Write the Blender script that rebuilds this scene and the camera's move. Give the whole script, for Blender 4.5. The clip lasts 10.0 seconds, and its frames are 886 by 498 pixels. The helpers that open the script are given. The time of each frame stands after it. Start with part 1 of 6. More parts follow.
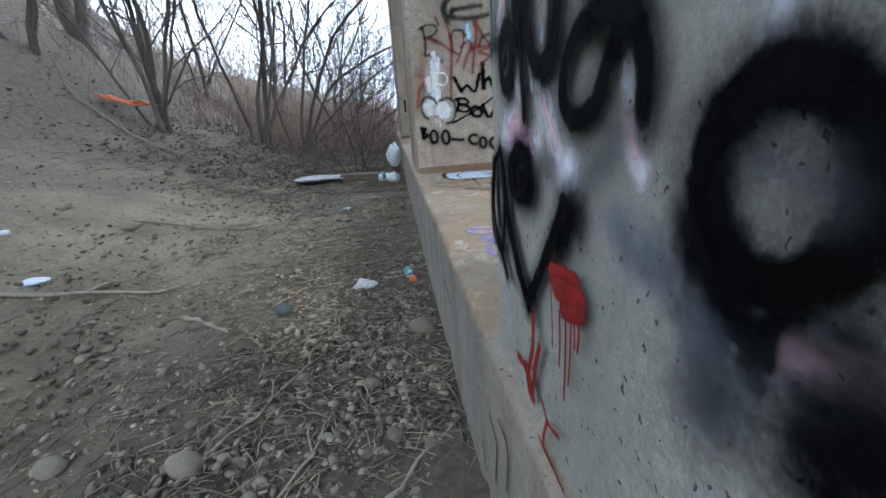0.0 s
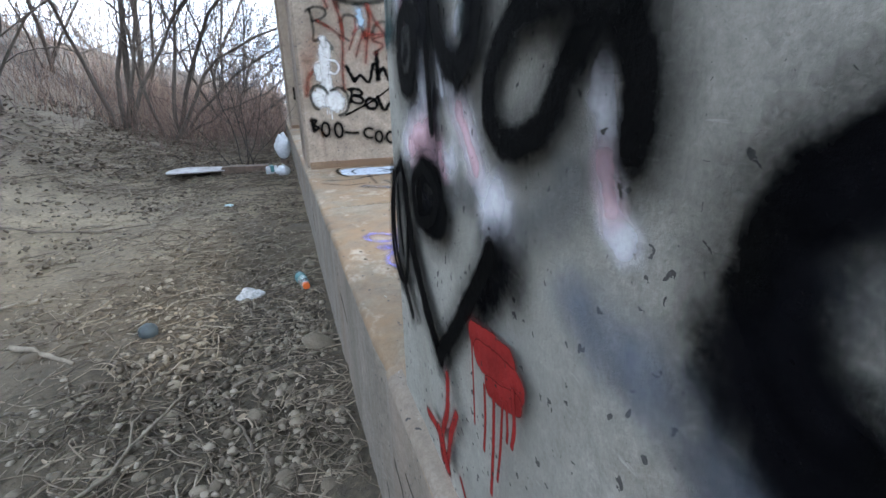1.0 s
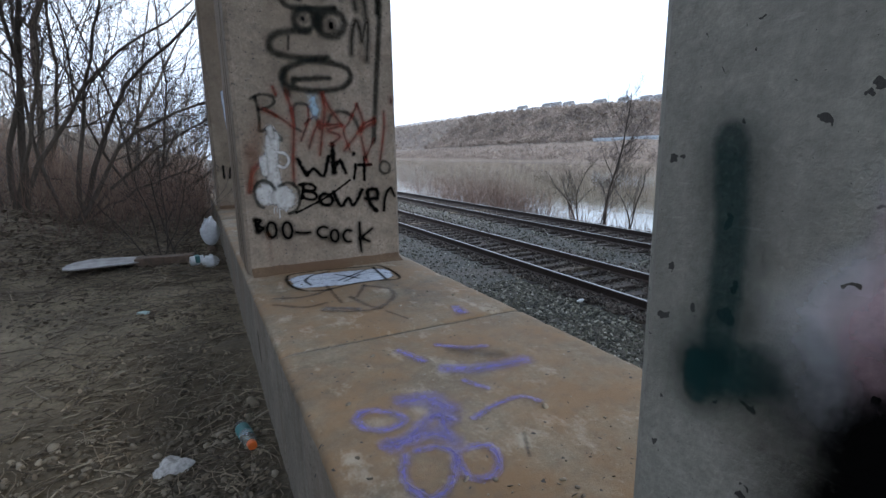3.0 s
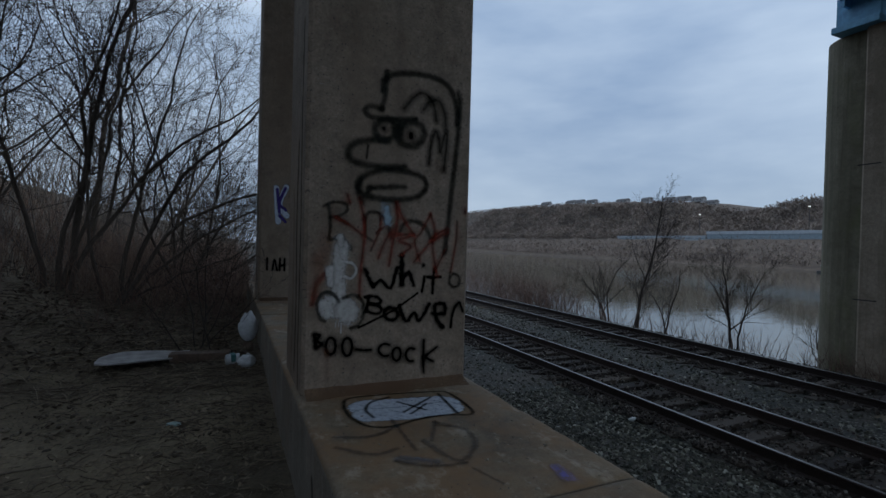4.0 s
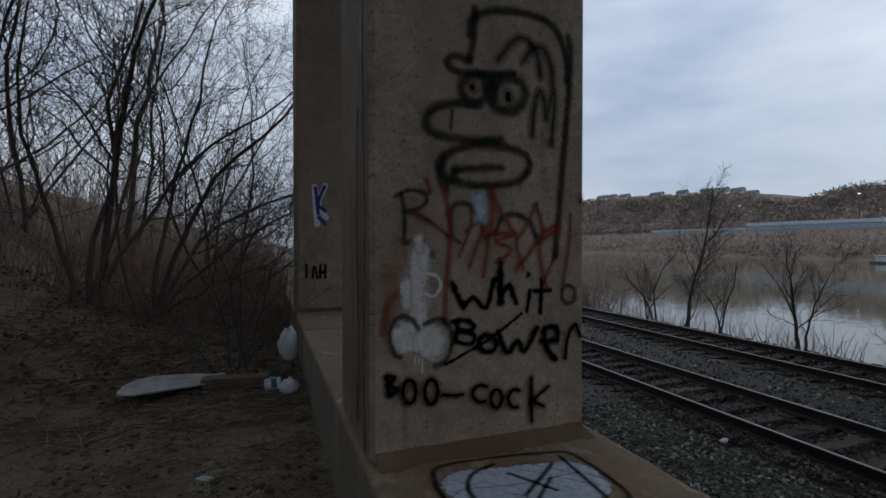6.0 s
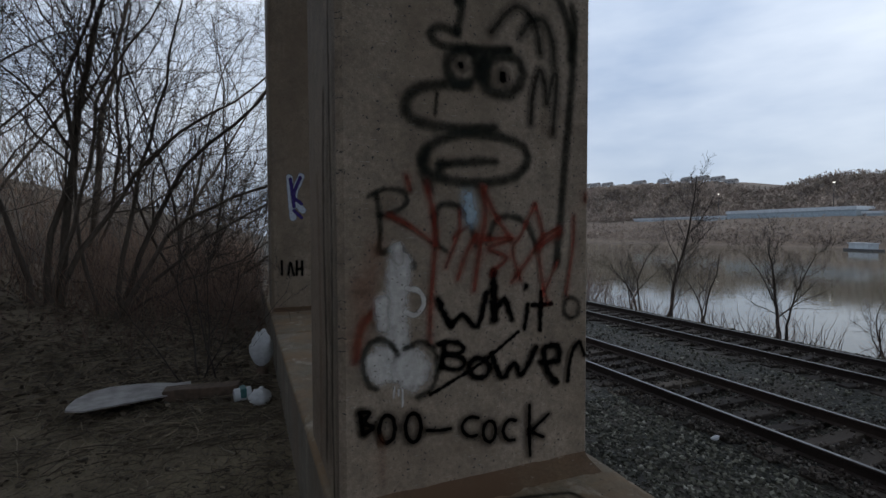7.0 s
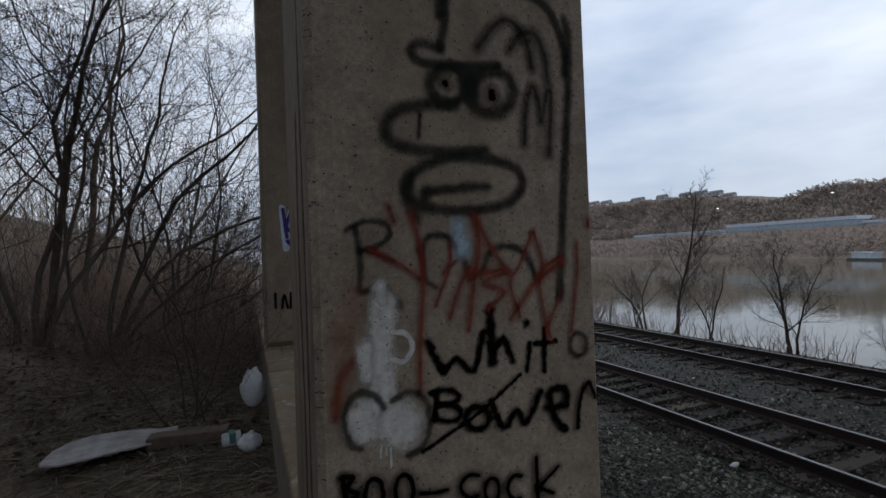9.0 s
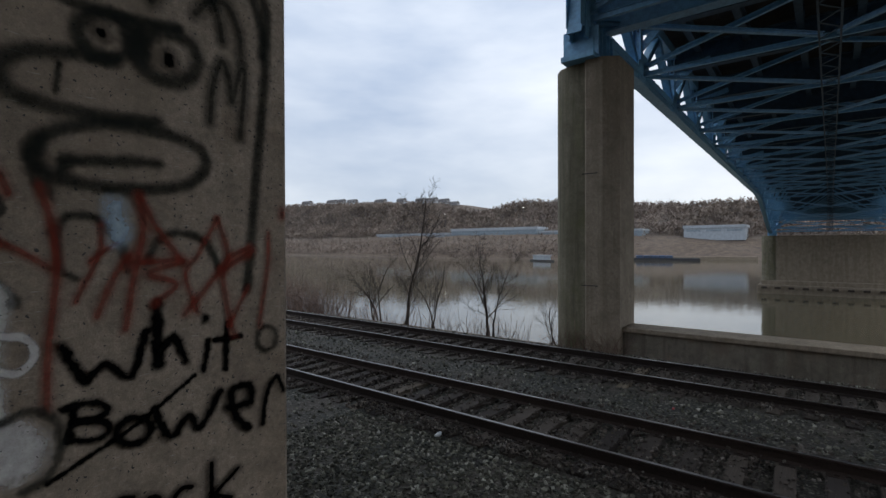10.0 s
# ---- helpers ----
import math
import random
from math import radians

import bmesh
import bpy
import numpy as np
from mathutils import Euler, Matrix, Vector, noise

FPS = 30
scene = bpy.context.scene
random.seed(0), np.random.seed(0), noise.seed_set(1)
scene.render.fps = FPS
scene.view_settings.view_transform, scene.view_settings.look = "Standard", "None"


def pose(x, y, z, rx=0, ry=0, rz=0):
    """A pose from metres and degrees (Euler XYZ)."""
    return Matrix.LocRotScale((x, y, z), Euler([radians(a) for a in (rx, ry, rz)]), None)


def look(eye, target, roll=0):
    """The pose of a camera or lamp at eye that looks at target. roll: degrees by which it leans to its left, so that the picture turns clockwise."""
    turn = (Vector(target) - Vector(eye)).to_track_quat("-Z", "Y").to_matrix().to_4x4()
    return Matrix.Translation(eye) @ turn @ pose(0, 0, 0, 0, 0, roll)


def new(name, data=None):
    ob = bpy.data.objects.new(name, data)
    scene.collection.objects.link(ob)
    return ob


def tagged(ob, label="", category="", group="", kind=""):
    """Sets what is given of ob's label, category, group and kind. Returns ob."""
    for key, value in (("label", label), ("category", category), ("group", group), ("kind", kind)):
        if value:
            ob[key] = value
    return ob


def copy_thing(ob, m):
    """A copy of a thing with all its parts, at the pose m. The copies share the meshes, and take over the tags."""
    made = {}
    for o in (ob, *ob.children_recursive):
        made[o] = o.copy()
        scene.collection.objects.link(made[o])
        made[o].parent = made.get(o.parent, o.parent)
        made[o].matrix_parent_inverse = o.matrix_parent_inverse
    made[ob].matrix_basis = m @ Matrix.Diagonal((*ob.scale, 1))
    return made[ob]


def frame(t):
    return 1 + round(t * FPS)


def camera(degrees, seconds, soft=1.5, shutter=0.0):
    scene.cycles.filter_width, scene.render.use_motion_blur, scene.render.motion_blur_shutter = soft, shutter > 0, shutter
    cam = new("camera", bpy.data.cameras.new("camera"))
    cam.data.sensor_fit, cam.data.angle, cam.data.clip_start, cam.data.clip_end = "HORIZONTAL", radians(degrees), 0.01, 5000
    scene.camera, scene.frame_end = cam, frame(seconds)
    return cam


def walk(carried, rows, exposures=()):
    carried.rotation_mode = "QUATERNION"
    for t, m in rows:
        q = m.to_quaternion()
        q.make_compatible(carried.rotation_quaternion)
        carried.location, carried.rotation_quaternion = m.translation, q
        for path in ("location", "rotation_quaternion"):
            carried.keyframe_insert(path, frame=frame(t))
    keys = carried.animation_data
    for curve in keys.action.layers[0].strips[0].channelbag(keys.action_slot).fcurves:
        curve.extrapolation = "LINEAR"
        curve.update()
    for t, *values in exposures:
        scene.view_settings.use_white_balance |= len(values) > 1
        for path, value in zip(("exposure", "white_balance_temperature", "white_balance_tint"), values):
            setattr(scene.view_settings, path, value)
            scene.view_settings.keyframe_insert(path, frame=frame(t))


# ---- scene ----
cam = camera(85.9, 10.0)
PATH = [
    (0, (-0.016, -0.018, 0.935), (0.165, 1.886, 0.349), -4.1),
    (0.5, (0.005, 0.074, 0.949), (0.412, 1.946, 0.373), -2.7),
    (1, (0.02, 0.159, 0.951), (0.609, 1.959, 0.309), -1.6),
    (1.5, (0.011, 0.363, 1.013), (0.893, 2.061, 0.429), -1.6),
    (2, (-0.019, 0.548, 0.992), (1.077, 2.137, 0.466), 0.6),
    (2.5, (-0.059, 0.645, 1.052), (0.926, 2.296, 0.502), 0.8),
    (2.7, (-0.04, 0.703, 1.086), (0.859, 2.416, 0.58), -1.2),
    (3.8, (-0.153, 1.079, 1.289), (0.711, 2.879, 1.176), 0.9),
    (4, (-0.204, 1.218, 1.299), (0.619, 3.041, 1.275), 1.5),
    (4.5, (-0.214, 1.438, 1.294), (0.485, 3.31, 1.355), 1.4),
    (5, (-0.134, 1.706, 1.344), (0.589, 3.569, 1.439), -0.1),
    (5.5, (-0.175, 1.883, 1.321), (0.534, 3.752, 1.379), -0.5),
    (5.7, (-0.219, 1.986, 1.303), (0.486, 3.858, 1.328), -0.2),
    (6.8, (-0.152, 2.384, 1.353), (0.59, 4.239, 1.25), -0.2),
    (7, (-0.096, 2.437, 1.378), (0.672, 4.282, 1.304), -0.2),
    (7.5, (-0.023, 2.548, 1.412), (0.818, 4.363, 1.42), -0.3),
    (8, (0.008, 2.587, 1.413), (0.814, 4.417, 1.446), -1.3),
    (8.5, (0.013, 2.599, 1.413), (0.792, 4.441, 1.432), -1.8),
    (9, (0.016, 2.59, 1.415), (0.78, 4.437, 1.438), -2.1),
    (9.5, (0.075, 2.547, 1.409), (1.064, 4.286, 1.414), -1.7),
    (9.7, (0.149, 2.531, 1.41), (1.348, 4.132, 1.42), -0.7),
    (10, (0.183, 2.487, 1.394), (1.766, 3.709, 1.379), -0.2),
]
walk(cam, [(t, look(eye, target, roll)) for t, eye, target, roll in PATH],
     exposures=[(0, 2.75, 6000, 4), (1.0, 3.11, 6100, 8), (2.0, 2.91, 6250, 10), (2.7, 2.42, 6350, 10), (3.8, -0.28, 5900, 5), (4.6, -0.24, 6130, 7), (5.5, -0.12, 6540, 10), (7.0, 0.23, 6650, 9), (9.0, 0.28, 6800, 10), (10.0, 0.34, 6950, 10)])

# ---- sky and sun: an overcast afternoon ----
world = bpy.data.worlds.new("overcast_sky")
scene.world = world
world.use_nodes = True
wt = world.node_tree
back = wt.nodes["Background"]
sky = wt.nodes.new("ShaderNodeTexSky")
sky.sky_type, sky.sun_disc = "NISHITA", False
sky.sun_elevation, sky.sun_rotation = radians(38), radians(100)
coord = wt.nodes.new("ShaderNodeTexCoord")
squash = wt.nodes.new("ShaderNodeMapping")
squash.inputs["Scale"].default_value = (1.0, 1.0, 3.2)
cloud = wt.nodes.new("ShaderNodeTexNoise")
cloud.inputs["Scale"].default_value, cloud.inputs["Detail"].default_value, cloud.inputs["Roughness"].default_value = 2.1, 5, 0.52
ramp = wt.nodes.new("ShaderNodeValToRGB")
ramp.color_ramp.elements[0].position, ramp.color_ramp.elements[0].color = 0.22, (3.9, 5.0, 7.0, 1)
ramp.color_ramp.elements[1].position, ramp.color_ramp.elements[1].color = 0.74, (9.2, 10.0, 11.2, 1)
blend = wt.nodes.new("ShaderNodeMix")
blend.data_type = "RGBA"
blend.inputs["Factor"].default_value = 0.86
wt.links.new(coord.outputs["Generated"], squash.inputs["Vector"])
wt.links.new(squash.outputs["Vector"], cloud.inputs["Vector"])
wt.links.new(cloud.outputs["Fac"], ramp.inputs["Fac"])
wt.links.new(sky.outputs[0], blend.inputs["A"])
wt.links.new(ramp.outputs["Color"], blend.inputs["B"])
height = wt.nodes.new("ShaderNodeSeparateXYZ")
wt.links.new(coord.outputs["Generated"], height.inputs[0])
low = wt.nodes.new("ShaderNodeValToRGB")
low.color_ramp.elements[0].position, low.color_ramp.elements[0].color = 0.0, (0.72, 0.735, 0.757, 1)
low.color_ramp.elements[1].position, low.color_ramp.elements[1].color = 0.42, (1.0, 1.0, 1.0, 1)
wt.links.new(height.outputs["Z"], low.inputs["Fac"])
dim = wt.nodes.new("ShaderNodeMix")
dim.data_type, dim.blend_type = "RGBA", "MULTIPLY"
dim.inputs["Factor"].default_value = 1.0
wt.links.new(blend.outputs["Result"], dim.inputs["A"])
wt.links.new(low.outputs["Color"], dim.inputs["B"])
wt.links.new(dim.outputs["Result"], back.inputs["Color"])
back.inputs["Strength"].default_value = 0.1

sun_data = bpy.data.lights.new("sun", "SUN")
sun_data.energy, sun_data.angle, sun_data.color = 0.7, radians(14), (1, 0.96, 0.9)
sun = new("sun", sun_data)
sun.matrix_world = look((60, -40, 60), (0, 0, 0))

# ---- helpers of this scene ----
def tree_of(name):
    m = bpy.data.materials.new(name)
    m.use_nodes = True
    nt = m.node_tree
    return m, nt, nt.nodes["Principled BSDF"]


def node(nt, kind, sets=(), **links):
    n = nt.nodes.new(kind)
    for key, value in sets:
        n.inputs[key].default_value = value
    for key, out in links.items():
        nt.links.new(out, n.inputs[key.replace("_", " ")])
    return n


def where(nt, scale=(1, 1, 1), local=False):
    if local:
        v = node(nt, "ShaderNodeTexCoord").outputs["Object"]
    else:
        v = node(nt, "ShaderNodeNewGeometry").outputs["Position"]
    return node(nt, "ShaderNodeMapping", [("Scale", scale)], Vector=v).outputs["Vector"]


def noise_of(nt, v, scale, detail=4, rough=0.55):
    return node(nt, "ShaderNodeTexNoise", [("Scale", scale), ("Detail", detail), ("Roughness", rough)], Vector=v).outputs["Fac"]


TONE_DOWN = 0.72  # darkens most surface colours evenly, for more contrast with the bright sky


def toned_down(stops):
    return [(at, tuple(TONE_DOWN * v for v in colour)) for at, colour in stops]


def ramp_of(nt, fac, stops):
    r = nt.nodes.new("ShaderNodeValToRGB")
    nt.links.new(fac, r.inputs["Fac"])
    e = r.color_ramp.elements
    while len(e) < len(stops):
        e.new(0.5)
    for k, (p, c) in zip(e, stops):
        k.position = p
        k.color = (*c, 1) if len(c) == 3 else c
    return r.outputs["Color"]


def grey_ramp(nt, fac, a, b, va=0.0, vb=1.0):
    return ramp_of(nt, fac, [(a, (va,) * 3), (b, (vb,) * 3)])


def mix_of(nt, fac, a, b, mode="MIX"):
    n = nt.nodes.new("ShaderNodeMix")
    n.data_type, n.blend_type = "RGBA", mode
    for key, value in ((0, fac), (6, a), (7, b)):
        if isinstance(value, (int, float)):
            n.inputs[key].default_value = value
        elif isinstance(value, tuple):
            n.inputs[key].default_value = (*value, 1)
        else:
            nt.links.new(value, n.inputs[key])
    return n.outputs[2]


def bump_of(nt, bsdf, height, strength, distance):
    b = node(nt, "ShaderNodeBump", [("Strength", strength), ("Distance", distance)], Height=height)
    nt.links.new(b.outputs["Normal"], bsdf.inputs["Normal"])


def bug_holes(nt, v, flat=False):
    """A mask of the small round holes and larger gouges left in cast concrete."""
    axes = node(nt, "ShaderNodeSeparateXYZ", Vector=v)
    along = node(nt, "ShaderNodeMath", Value=axes.outputs["X"])
    along.operation = "ADD"
    if flat:
        along.inputs[1].default_value = 0.0
    else:
        nt.links.new(axes.outputs["Y"], along.inputs[1])
    plane = node(nt, "ShaderNodeCombineXYZ", X=along.outputs[0], Y=axes.outputs["Y" if flat else "Z"])
    bend = node(nt, "ShaderNodeTexNoise", [("Scale", 70), ("Detail", 3)], Vector=v)
    warp = nt.nodes.new("ShaderNodeVectorMath")
    warp.operation = "MULTIPLY_ADD"
    nt.links.new(bend.outputs["Color"], warp.inputs[0])
    warp.inputs[1].default_value = (0.026, 0.026, 0.026)
    nt.links.new(plane.outputs[0], warp.inputs[2])
    cell = nt.nodes.new("ShaderNodeTexVoronoi")
    cell.voronoi_dimensions = "2D"
    cell.inputs["Scale"].default_value = 30 if flat else 58
    nt.links.new(warp.outputs[0], cell.inputs["Vector"])
    sep = node(nt, "ShaderNodeSeparateColor", Color=cell.outputs["Color"])
    rad = node(nt, "ShaderNodeMapRange", [("From Min", 0.86 if flat else 0.7), ("From Max", 1.0), ("To Min", 0.02), ("To Max", 0.13 if flat else 0.19)], Value=sep.outputs[0])
    hole = node(nt, "ShaderNodeMath", Value=cell.outputs["Distance"])
    hole.operation = "LESS_THAN"
    nt.links.new(rad.outputs[0], hole.inputs[1])
    wide = nt.nodes.new("ShaderNodeTexVoronoi")
    wide.voronoi_dimensions = "2D"
    wide.inputs["Scale"].default_value = 17
    nt.links.new(warp.outputs[0], wide.inputs["Vector"])
    pick = node(nt, "ShaderNodeSeparateColor", Color=wide.outputs["Color"])
    size = node(nt, "ShaderNodeMapRange", [("From Min", 0.93), ("From Max", 1.0), ("To Min", 0.0), ("To Max", 0.065)], Value=pick.outputs[1])
    gouge = node(nt, "ShaderNodeMath", Value=wide.outputs["Distance"])
    gouge.operation = "LESS_THAN"
    nt.links.new(size.outputs[0], gouge.inputs[1])
    both_holes = node(nt, "ShaderNodeMath", Value=hole.outputs[0])
    both_holes.operation = "MAXIMUM"
    nt.links.new(gouge.outputs[0], both_holes.inputs[1])
    hole = both_holes
    return hole


def rough_wall(name, light, mid, dark, stain=None, pits=True, streaks=0.5, tint=None, gloss=0.85, flat=False):
    """Cast concrete: cloudy tone, fine grain, bug holes, rain streaks, an optional stain colour."""
    m, nt, bsdf = tree_of(name)
    v = where(nt)
    big = noise_of(nt, v, 1.7, 5, 0.6)
    fine = noise_of(nt, v, 60, 4, 0.65)
    col = ramp_of(nt, big, toned_down([(0.28, dark), (0.5, mid), (0.72, light)]))
    col = mix_of(nt, 0.32, col, ramp_of(nt, fine, [(0.3, (0.12,) * 3), (0.7, (0.9,) * 3)]), "OVERLAY")
    mid_n = noise_of(nt, v, 11, 5, 0.68)
    col = mix_of(nt, 0.5, col, ramp_of(nt, mid_n, [(0.3, (0.3,) * 3), (0.7, (0.7,) * 3)]), "OVERLAY")
    col = mix_of(nt, grey_ramp(nt, noise_of(nt, v, 5.3, 6, 0.7), 0.54, 0.7, 0, 0.5), col, (dark[0] * 0.62, dark[1] * 0.55, dark[2] * 0.48))
    grit = noise_of(nt, v, 210, 4, 0.7)
    col = mix_of(nt, 0.4, col, ramp_of(nt, grit, [(0.32, (0.22,) * 3), (0.68, (0.78,) * 3)]), "OVERLAY")
    scuff = noise_of(nt, where(nt, (30, 30, 190)), 1.0, 3, 0.5)
    col = mix_of(nt, grey_ramp(nt, scuff, 0.66, 0.74, 0, 0.35), col, (0.5, 0.49, 0.45))
    broad = noise_of(nt, where(nt, (1.7, 1.7, 0.12)), 1.0, 2, 0.5)
    col = mix_of(nt, grey_ramp(nt, broad, 0.5, 0.62, 0, streaks * 0.6), col, (dark[0] * 0.6, dark[1] * 0.58, dark[2] * 0.52))
    streak = noise_of(nt, where(nt, (7, 7, 0.35)), 1.0, 4, 0.6)
    col = mix_of(nt, grey_ramp(nt, streak, 0.52, 0.75, 0, streaks), col, (dark[0] * 0.5, dark[1] * 0.5, dark[2] * 0.45))
    if tint:
        col = mix_of(nt, grey_ramp(nt, noise_of(nt, where(nt, (1.1, 1.1, 0.5)), 1.3, 3), 0.5, 0.72, 0, 0.65), col, tint)
    if stain:
        col = mix_of(nt, grey_ramp(nt, noise_of(nt, v, 2.6, 7, 0.68), 0.4, 0.58, 0.1, 0.9), col, stain)
    if flat:
        soil = noise_of(nt, v, 19, 7, 0.75)
        col = mix_of(nt, grey_ramp(nt, soil, 0.53, 0.66, 0, 0.75), col, (0.15, 0.105, 0.068))
        pale = noise_of(nt, where(nt, (1.3, 0.8, 1)), 7, 6, 0.7)
        col = mix_of(nt, grey_ramp(nt, pale, 0.56, 0.7, 0, 0.55), col, (0.42, 0.38, 0.31))
    height = node(nt, "ShaderNodeMath", [(1, 0.35)], Value=fine)
    height.operation = "MULTIPLY"
    h = height.outputs[0]
    if pits:
        hole = bug_holes(nt, v, flat)
        col = mix_of(nt, hole.outputs[0], col, (0.035, 0.033, 0.03))
        sub = node(nt, "ShaderNodeMath", [(1, 1.2)], Value=hole.outputs[0])
        sub.operation = "MULTIPLY"
        dif = node(nt, "ShaderNodeMath", Value=h)
        dif.operation = "SUBTRACT"
        nt.links.new(sub.outputs[0], dif.inputs[1])
        h = dif.outputs[0]
    nt.links.new(col, bsdf.inputs["Base Color"])
    bsdf.inputs["Roughness"].default_value = gloss
    rise_ = node(nt, "ShaderNodeMath", [(1, 0.5)], Value=grit)
    rise_.operation = "MULTIPLY_ADD"
    nt.links.new(h, rise_.inputs[2])
    bump_of(nt, bsdf, rise_.outputs[0], 0.75, 0.004)
    return m


def earth(name, stops, scale, fine_scale, bump=0.02, rough=0.95, spread=(1, 1, 1)):
    m, nt, bsdf = tree_of(name)
    v = where(nt, spread)
    a, b = noise_of(nt, v, scale, 6, 0.6), noise_of(nt, v, fine_scale, 5, 0.7)
    col = ramp_of(nt, a, toned_down(stops))
    col = mix_of(nt, 0.5, col, ramp_of(nt, b, [(0.3, (0.1,) * 3), (0.7, (0.9,) * 3)]), "OVERLAY")
    nt.links.new(col, bsdf.inputs["Base Color"])
    bsdf.inputs["Roughness"].default_value = rough
    bump_of(nt, bsdf, b, 0.8, bump)
    return m


def varied(name, stops, rough=0.9, grain=30.0, bump=0.003, metal=0.0, spread=(1, 1, 1), islands=False, local=True, amount=0.35):
    """A surface whose tone differs from piece to piece, with grain."""
    m, nt, bsdf = tree_of(name)
    if islands:
        r = node(nt, "ShaderNodeNewGeometry").outputs["Random Per Island"]
    else:
        r = node(nt, "ShaderNodeObjectInfo").outputs["Random"]
    col = ramp_of(nt, r, toned_down(stops))
    g = noise_of(nt, where(nt, spread, local), grain, 4, 0.6)
    col = mix_of(nt, amount, col, ramp_of(nt, g, [(0.3, (0.1,) * 3), (0.7, (0.9,) * 3)]), "OVERLAY")
    nt.links.new(col, bsdf.inputs["Base Color"])
    bsdf.inputs["Roughness"].default_value = rough
    bsdf.inputs["Metallic"].default_value = metal
    if bump:
        bump_of(nt, bsdf, g, 0.6, bump)
    return m


def sprayed(name, colour, cover=1.0, gloss=0.8):
    """Spray paint: thins out to nothing towards the edge of a stroke and over the wall's grain."""
    m, nt, bsdf = tree_of(name)
    d = node(nt, "ShaderNodeAttribute")
    d.attribute_name = "off_line"
    hard = node(nt, "ShaderNodeAttribute")
    hard.attribute_name = "hard"
    edge = nt.nodes.new("ShaderNodeMapRange")
    edge.interpolation_type = "SMOOTHSTEP"
    nt.links.new(hard.outputs["Fac"], edge.inputs["From Min"])
    edge.inputs["From Max"].default_value, edge.inputs["To Min"].default_value, edge.inputs["To Max"].default_value = 1.0, cover, 0.0
    ragged = node(nt, "ShaderNodeMapRange", [("From Min", 0.3), ("From Max", 0.7), ("To Min", -0.09), ("To Max", 0.09)], Value=noise_of(nt, where(nt), 48, 4, 0.65))
    shifted = node(nt, "ShaderNodeMath", Value=d.outputs["Fac"])
    shifted.operation = "ADD"
    nt.links.new(ragged.outputs[0], shifted.inputs[1])
    nt.links.new(shifted.outputs[0], edge.inputs["Value"])
    haze = nt.nodes.new("ShaderNodeMapRange")
    haze.interpolation_type = "SMOOTHSTEP"
    nt.links.new(shifted.outputs[0], haze.inputs["Value"])
    haze.inputs["From Min"].default_value, haze.inputs["From Max"].default_value, haze.inputs["To Max"].default_value = 0.5, 1.9, 0.0
    mist = node(nt, "ShaderNodeAttribute")
    mist.attribute_name = "mist"
    nt.links.new(mist.outputs["Fac"], haze.inputs["To Min"])
    top = node(nt, "ShaderNodeMath", Value=edge.outputs[0])
    top.operation = "MAXIMUM"
    nt.links.new(haze.outputs[0], top.inputs[1])
    grain = grey_ramp(nt, noise_of(nt, where(nt), 260, 3, 0.6), 0.25, 0.5, 0.82, 1.0)
    patch = grey_ramp(nt, noise_of(nt, where(nt), 26, 4, 0.65), 0.3, 0.6, 0.78, 1.0)
    a = node(nt, "ShaderNodeMath", Value=top.outputs[0])
    a.operation = "MULTIPLY"
    nt.links.new(grain, a.inputs[1])
    b = node(nt, "ShaderNodeMath", Value=a.outputs[0])
    b.operation = "MULTIPLY"
    nt.links.new(patch, b.inputs[1])
    full = node(nt, "ShaderNodeMath", [(1, 1.22 if cover >= 0.9 else 1.0)], Value=b.outputs[0])
    full.operation, full.use_clamp = "MULTIPLY", True
    nt.links.new(full.outputs[0], bsdf.inputs["Alpha"])
    n = noise_of(nt, where(nt), 35, 3)
    tint = mix_of(nt, 0.25, colour, ramp_of(nt, n, [(0.3, (0.15,) * 3), (0.7, (0.85,) * 3)]), "OVERLAY")
    pit = tuple(min(v, 0.03) for v in colour)
    nt.links.new(mix_of(nt, bug_holes(nt, where(nt)).outputs[0], tint, pit), bsdf.inputs["Base Color"])
    bsdf.inputs["Roughness"].default_value = gloss
    bsdf.inputs["Specular IOR Level"].default_value = 0.03
    bump_of(nt, bsdf, noise_of(nt, where(nt), 75, 6, 0.7), 0.6, 0.004)
    return m


GRIMY_CONCRETE = rough_wall("grimy_brown_concrete", (0.375, 0.3, 0.23), (0.3, 0.236, 0.176), (0.205, 0.157, 0.114), streaks=0.4, tint=(0.2, 0.146, 0.102))
CONCRETE = rough_wall("weathered_concrete", (0.375, 0.362, 0.315), (0.3, 0.288, 0.25), (0.205, 0.196, 0.168), streaks=0.4, tint=(0.2, 0.196, 0.172))
PLINTH_SIDE = rough_wall("stained_plinth_concrete", (0.3, 0.265, 0.215), (0.235, 0.205, 0.165), (0.15, 0.128, 0.1), streaks=0.75, tint=(0.18, 0.125, 0.085))
PLINTH_TOP = rough_wall("clay_stained_concrete", (0.32, 0.276, 0.205), (0.23, 0.19, 0.135), (0.115, 0.091, 0.064), stain=(0.2, 0.124, 0.062), streaks=0.0, flat=True)
GREEN_CONCRETE = rough_wall("algae_streaked_concrete", (0.33, 0.3, 0.225), (0.255, 0.23, 0.165), (0.165, 0.15, 0.1), streaks=0.85, tint=(0.13, 0.13, 0.058), pits=False)
PIER_CONCRETE = rough_wall("pale_pier_concrete", (0.42, 0.345, 0.265), (0.355, 0.29, 0.218), (0.26, 0.21, 0.155), streaks=0.55, pits=False)
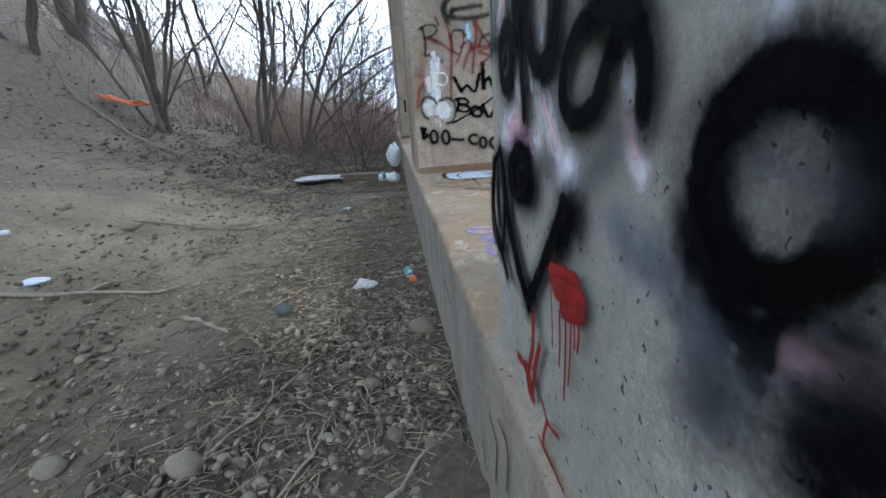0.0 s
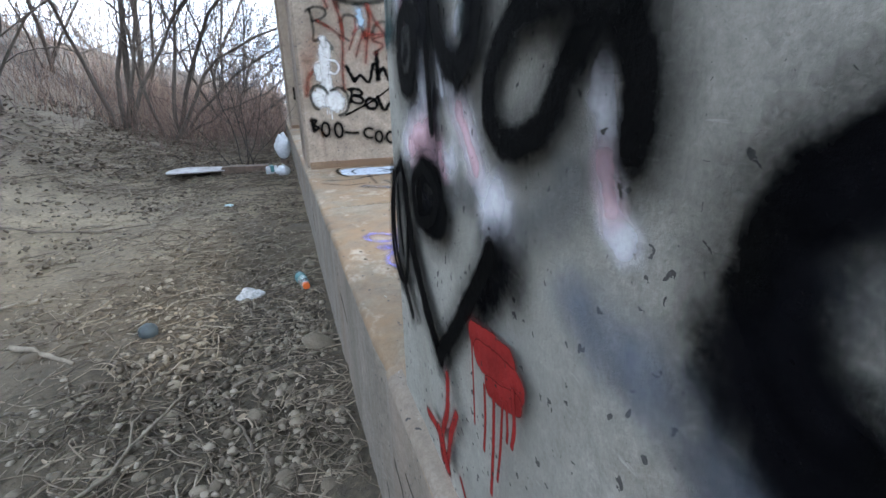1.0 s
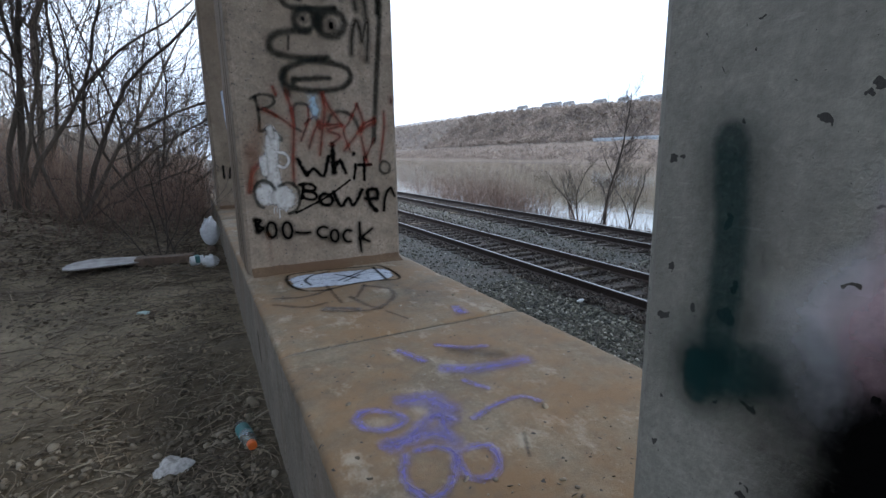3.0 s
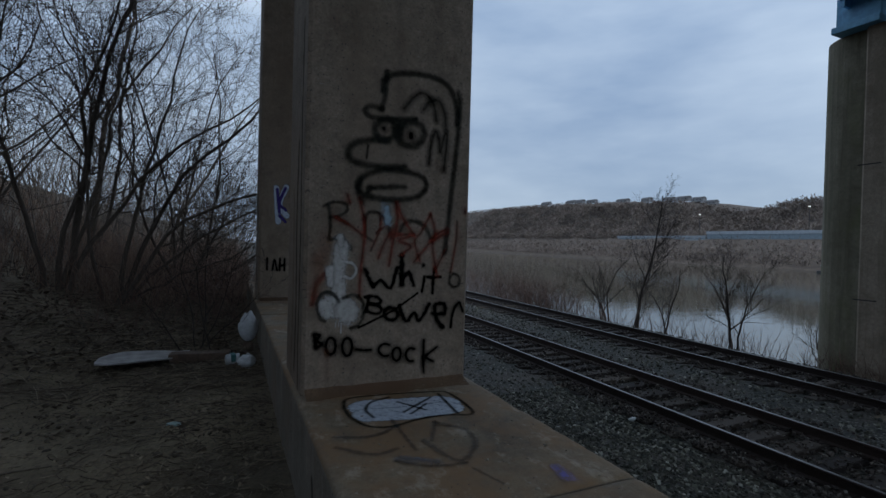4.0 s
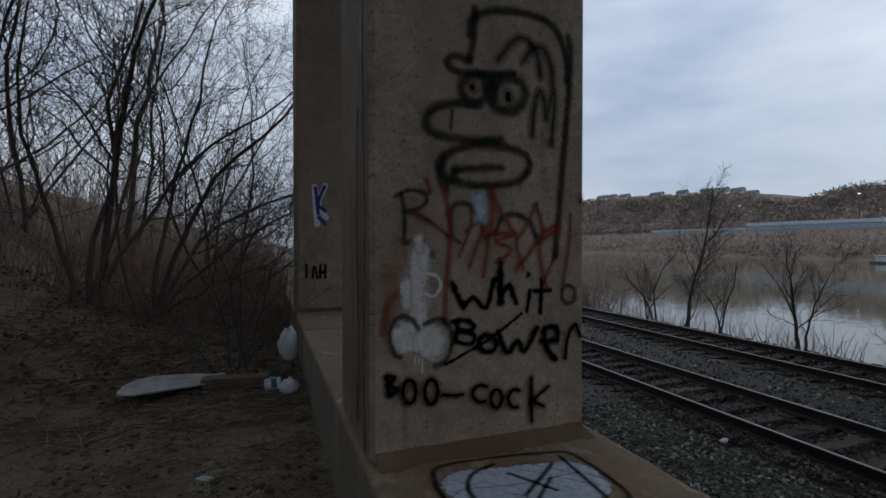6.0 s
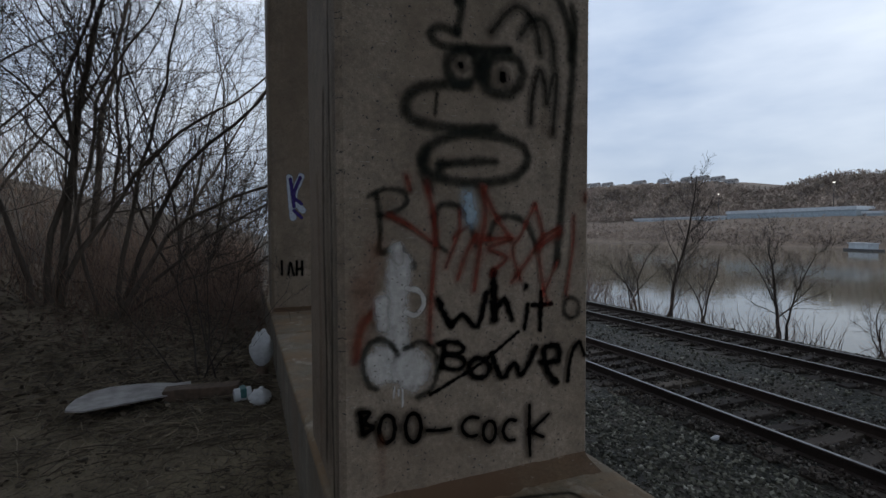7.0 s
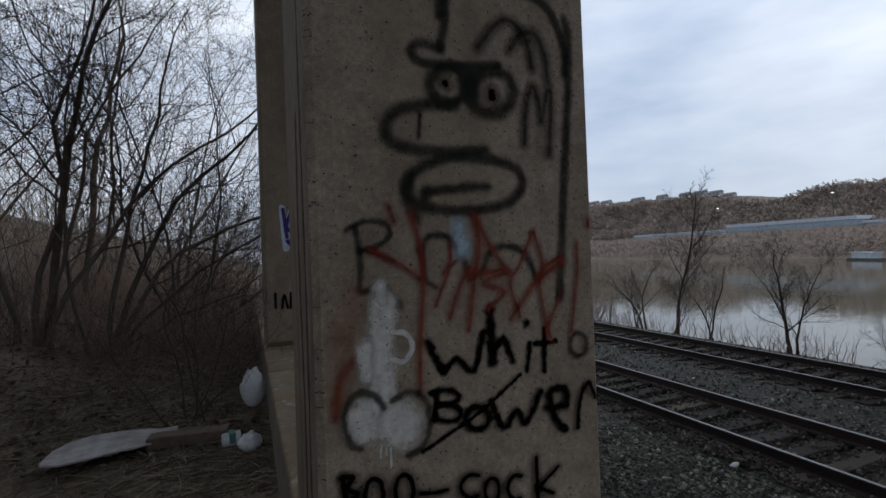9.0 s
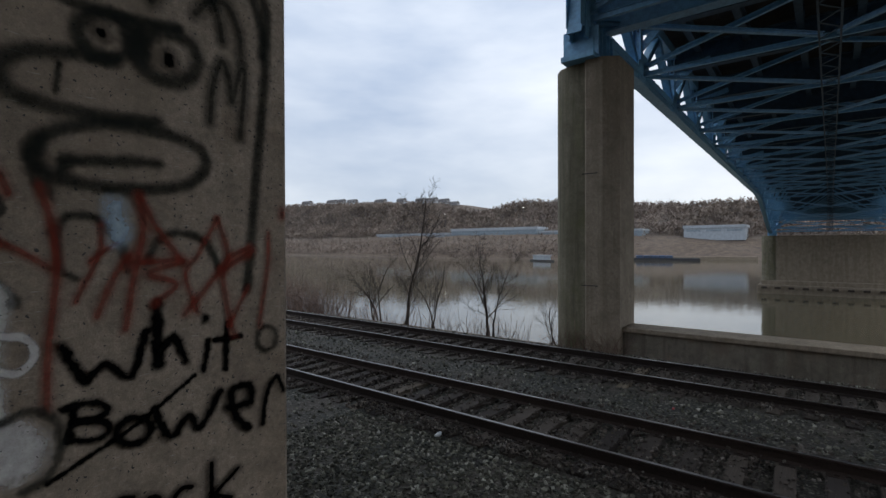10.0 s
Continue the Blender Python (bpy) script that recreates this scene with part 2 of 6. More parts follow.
RUST_GRIME = rough_wall("rust_brown_grime", (0.2, 0.14, 0.085), (0.15, 0.092, 0.05), (0.09, 0.056, 0.032), stain=(0.1, 0.055, 0.028), streaks=0.0, pits=False)
DIRT = earth("trodden_dirt", [(0.3, (0.112, 0.088, 0.055)), (0.5, (0.21, 0.167, 0.106)), (0.72, (0.33, 0.266, 0.176))], 1.3, 34, 0.014)
dm = DIRT.node_tree
dmix = dm.nodes["Principled BSDF"].inputs["Base Color"].links[0].from_socket
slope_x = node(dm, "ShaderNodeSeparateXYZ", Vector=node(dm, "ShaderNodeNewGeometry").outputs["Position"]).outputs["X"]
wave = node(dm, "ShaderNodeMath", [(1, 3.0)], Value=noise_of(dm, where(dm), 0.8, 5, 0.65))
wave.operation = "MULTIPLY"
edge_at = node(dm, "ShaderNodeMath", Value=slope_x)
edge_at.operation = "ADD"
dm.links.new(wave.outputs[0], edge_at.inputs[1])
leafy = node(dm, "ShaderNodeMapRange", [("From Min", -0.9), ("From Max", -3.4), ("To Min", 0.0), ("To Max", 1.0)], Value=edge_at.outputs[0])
litter = ramp_of(dm, noise_of(dm, where(dm), 16, 5, 0.7), toned_down([(0.3, (0.064, 0.043, 0.029)), (0.5, (0.155, 0.112, 0.077)), (0.72, (0.272, 0.208, 0.148))]))
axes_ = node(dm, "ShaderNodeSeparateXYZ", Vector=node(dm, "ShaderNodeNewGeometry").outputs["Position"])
# Mixes in darker soil towards the plinth and at low y.
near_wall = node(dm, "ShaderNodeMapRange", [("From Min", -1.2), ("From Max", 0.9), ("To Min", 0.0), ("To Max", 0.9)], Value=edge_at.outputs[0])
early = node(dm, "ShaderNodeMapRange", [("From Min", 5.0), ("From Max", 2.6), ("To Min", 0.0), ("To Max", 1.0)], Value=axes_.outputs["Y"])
near_dark = node(dm, "ShaderNodeMath", Value=near_wall.outputs[0])
near_dark.operation = "MULTIPLY"
dm.links.new(early.outputs[0], near_dark.inputs[1])
soil = ramp_of(dm, noise_of(dm, where(dm), 22, 5, 0.7), toned_down([(0.3, (0.026, 0.02, 0.012)), (0.5, (0.058, 0.045, 0.028)), (0.72, (0.125, 0.099, 0.065))]))
dmix = mix_of(dm, near_dark.outputs[0], dmix, soil)
far_y = node(dm, "ShaderNodeMapRange", [("From Min", 5.0), ("From Max", 8.2), ("To Min", 0.0), ("To Max", 0.5)], Value=node(dm, "ShaderNodeSeparateXYZ", Vector=node(dm, "ShaderNodeNewGeometry").outputs["Position"]).outputs["Y"])
both = node(dm, "ShaderNodeMath", Value=leafy.outputs[0])
both.operation = "MAXIMUM"
dm.links.new(far_y.outputs[0], both.inputs[1])
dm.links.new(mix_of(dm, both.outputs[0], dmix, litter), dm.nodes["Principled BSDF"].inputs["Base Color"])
LEAF_SLOPE = earth("leaf_covered_slope", [(0.3, (0.04, 0.03, 0.02)), (0.5, (0.085, 0.066, 0.046)), (0.72, (0.16, 0.13, 0.095))], 0.9, 18, 0.03)
BALLAST_BED, gt, gravel = tree_of("ballast_bed")
stones_cell = gt.nodes.new("ShaderNodeTexVoronoi")
stones_cell.inputs["Scale"].default_value = 21
gt.links.new(where(gt), stones_cell.inputs["Vector"])
tone = node(gt, "ShaderNodeSeparateColor", Color=stones_cell.outputs["Color"])
gcol = ramp_of(gt, tone.outputs[0], toned_down([(0.0, (0.031, 0.032, 0.025)), (0.6, (0.088, 0.088, 0.068)), (0.9, (0.195, 0.191, 0.152)), (1.0, (0.345, 0.335, 0.285))]))
# Cell edges go near-black: shade between the stones is put into the colour.
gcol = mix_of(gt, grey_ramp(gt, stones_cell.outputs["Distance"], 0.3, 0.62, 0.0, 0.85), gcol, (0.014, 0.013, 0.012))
gcol = mix_of(gt, grey_ramp(gt, noise_of(gt, where(gt), 0.9, 4, 0.6), 0.42, 0.62, 0.0, 0.5), gcol, (0.075, 0.058, 0.046))
gt.links.new(gcol, gravel.inputs["Base Color"])
gravel.inputs["Roughness"].default_value = 0.9
bump_of(gt, gravel, grey_ramp(gt, stones_cell.outputs["Distance"], 0.0, 0.6, 1.0, 0.0), 0.9, 0.03)
BANK = earth("river_bank", [(0.3, (0.075, 0.055, 0.042)), (0.55, (0.15, 0.108, 0.08)), (0.75, (0.21, 0.16, 0.11))], 0.25, 3.0, 0.1)
HILL = earth("wooded_hill_floor", [(0.3, (0.1, 0.08, 0.068)), (0.5, (0.15, 0.12, 0.1)), (0.72, (0.21, 0.17, 0.135))], 0.035, 0.5, 0.5)
PEBBLE = varied("mixed_pebbles", [(0.0, (0.062, 0.047, 0.031)), (0.5, (0.12, 0.096, 0.064)), (0.9, (0.215, 0.178, 0.124)), (1.0, (0.34, 0.29, 0.21))], 0.85, 14, islands=True)
ROUND_PEBBLE = varied("pale_round_pebbles", [(0.0, (0.1, 0.08, 0.055)), (0.5, (0.2, 0.165, 0.118)), (1.0, (0.36, 0.31, 0.235))], 0.8, 20, islands=True)
STONE = varied("dirty_stone", [(0.0, (0.11, 0.088, 0.06)), (0.5, (0.185, 0.152, 0.107)), (1.0, (0.28, 0.236, 0.173))], 0.88, 30)
BALLAST = varied("crushed_rock", [(0.0, (0.032, 0.033, 0.025)), (0.55, (0.091, 0.088, 0.065)), (0.86, (0.21, 0.204, 0.157)), (1.0, (0.455, 0.445, 0.38))], 0.8, 12, islands=True)
RUSTY_BALLAST = varied("rust_dusted_rock", [(0.0, (0.03, 0.022, 0.018)), (0.6, (0.075, 0.058, 0.047)), (0.9, (0.14, 0.115, 0.095)), (1.0, (0.28, 0.26, 0.23))], 0.85, 12, islands=True)
DARK_BARK = varied("dark_wet_bark", [(0.0, (0.03, 0.023, 0.019)), (1.0, (0.06, 0.045, 0.037))], 0.9, 14, 0, islands=True)
TWIG = varied("dead_twigs", [(0.0, (0.07, 0.053, 0.036)), (0.5, (0.16, 0.126, 0.086)), (1.0, (0.34, 0.276, 0.196))], 0.9, 30, islands=True)
LEAF = varied("dead_leaves", [(0.0, (0.13, 0.099, 0.065)), (0.5, (0.24, 0.188, 0.127)), (1.0, (0.38, 0.305, 0.213))], 0.9, 30, islands=True, bump=0)
DARK_LEAF = varied("dark_wet_leaves", [(0.0, (0.06, 0.045, 0.031)), (0.6, (0.115, 0.087, 0.06)), (1.0, (0.22, 0.17, 0.118))], 0.9, 30, islands=True, bump=0)
STICK = varied("bare_stick_wood", [(0.0, (0.12, 0.095, 0.07)), (1.0, (0.33, 0.28, 0.21))], 0.9, 25, spread=(1, 1, 0.2))
BARK = varied("grey_brown_bark", [(0.0, (0.1, 0.08, 0.064)), (1.0, (0.16, 0.13, 0.104))], 0.95, 24, 0.01, spread=(1, 1, 0.22), local=False)
TWIG_BARK = varied("thin_twig_bark", [(0.0, (0.05, 0.038, 0.032)), (1.0, (0.115, 0.088, 0.07))], 0.9, 20, 0, islands=True)
PALE_STEM = varied("pale_sapling_stems", [(0.0, (0.12, 0.095, 0.078)), (1.0, (0.32, 0.26, 0.21))], 0.9, 8, 0, islands=True)
BRUSH = varied("dry_brush_stems", [(0.0, (0.14, 0.078, 0.054)), (0.5, (0.27, 0.167, 0.118)), (1.0, (0.42, 0.295, 0.213))], 0.9, 8, 0, islands=True)
RED_BRUSH = varied("reddish_shrub_stems", [(0.0, (0.11, 0.062, 0.048)), (1.0, (0.24, 0.15, 0.115))], 0.9, 8, 0, islands=True)
RIVER_BRUSH = varied("faded_red_brown_shrub_stems", [(0.0, (0.11, 0.07, 0.058)), (1.0, (0.27, 0.185, 0.15))], 0.9, 8, 0, islands=True)
WOODS = varied("far_bare_woods", [(0.0, (0.22, 0.177, 0.155)), (0.6, (0.31, 0.252, 0.215)), (1.0, (0.42, 0.345, 0.28))], 1.0, 0.03, 0, islands=True, local=False, amount=0.55)
RAIL_SIDE = varied("rusty_rail", [(0.0, (0.03, 0.019, 0.015)), (1.0, (0.045, 0.027, 0.02))], 0.8, 40, 0.001, metal=0.3)
RAIL_TOP = varied("worn_rail_head", [(0.0, (0.26, 0.25, 0.25)), (1.0, (0.3, 0.29, 0.29))], 0.42, 20, 0, metal=1.0, amount=0.15)
TIE = varied("creosoted_tie", [(0.0, (0.028, 0.02, 0.017)), (0.6, (0.05, 0.038, 0.03)), (0.93, (0.085, 0.066, 0.052)), (1.0, (0.2, 0.16, 0.11))], 0.92, 9, 0.006, spread=(0.25, 6, 6))
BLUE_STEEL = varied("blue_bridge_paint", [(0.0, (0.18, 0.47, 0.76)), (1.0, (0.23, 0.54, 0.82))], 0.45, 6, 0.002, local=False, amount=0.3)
# Darker copy of the bridge blue; underside shade is put into its colour.
SHADED_STEEL = varied("shaded_blue_paint", [(0.0, (0.035, 0.085, 0.14)), (1.0, (0.055, 0.12, 0.19))], 0.6, 4, 0.002, local=False, amount=0.4)
# Deck concrete is near-black to put the shade beneath it into colour.
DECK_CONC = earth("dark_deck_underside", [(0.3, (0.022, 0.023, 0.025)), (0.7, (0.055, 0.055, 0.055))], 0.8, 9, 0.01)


def part(name, bm, mat, parent, label=""):
    me = bpy.data.meshes.new(name)
    bm.to_mesh(me)
    bm.free()
    for m in mat if isinstance(mat, (list, tuple)) else [mat]:
        me.materials.append(m)
    ob = new(name, me)
    ob.parent = parent
    if label:
        ob["label"] = label
    return ob


def shell(name, verts, faces, mat, parent=None, smooth=True):
    """A mesh object straight from arrays, for things of many pieces."""
    me = bpy.data.meshes.new(name)
    me.from_pydata(np.asarray(verts).tolist(), [], np.asarray(faces).tolist() if isinstance(faces, np.ndarray) else faces)
    me.materials.append(mat)
    if smooth:
        me.polygons.foreach_set("use_smooth", np.ones(len(me.polygons), bool))
    me.update()
    ob = new(name, me)
    ob.parent = parent
    return ob


def thing(name, label, category, at=(0, 0, 0), group="", kind="", turn=0):
    ob = new(name)
    ob.empty_display_size = 0.1
    ob.matrix_world = pose(*at, 0, 0, turn)
    return tagged(ob, label, category, group, kind)


def box(bm, x0, x1, y0, y1, z0, z1, bevel=0.0, segs=2):
    r = bmesh.ops.create_cube(bm, size=1, matrix=Matrix.Translation(((x0 + x1) / 2, (y0 + y1) / 2, (z0 + z1) / 2)) @ Matrix.Diagonal((x1 - x0, y1 - y0, z1 - z0, 1)))
    if bevel:
        es = list({e for v in r["verts"] for e in v.link_edges})
        bmesh.ops.bevel(bm, geom=es, offset=bevel, segments=segs, affect="EDGES", profile=0.6)
    return bm


def boxed(*a, **k):
    return box(bmesh.new(), *a, **k)


def beam(bm, p, q, w, h, up=(0, 0, 1)):
    """A straight bar of section w by h from p to q."""
    p, q = Vector(p), Vector(q)
    z = (q - p).normalized()
    x = Vector(up).cross(z)
    x = x.normalized() if x.length > 1e-4 else Vector((1, 0, 0))
    y = z.cross(x)
    vs = []
    for c in (p, q):
        for a, b in ((-1, -1), (1, -1), (1, 1), (-1, 1)):
            vs.append(bm.verts.new(c + x * a * w / 2 + y * b * h / 2))
    for k in range(4):
        bm.faces.new((vs[k], vs[(k + 1) % 4], vs[4 + (k + 1) % 4], vs[4 + k]))
    bm.faces.new(vs[3::-1])
    bm.faces.new(vs[4:])
    return bm


def i_beam(bm, p, q, w, h, t=0.03):
    """An I section from p to q: two flanges and a web."""
    p, q = Vector(p), Vector(q)
    z = (q - p).normalized()
    x = Vector((0, 0, 1)).cross(z)
    x = x.normalized() if x.length > 1e-4 else Vector((1, 0, 0))
    y = z.cross(x)
    for s in (-1, 1):
        beam(bm, p + y * s * (h / 2 - t / 2), q + y * s * (h / 2 - t / 2), w, t)
    beam(bm, p, q, t, h - 2 * t - 0.002)
    return bm


def prism(bm, outline, z0, z1):
    """An upright prism over a plan outline."""
    lo = [bm.verts.new((x, y, z0)) for x, y in outline]
    hi = [bm.verts.new((x, y, z1)) for x, y in outline]
    n = len(lo)
    for k in range(n):
        bm.faces.new((lo[k], lo[(k + 1) % n], hi[(k + 1) % n], hi[k]))
    bm.faces.new(hi)
    bm.faces.new(lo[::-1])
    bmesh.ops.recalc_face_normals(bm, faces=bm.faces[:])
    return bm


def tube(buf, pts, radii, sides):
    """Adds a tapering tube along pts to buf = [verts, faces]."""
    verts, faces = buf
    start = len(verts)
    prev = None
    n = len(pts)
    for k in range(n):
        d = (pts[min(k + 1, n - 1)] - pts[max(k - 1, 0)]).normalized()
        if prev is None:
            prev = d.orthogonal().normalized()
        u = (prev - d * prev.dot(d)).normalized()
        w = d.cross(u)
        prev = u
        for j in range(sides):
            a = 2 * math.pi * j / sides
            verts.append(pts[k] + (u * math.cos(a) + w * math.sin(a)) * radii[k])
    for k in range(n - 1):
        for j in range(sides):
            a, b = start + k * sides + j, start + k * sides + (j + 1) % sides
            faces.append((a, b, b + sides, a + sides))
    faces.append(tuple(range(start + (n - 1) * sides, start + n * sides)))


def rocks(count, place, size, rng, flat=0.6, seed_shape=14, rounded=False):
    """Arrays of many small angular or rounded stones: verts, faces."""
    ico = bmesh.new()
    if rounded:
        bmesh.ops.create_icosphere(ico, subdivisions=1, radius=0.5)
    else:
        bmesh.ops.create_cube(ico, size=0.74)
        bmesh.ops.triangulate(ico, faces=ico.faces[:])
    base = np.array([v.co[:] for v in ico.verts])
    face = np.array([[v.index for v in f.verts] for f in ico.faces])
    ico.free()
    shapes = [base * (1 + (0.4 if rounded else 0.75) * (rng.random((len(base), 3)) - 0.5)) * (1, 0.55 + 0.4 * rng.random(), flat * (0.7 + 0.6 * rng.random())) for _ in range(seed_shape)]
    allv, allf = [], []
    for k in range(count):
        s = shapes[k % seed_shape] * size[k]
        e = Euler((rng.normal() * 0.45, rng.normal() * 0.45, rng.random() * 6.28)).to_matrix()
        allv.append(s @ np.array(e).T + place[k])
        allf.append(face + k * len(base))
    return np.concatenate(allv), np.concatenate(allf)


def smooth01(a, b, x):
    k = np.clip((np.asarray(x, float) - a) / (b - a), 0, 1)
    return k * k * (3 - 2 * k)


def curve_points(pts, step=6):
    """A smooth line through pts (Catmull-Rom), as 2D or 3D arrays."""
    p = np.array(pts, float)
    p = np.vstack([2 * p[0] - p[1], p, 2 * p[-1] - p[-2]])
    out = []
    for k in range(1, len(p) - 2):
        for s in np.linspace(0, 1, step, endpoint=False):
            out.append(0.5 * (2 * p[k] + (p[k + 1] - p[k - 1]) * s + (2 * p[k - 1] - 5 * p[k] + 4 * p[k + 1] - p[k + 2]) * s**2 + (3 * p[k] - p[k - 1] - 3 * p[k + 1] + p[k + 2]) * s**3))
    out.append(p[-2])
    return np.array(out)


# ---- the lie of the land ----
WATER = -8.0


def far_shore(y):
    return np.interp(y, [-600, 34, 88, 150, 266, 432, 1500], [430, 343, 320, 288, 274, 290, 360])


def ridge(y):
    h = np.interp(y, [-600, 52, 118, 155, 283, 342, 428, 544, 670, 815, 1500], [42, 41, 42, 46, 57, 42, 64, 69, 76, 79, 82])
    return h


def land(x, y):
    """Height of the ground at x, y (arrays)."""
    x, y = np.broadcast_arrays(np.asarray(x, float), np.asarray(y, float))
    flat = -0.2 + 0.030 * np.clip(y - 3, 0, 30)
    rise = np.clip(-x - 1.5, 0, None)
    west = flat + 0.44 * rise**1.5 / (rise**0.5 + 0.8) * (1 - 0.4 * smooth01(12, 30, y)) + 0.34 * np.clip(-x - 4.3, 0, 7) ** 1.15 * (1 - 0.6 * smooth01(14, 32, y))
    bed = -1.575 - 0.075 * (np.exp(-(((x - 7.35) / 1.15) ** 6)) + np.exp(-(((x - 11.57) / 1.15) ** 6)))
    bank = np.interp(x, [13.3, 14.3, 18, 22, 30, 37, 60], [0, -0.35, -1.1, -1.9, -4.8, -7.2, -9.0])
    wall = np.where(y < 12, smooth01(0.45, 1.1, x), smooth01(-0.5, 3.5, x))
    near = west * (1 - wall) + (bed + bank) * wall
    d = x - far_shore(y)
    hill = np.interp(d, [-40, 0, 8, 60, 110, 128], [-11, -8.0, -6.0, 4.0, 11.0, 11.5])
    top = np.clip((x - 415) / 135, 0, 1)
    hill = hill + (ridge(y) - 12) * (top * top * (3 - 2 * top))
    return np.where(x > 100, np.maximum(hill, -11), near)


def land_at(x, y):
    return float(land(x, y))


# ---- ground ----
def steps(*spans):
    out = []
    for a, b, s in spans:
        out += list(np.arange(a, b, s))
    return np.array(out + [spans[-1][1]])


gx = steps((-260, -60, 25), (-60, -16, 4), (-16, -6, 0.8), (-6, -3, 0.2), (-3, 0.2, 0.07), (0.2, 1.5, 0.13), (1.5, 14, 0.25), (14, 40, 1.5), (40, 100, 15), (100, 240, 20), (240, 560, 7), (560, 900, 60), (900, 2600, 400))
gy = steps((-900, -60, 60), (-60, -8, 5), (-8, -0.4, 0.8), (-0.4, 5.2, 0.07), (5.2, 12, 0.2), (12, 30, 1.0), (30, 80, 4), (80, 560, 10), (560, 1000, 30), (1000, 2600, 300))
GX, GY = np.meshgrid(gx, gy, indexing="ij")
GZ = land(GX, GY)
for i in range(len(gx)):
    for j in range(len(gy)):
        x, y = GX[i, j], GY[i, j]
        if x < 0.3 and y < 40 and x > -40:
            GZ[i, j] += 0.035 * noise.noise((x * 1.3, y * 1.3, 0)) + 0.014 * noise.noise((x * 6, y * 6, 3)) + (0.12 * noise.noise((x * 0.5, y * 0.5, 7)) if x < -3 else 0)
        elif 240 < x < 900:
            d = x - far_shore(y)
            if d > 4:
                GZ[i, j] += 2.2 * noise.noise((x * 0.03, y * 0.03, 1)) + (5.0 * noise.noise((x * 0.012, y * 0.012, 5)) if x > 430 else 0)
ny = len(gy)
ids = np.arange(len(gx) * ny).reshape(len(gx), ny)
quads = np.stack([ids[:-1, :-1], ids[1:, :-1], ids[1:, 1:], ids[:-1, 1:]], -1).reshape(-1, 4)
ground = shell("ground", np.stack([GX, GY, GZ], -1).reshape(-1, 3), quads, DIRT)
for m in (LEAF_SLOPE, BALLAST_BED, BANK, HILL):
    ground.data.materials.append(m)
cx = ((gx[:-1] + gx[1:]) / 2)[:, None] + 0 * gy[:-1]
cy = 0 * gx[:-1, None] + (gy[:-1] + gy[1:]) / 2
kind = np.zeros(cx.shape, int)
kind[(cx < -9) | ((cy > 14) & (cx < 1))] = 1
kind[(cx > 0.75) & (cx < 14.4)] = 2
kind[cx >= 14.4] = 3
kind[cx > 405] = 4
ground.data.polygons.foreach_set("material_index", kind.reshape(-1).astype(np.int32))
tagged(ground, "brown trodden dirt slope, grey ballast bed and river bank", "ground", kind="structure")

wm, wnt, wb = tree_of("river_water")
wb.inputs["Base Color"].default_value = (0.1, 0.088, 0.06, 1)
wb.inputs["Roughness"].default_value = 0.06
wb.inputs["IOR"].default_value = 1.33
ripple = noise_of(wnt, where(wnt, (0.5, 1.1, 1)), 0.55, 4, 0.6)
bump_of(wnt, wb, ripple, 0.06, 0.3)
wbm = bmesh.new()
for xy in ((24, -900), (440, -900), (440, 2600), (24, 2600)):
    wbm.verts.new((*xy, WATER))
wbm.faces.new(wbm.verts[:])
water = part("water", wbm, wm, None)
tagged(water, "calm brownish green river with faint ripples", "river", kind="structure")

# ---- the bridge's near pier: a plinth with columns on it ----
TOP = 0.375
pier = thing("bridge_pier", "weathered concrete bridge pier with graffiti beside the tracks", "bridge pier", (0.75, 2.4, -2.4))


def pier_part(name, bm, mat, label=""):
    bm.transform(Matrix.Translation((-0.75, -2.4, 2.4)))
    return part(name, bm, mat, pier, label)


def plinth_block(y0, y1, seed):
    """A length of plinth with worn, rounded top edges and a stained top."""
    xs = np.concatenate([[0.17, 0.1715, 0.175, 0.181, 0.192, 0.23], np.linspace(0.4, 1.25, 5), [1.30, 1.325, 1.338, 1.345]])
    drop = np.concatenate([[0.035, 0.02, 0.01, 0.004, 0.0015, 0], np.zeros(5), [0.002, 0.008, 0.02, 0.045]])
    ys = np.arange(y0, y1 + 1e-6, (y1 - y0) / max(2, round((y1 - y0) / (0.03 if -2.2 < y0 < 3 else 0.1))))
    bm = bmesh.new()
    rows = []
    for k, y in enumerate(ys):
        end = min(k, len(ys) - 1 - k)
        row = [bm.verts.new((0.17, y, -2.4))]
        for x, d in zip(xs, drop):
            chip = 0.0
            if d > 0.001:
                n = noise.noise((y * 5 + seed, x * 2, 0.3))
                chip = max(0, n - 0.15) * 0.06 + max(0, noise.noise((y * 17, x * 3, seed)) - 0.1) * 0.02 + 0.004 * noise.noise((y * 45, x * 9, seed))
                chip *= 1.0 if x < 0.7 else 0.25
            sag = 0.006 if end == 0 else 0
            inward = (0.5 * chip if x < 0.7 else -0.5 * chip) if d > 0.001 else 0
            row.append(bm.verts.new((x + inward, y, TOP - d - chip - sag)))
        row.append(bm.verts.new((1.345, y, -2.4)))
        rows.append(row)
    for a, b in zip(rows[:-1], rows[1:]):
        for i in range(len(a) - 1):
            f = bm.faces.new((a[i], b[i], b[i + 1], a[i + 1]))
            f.material_index = 1 if 2 <= i < len(a) - 4 else 0
            f.smooth = True
    for row in (rows[0], rows[-1]):
        bm.faces.new(row)
    bmesh.ops.recalc_face_normals(bm, faces=bm.faces[:])
    return bm


plinth = None
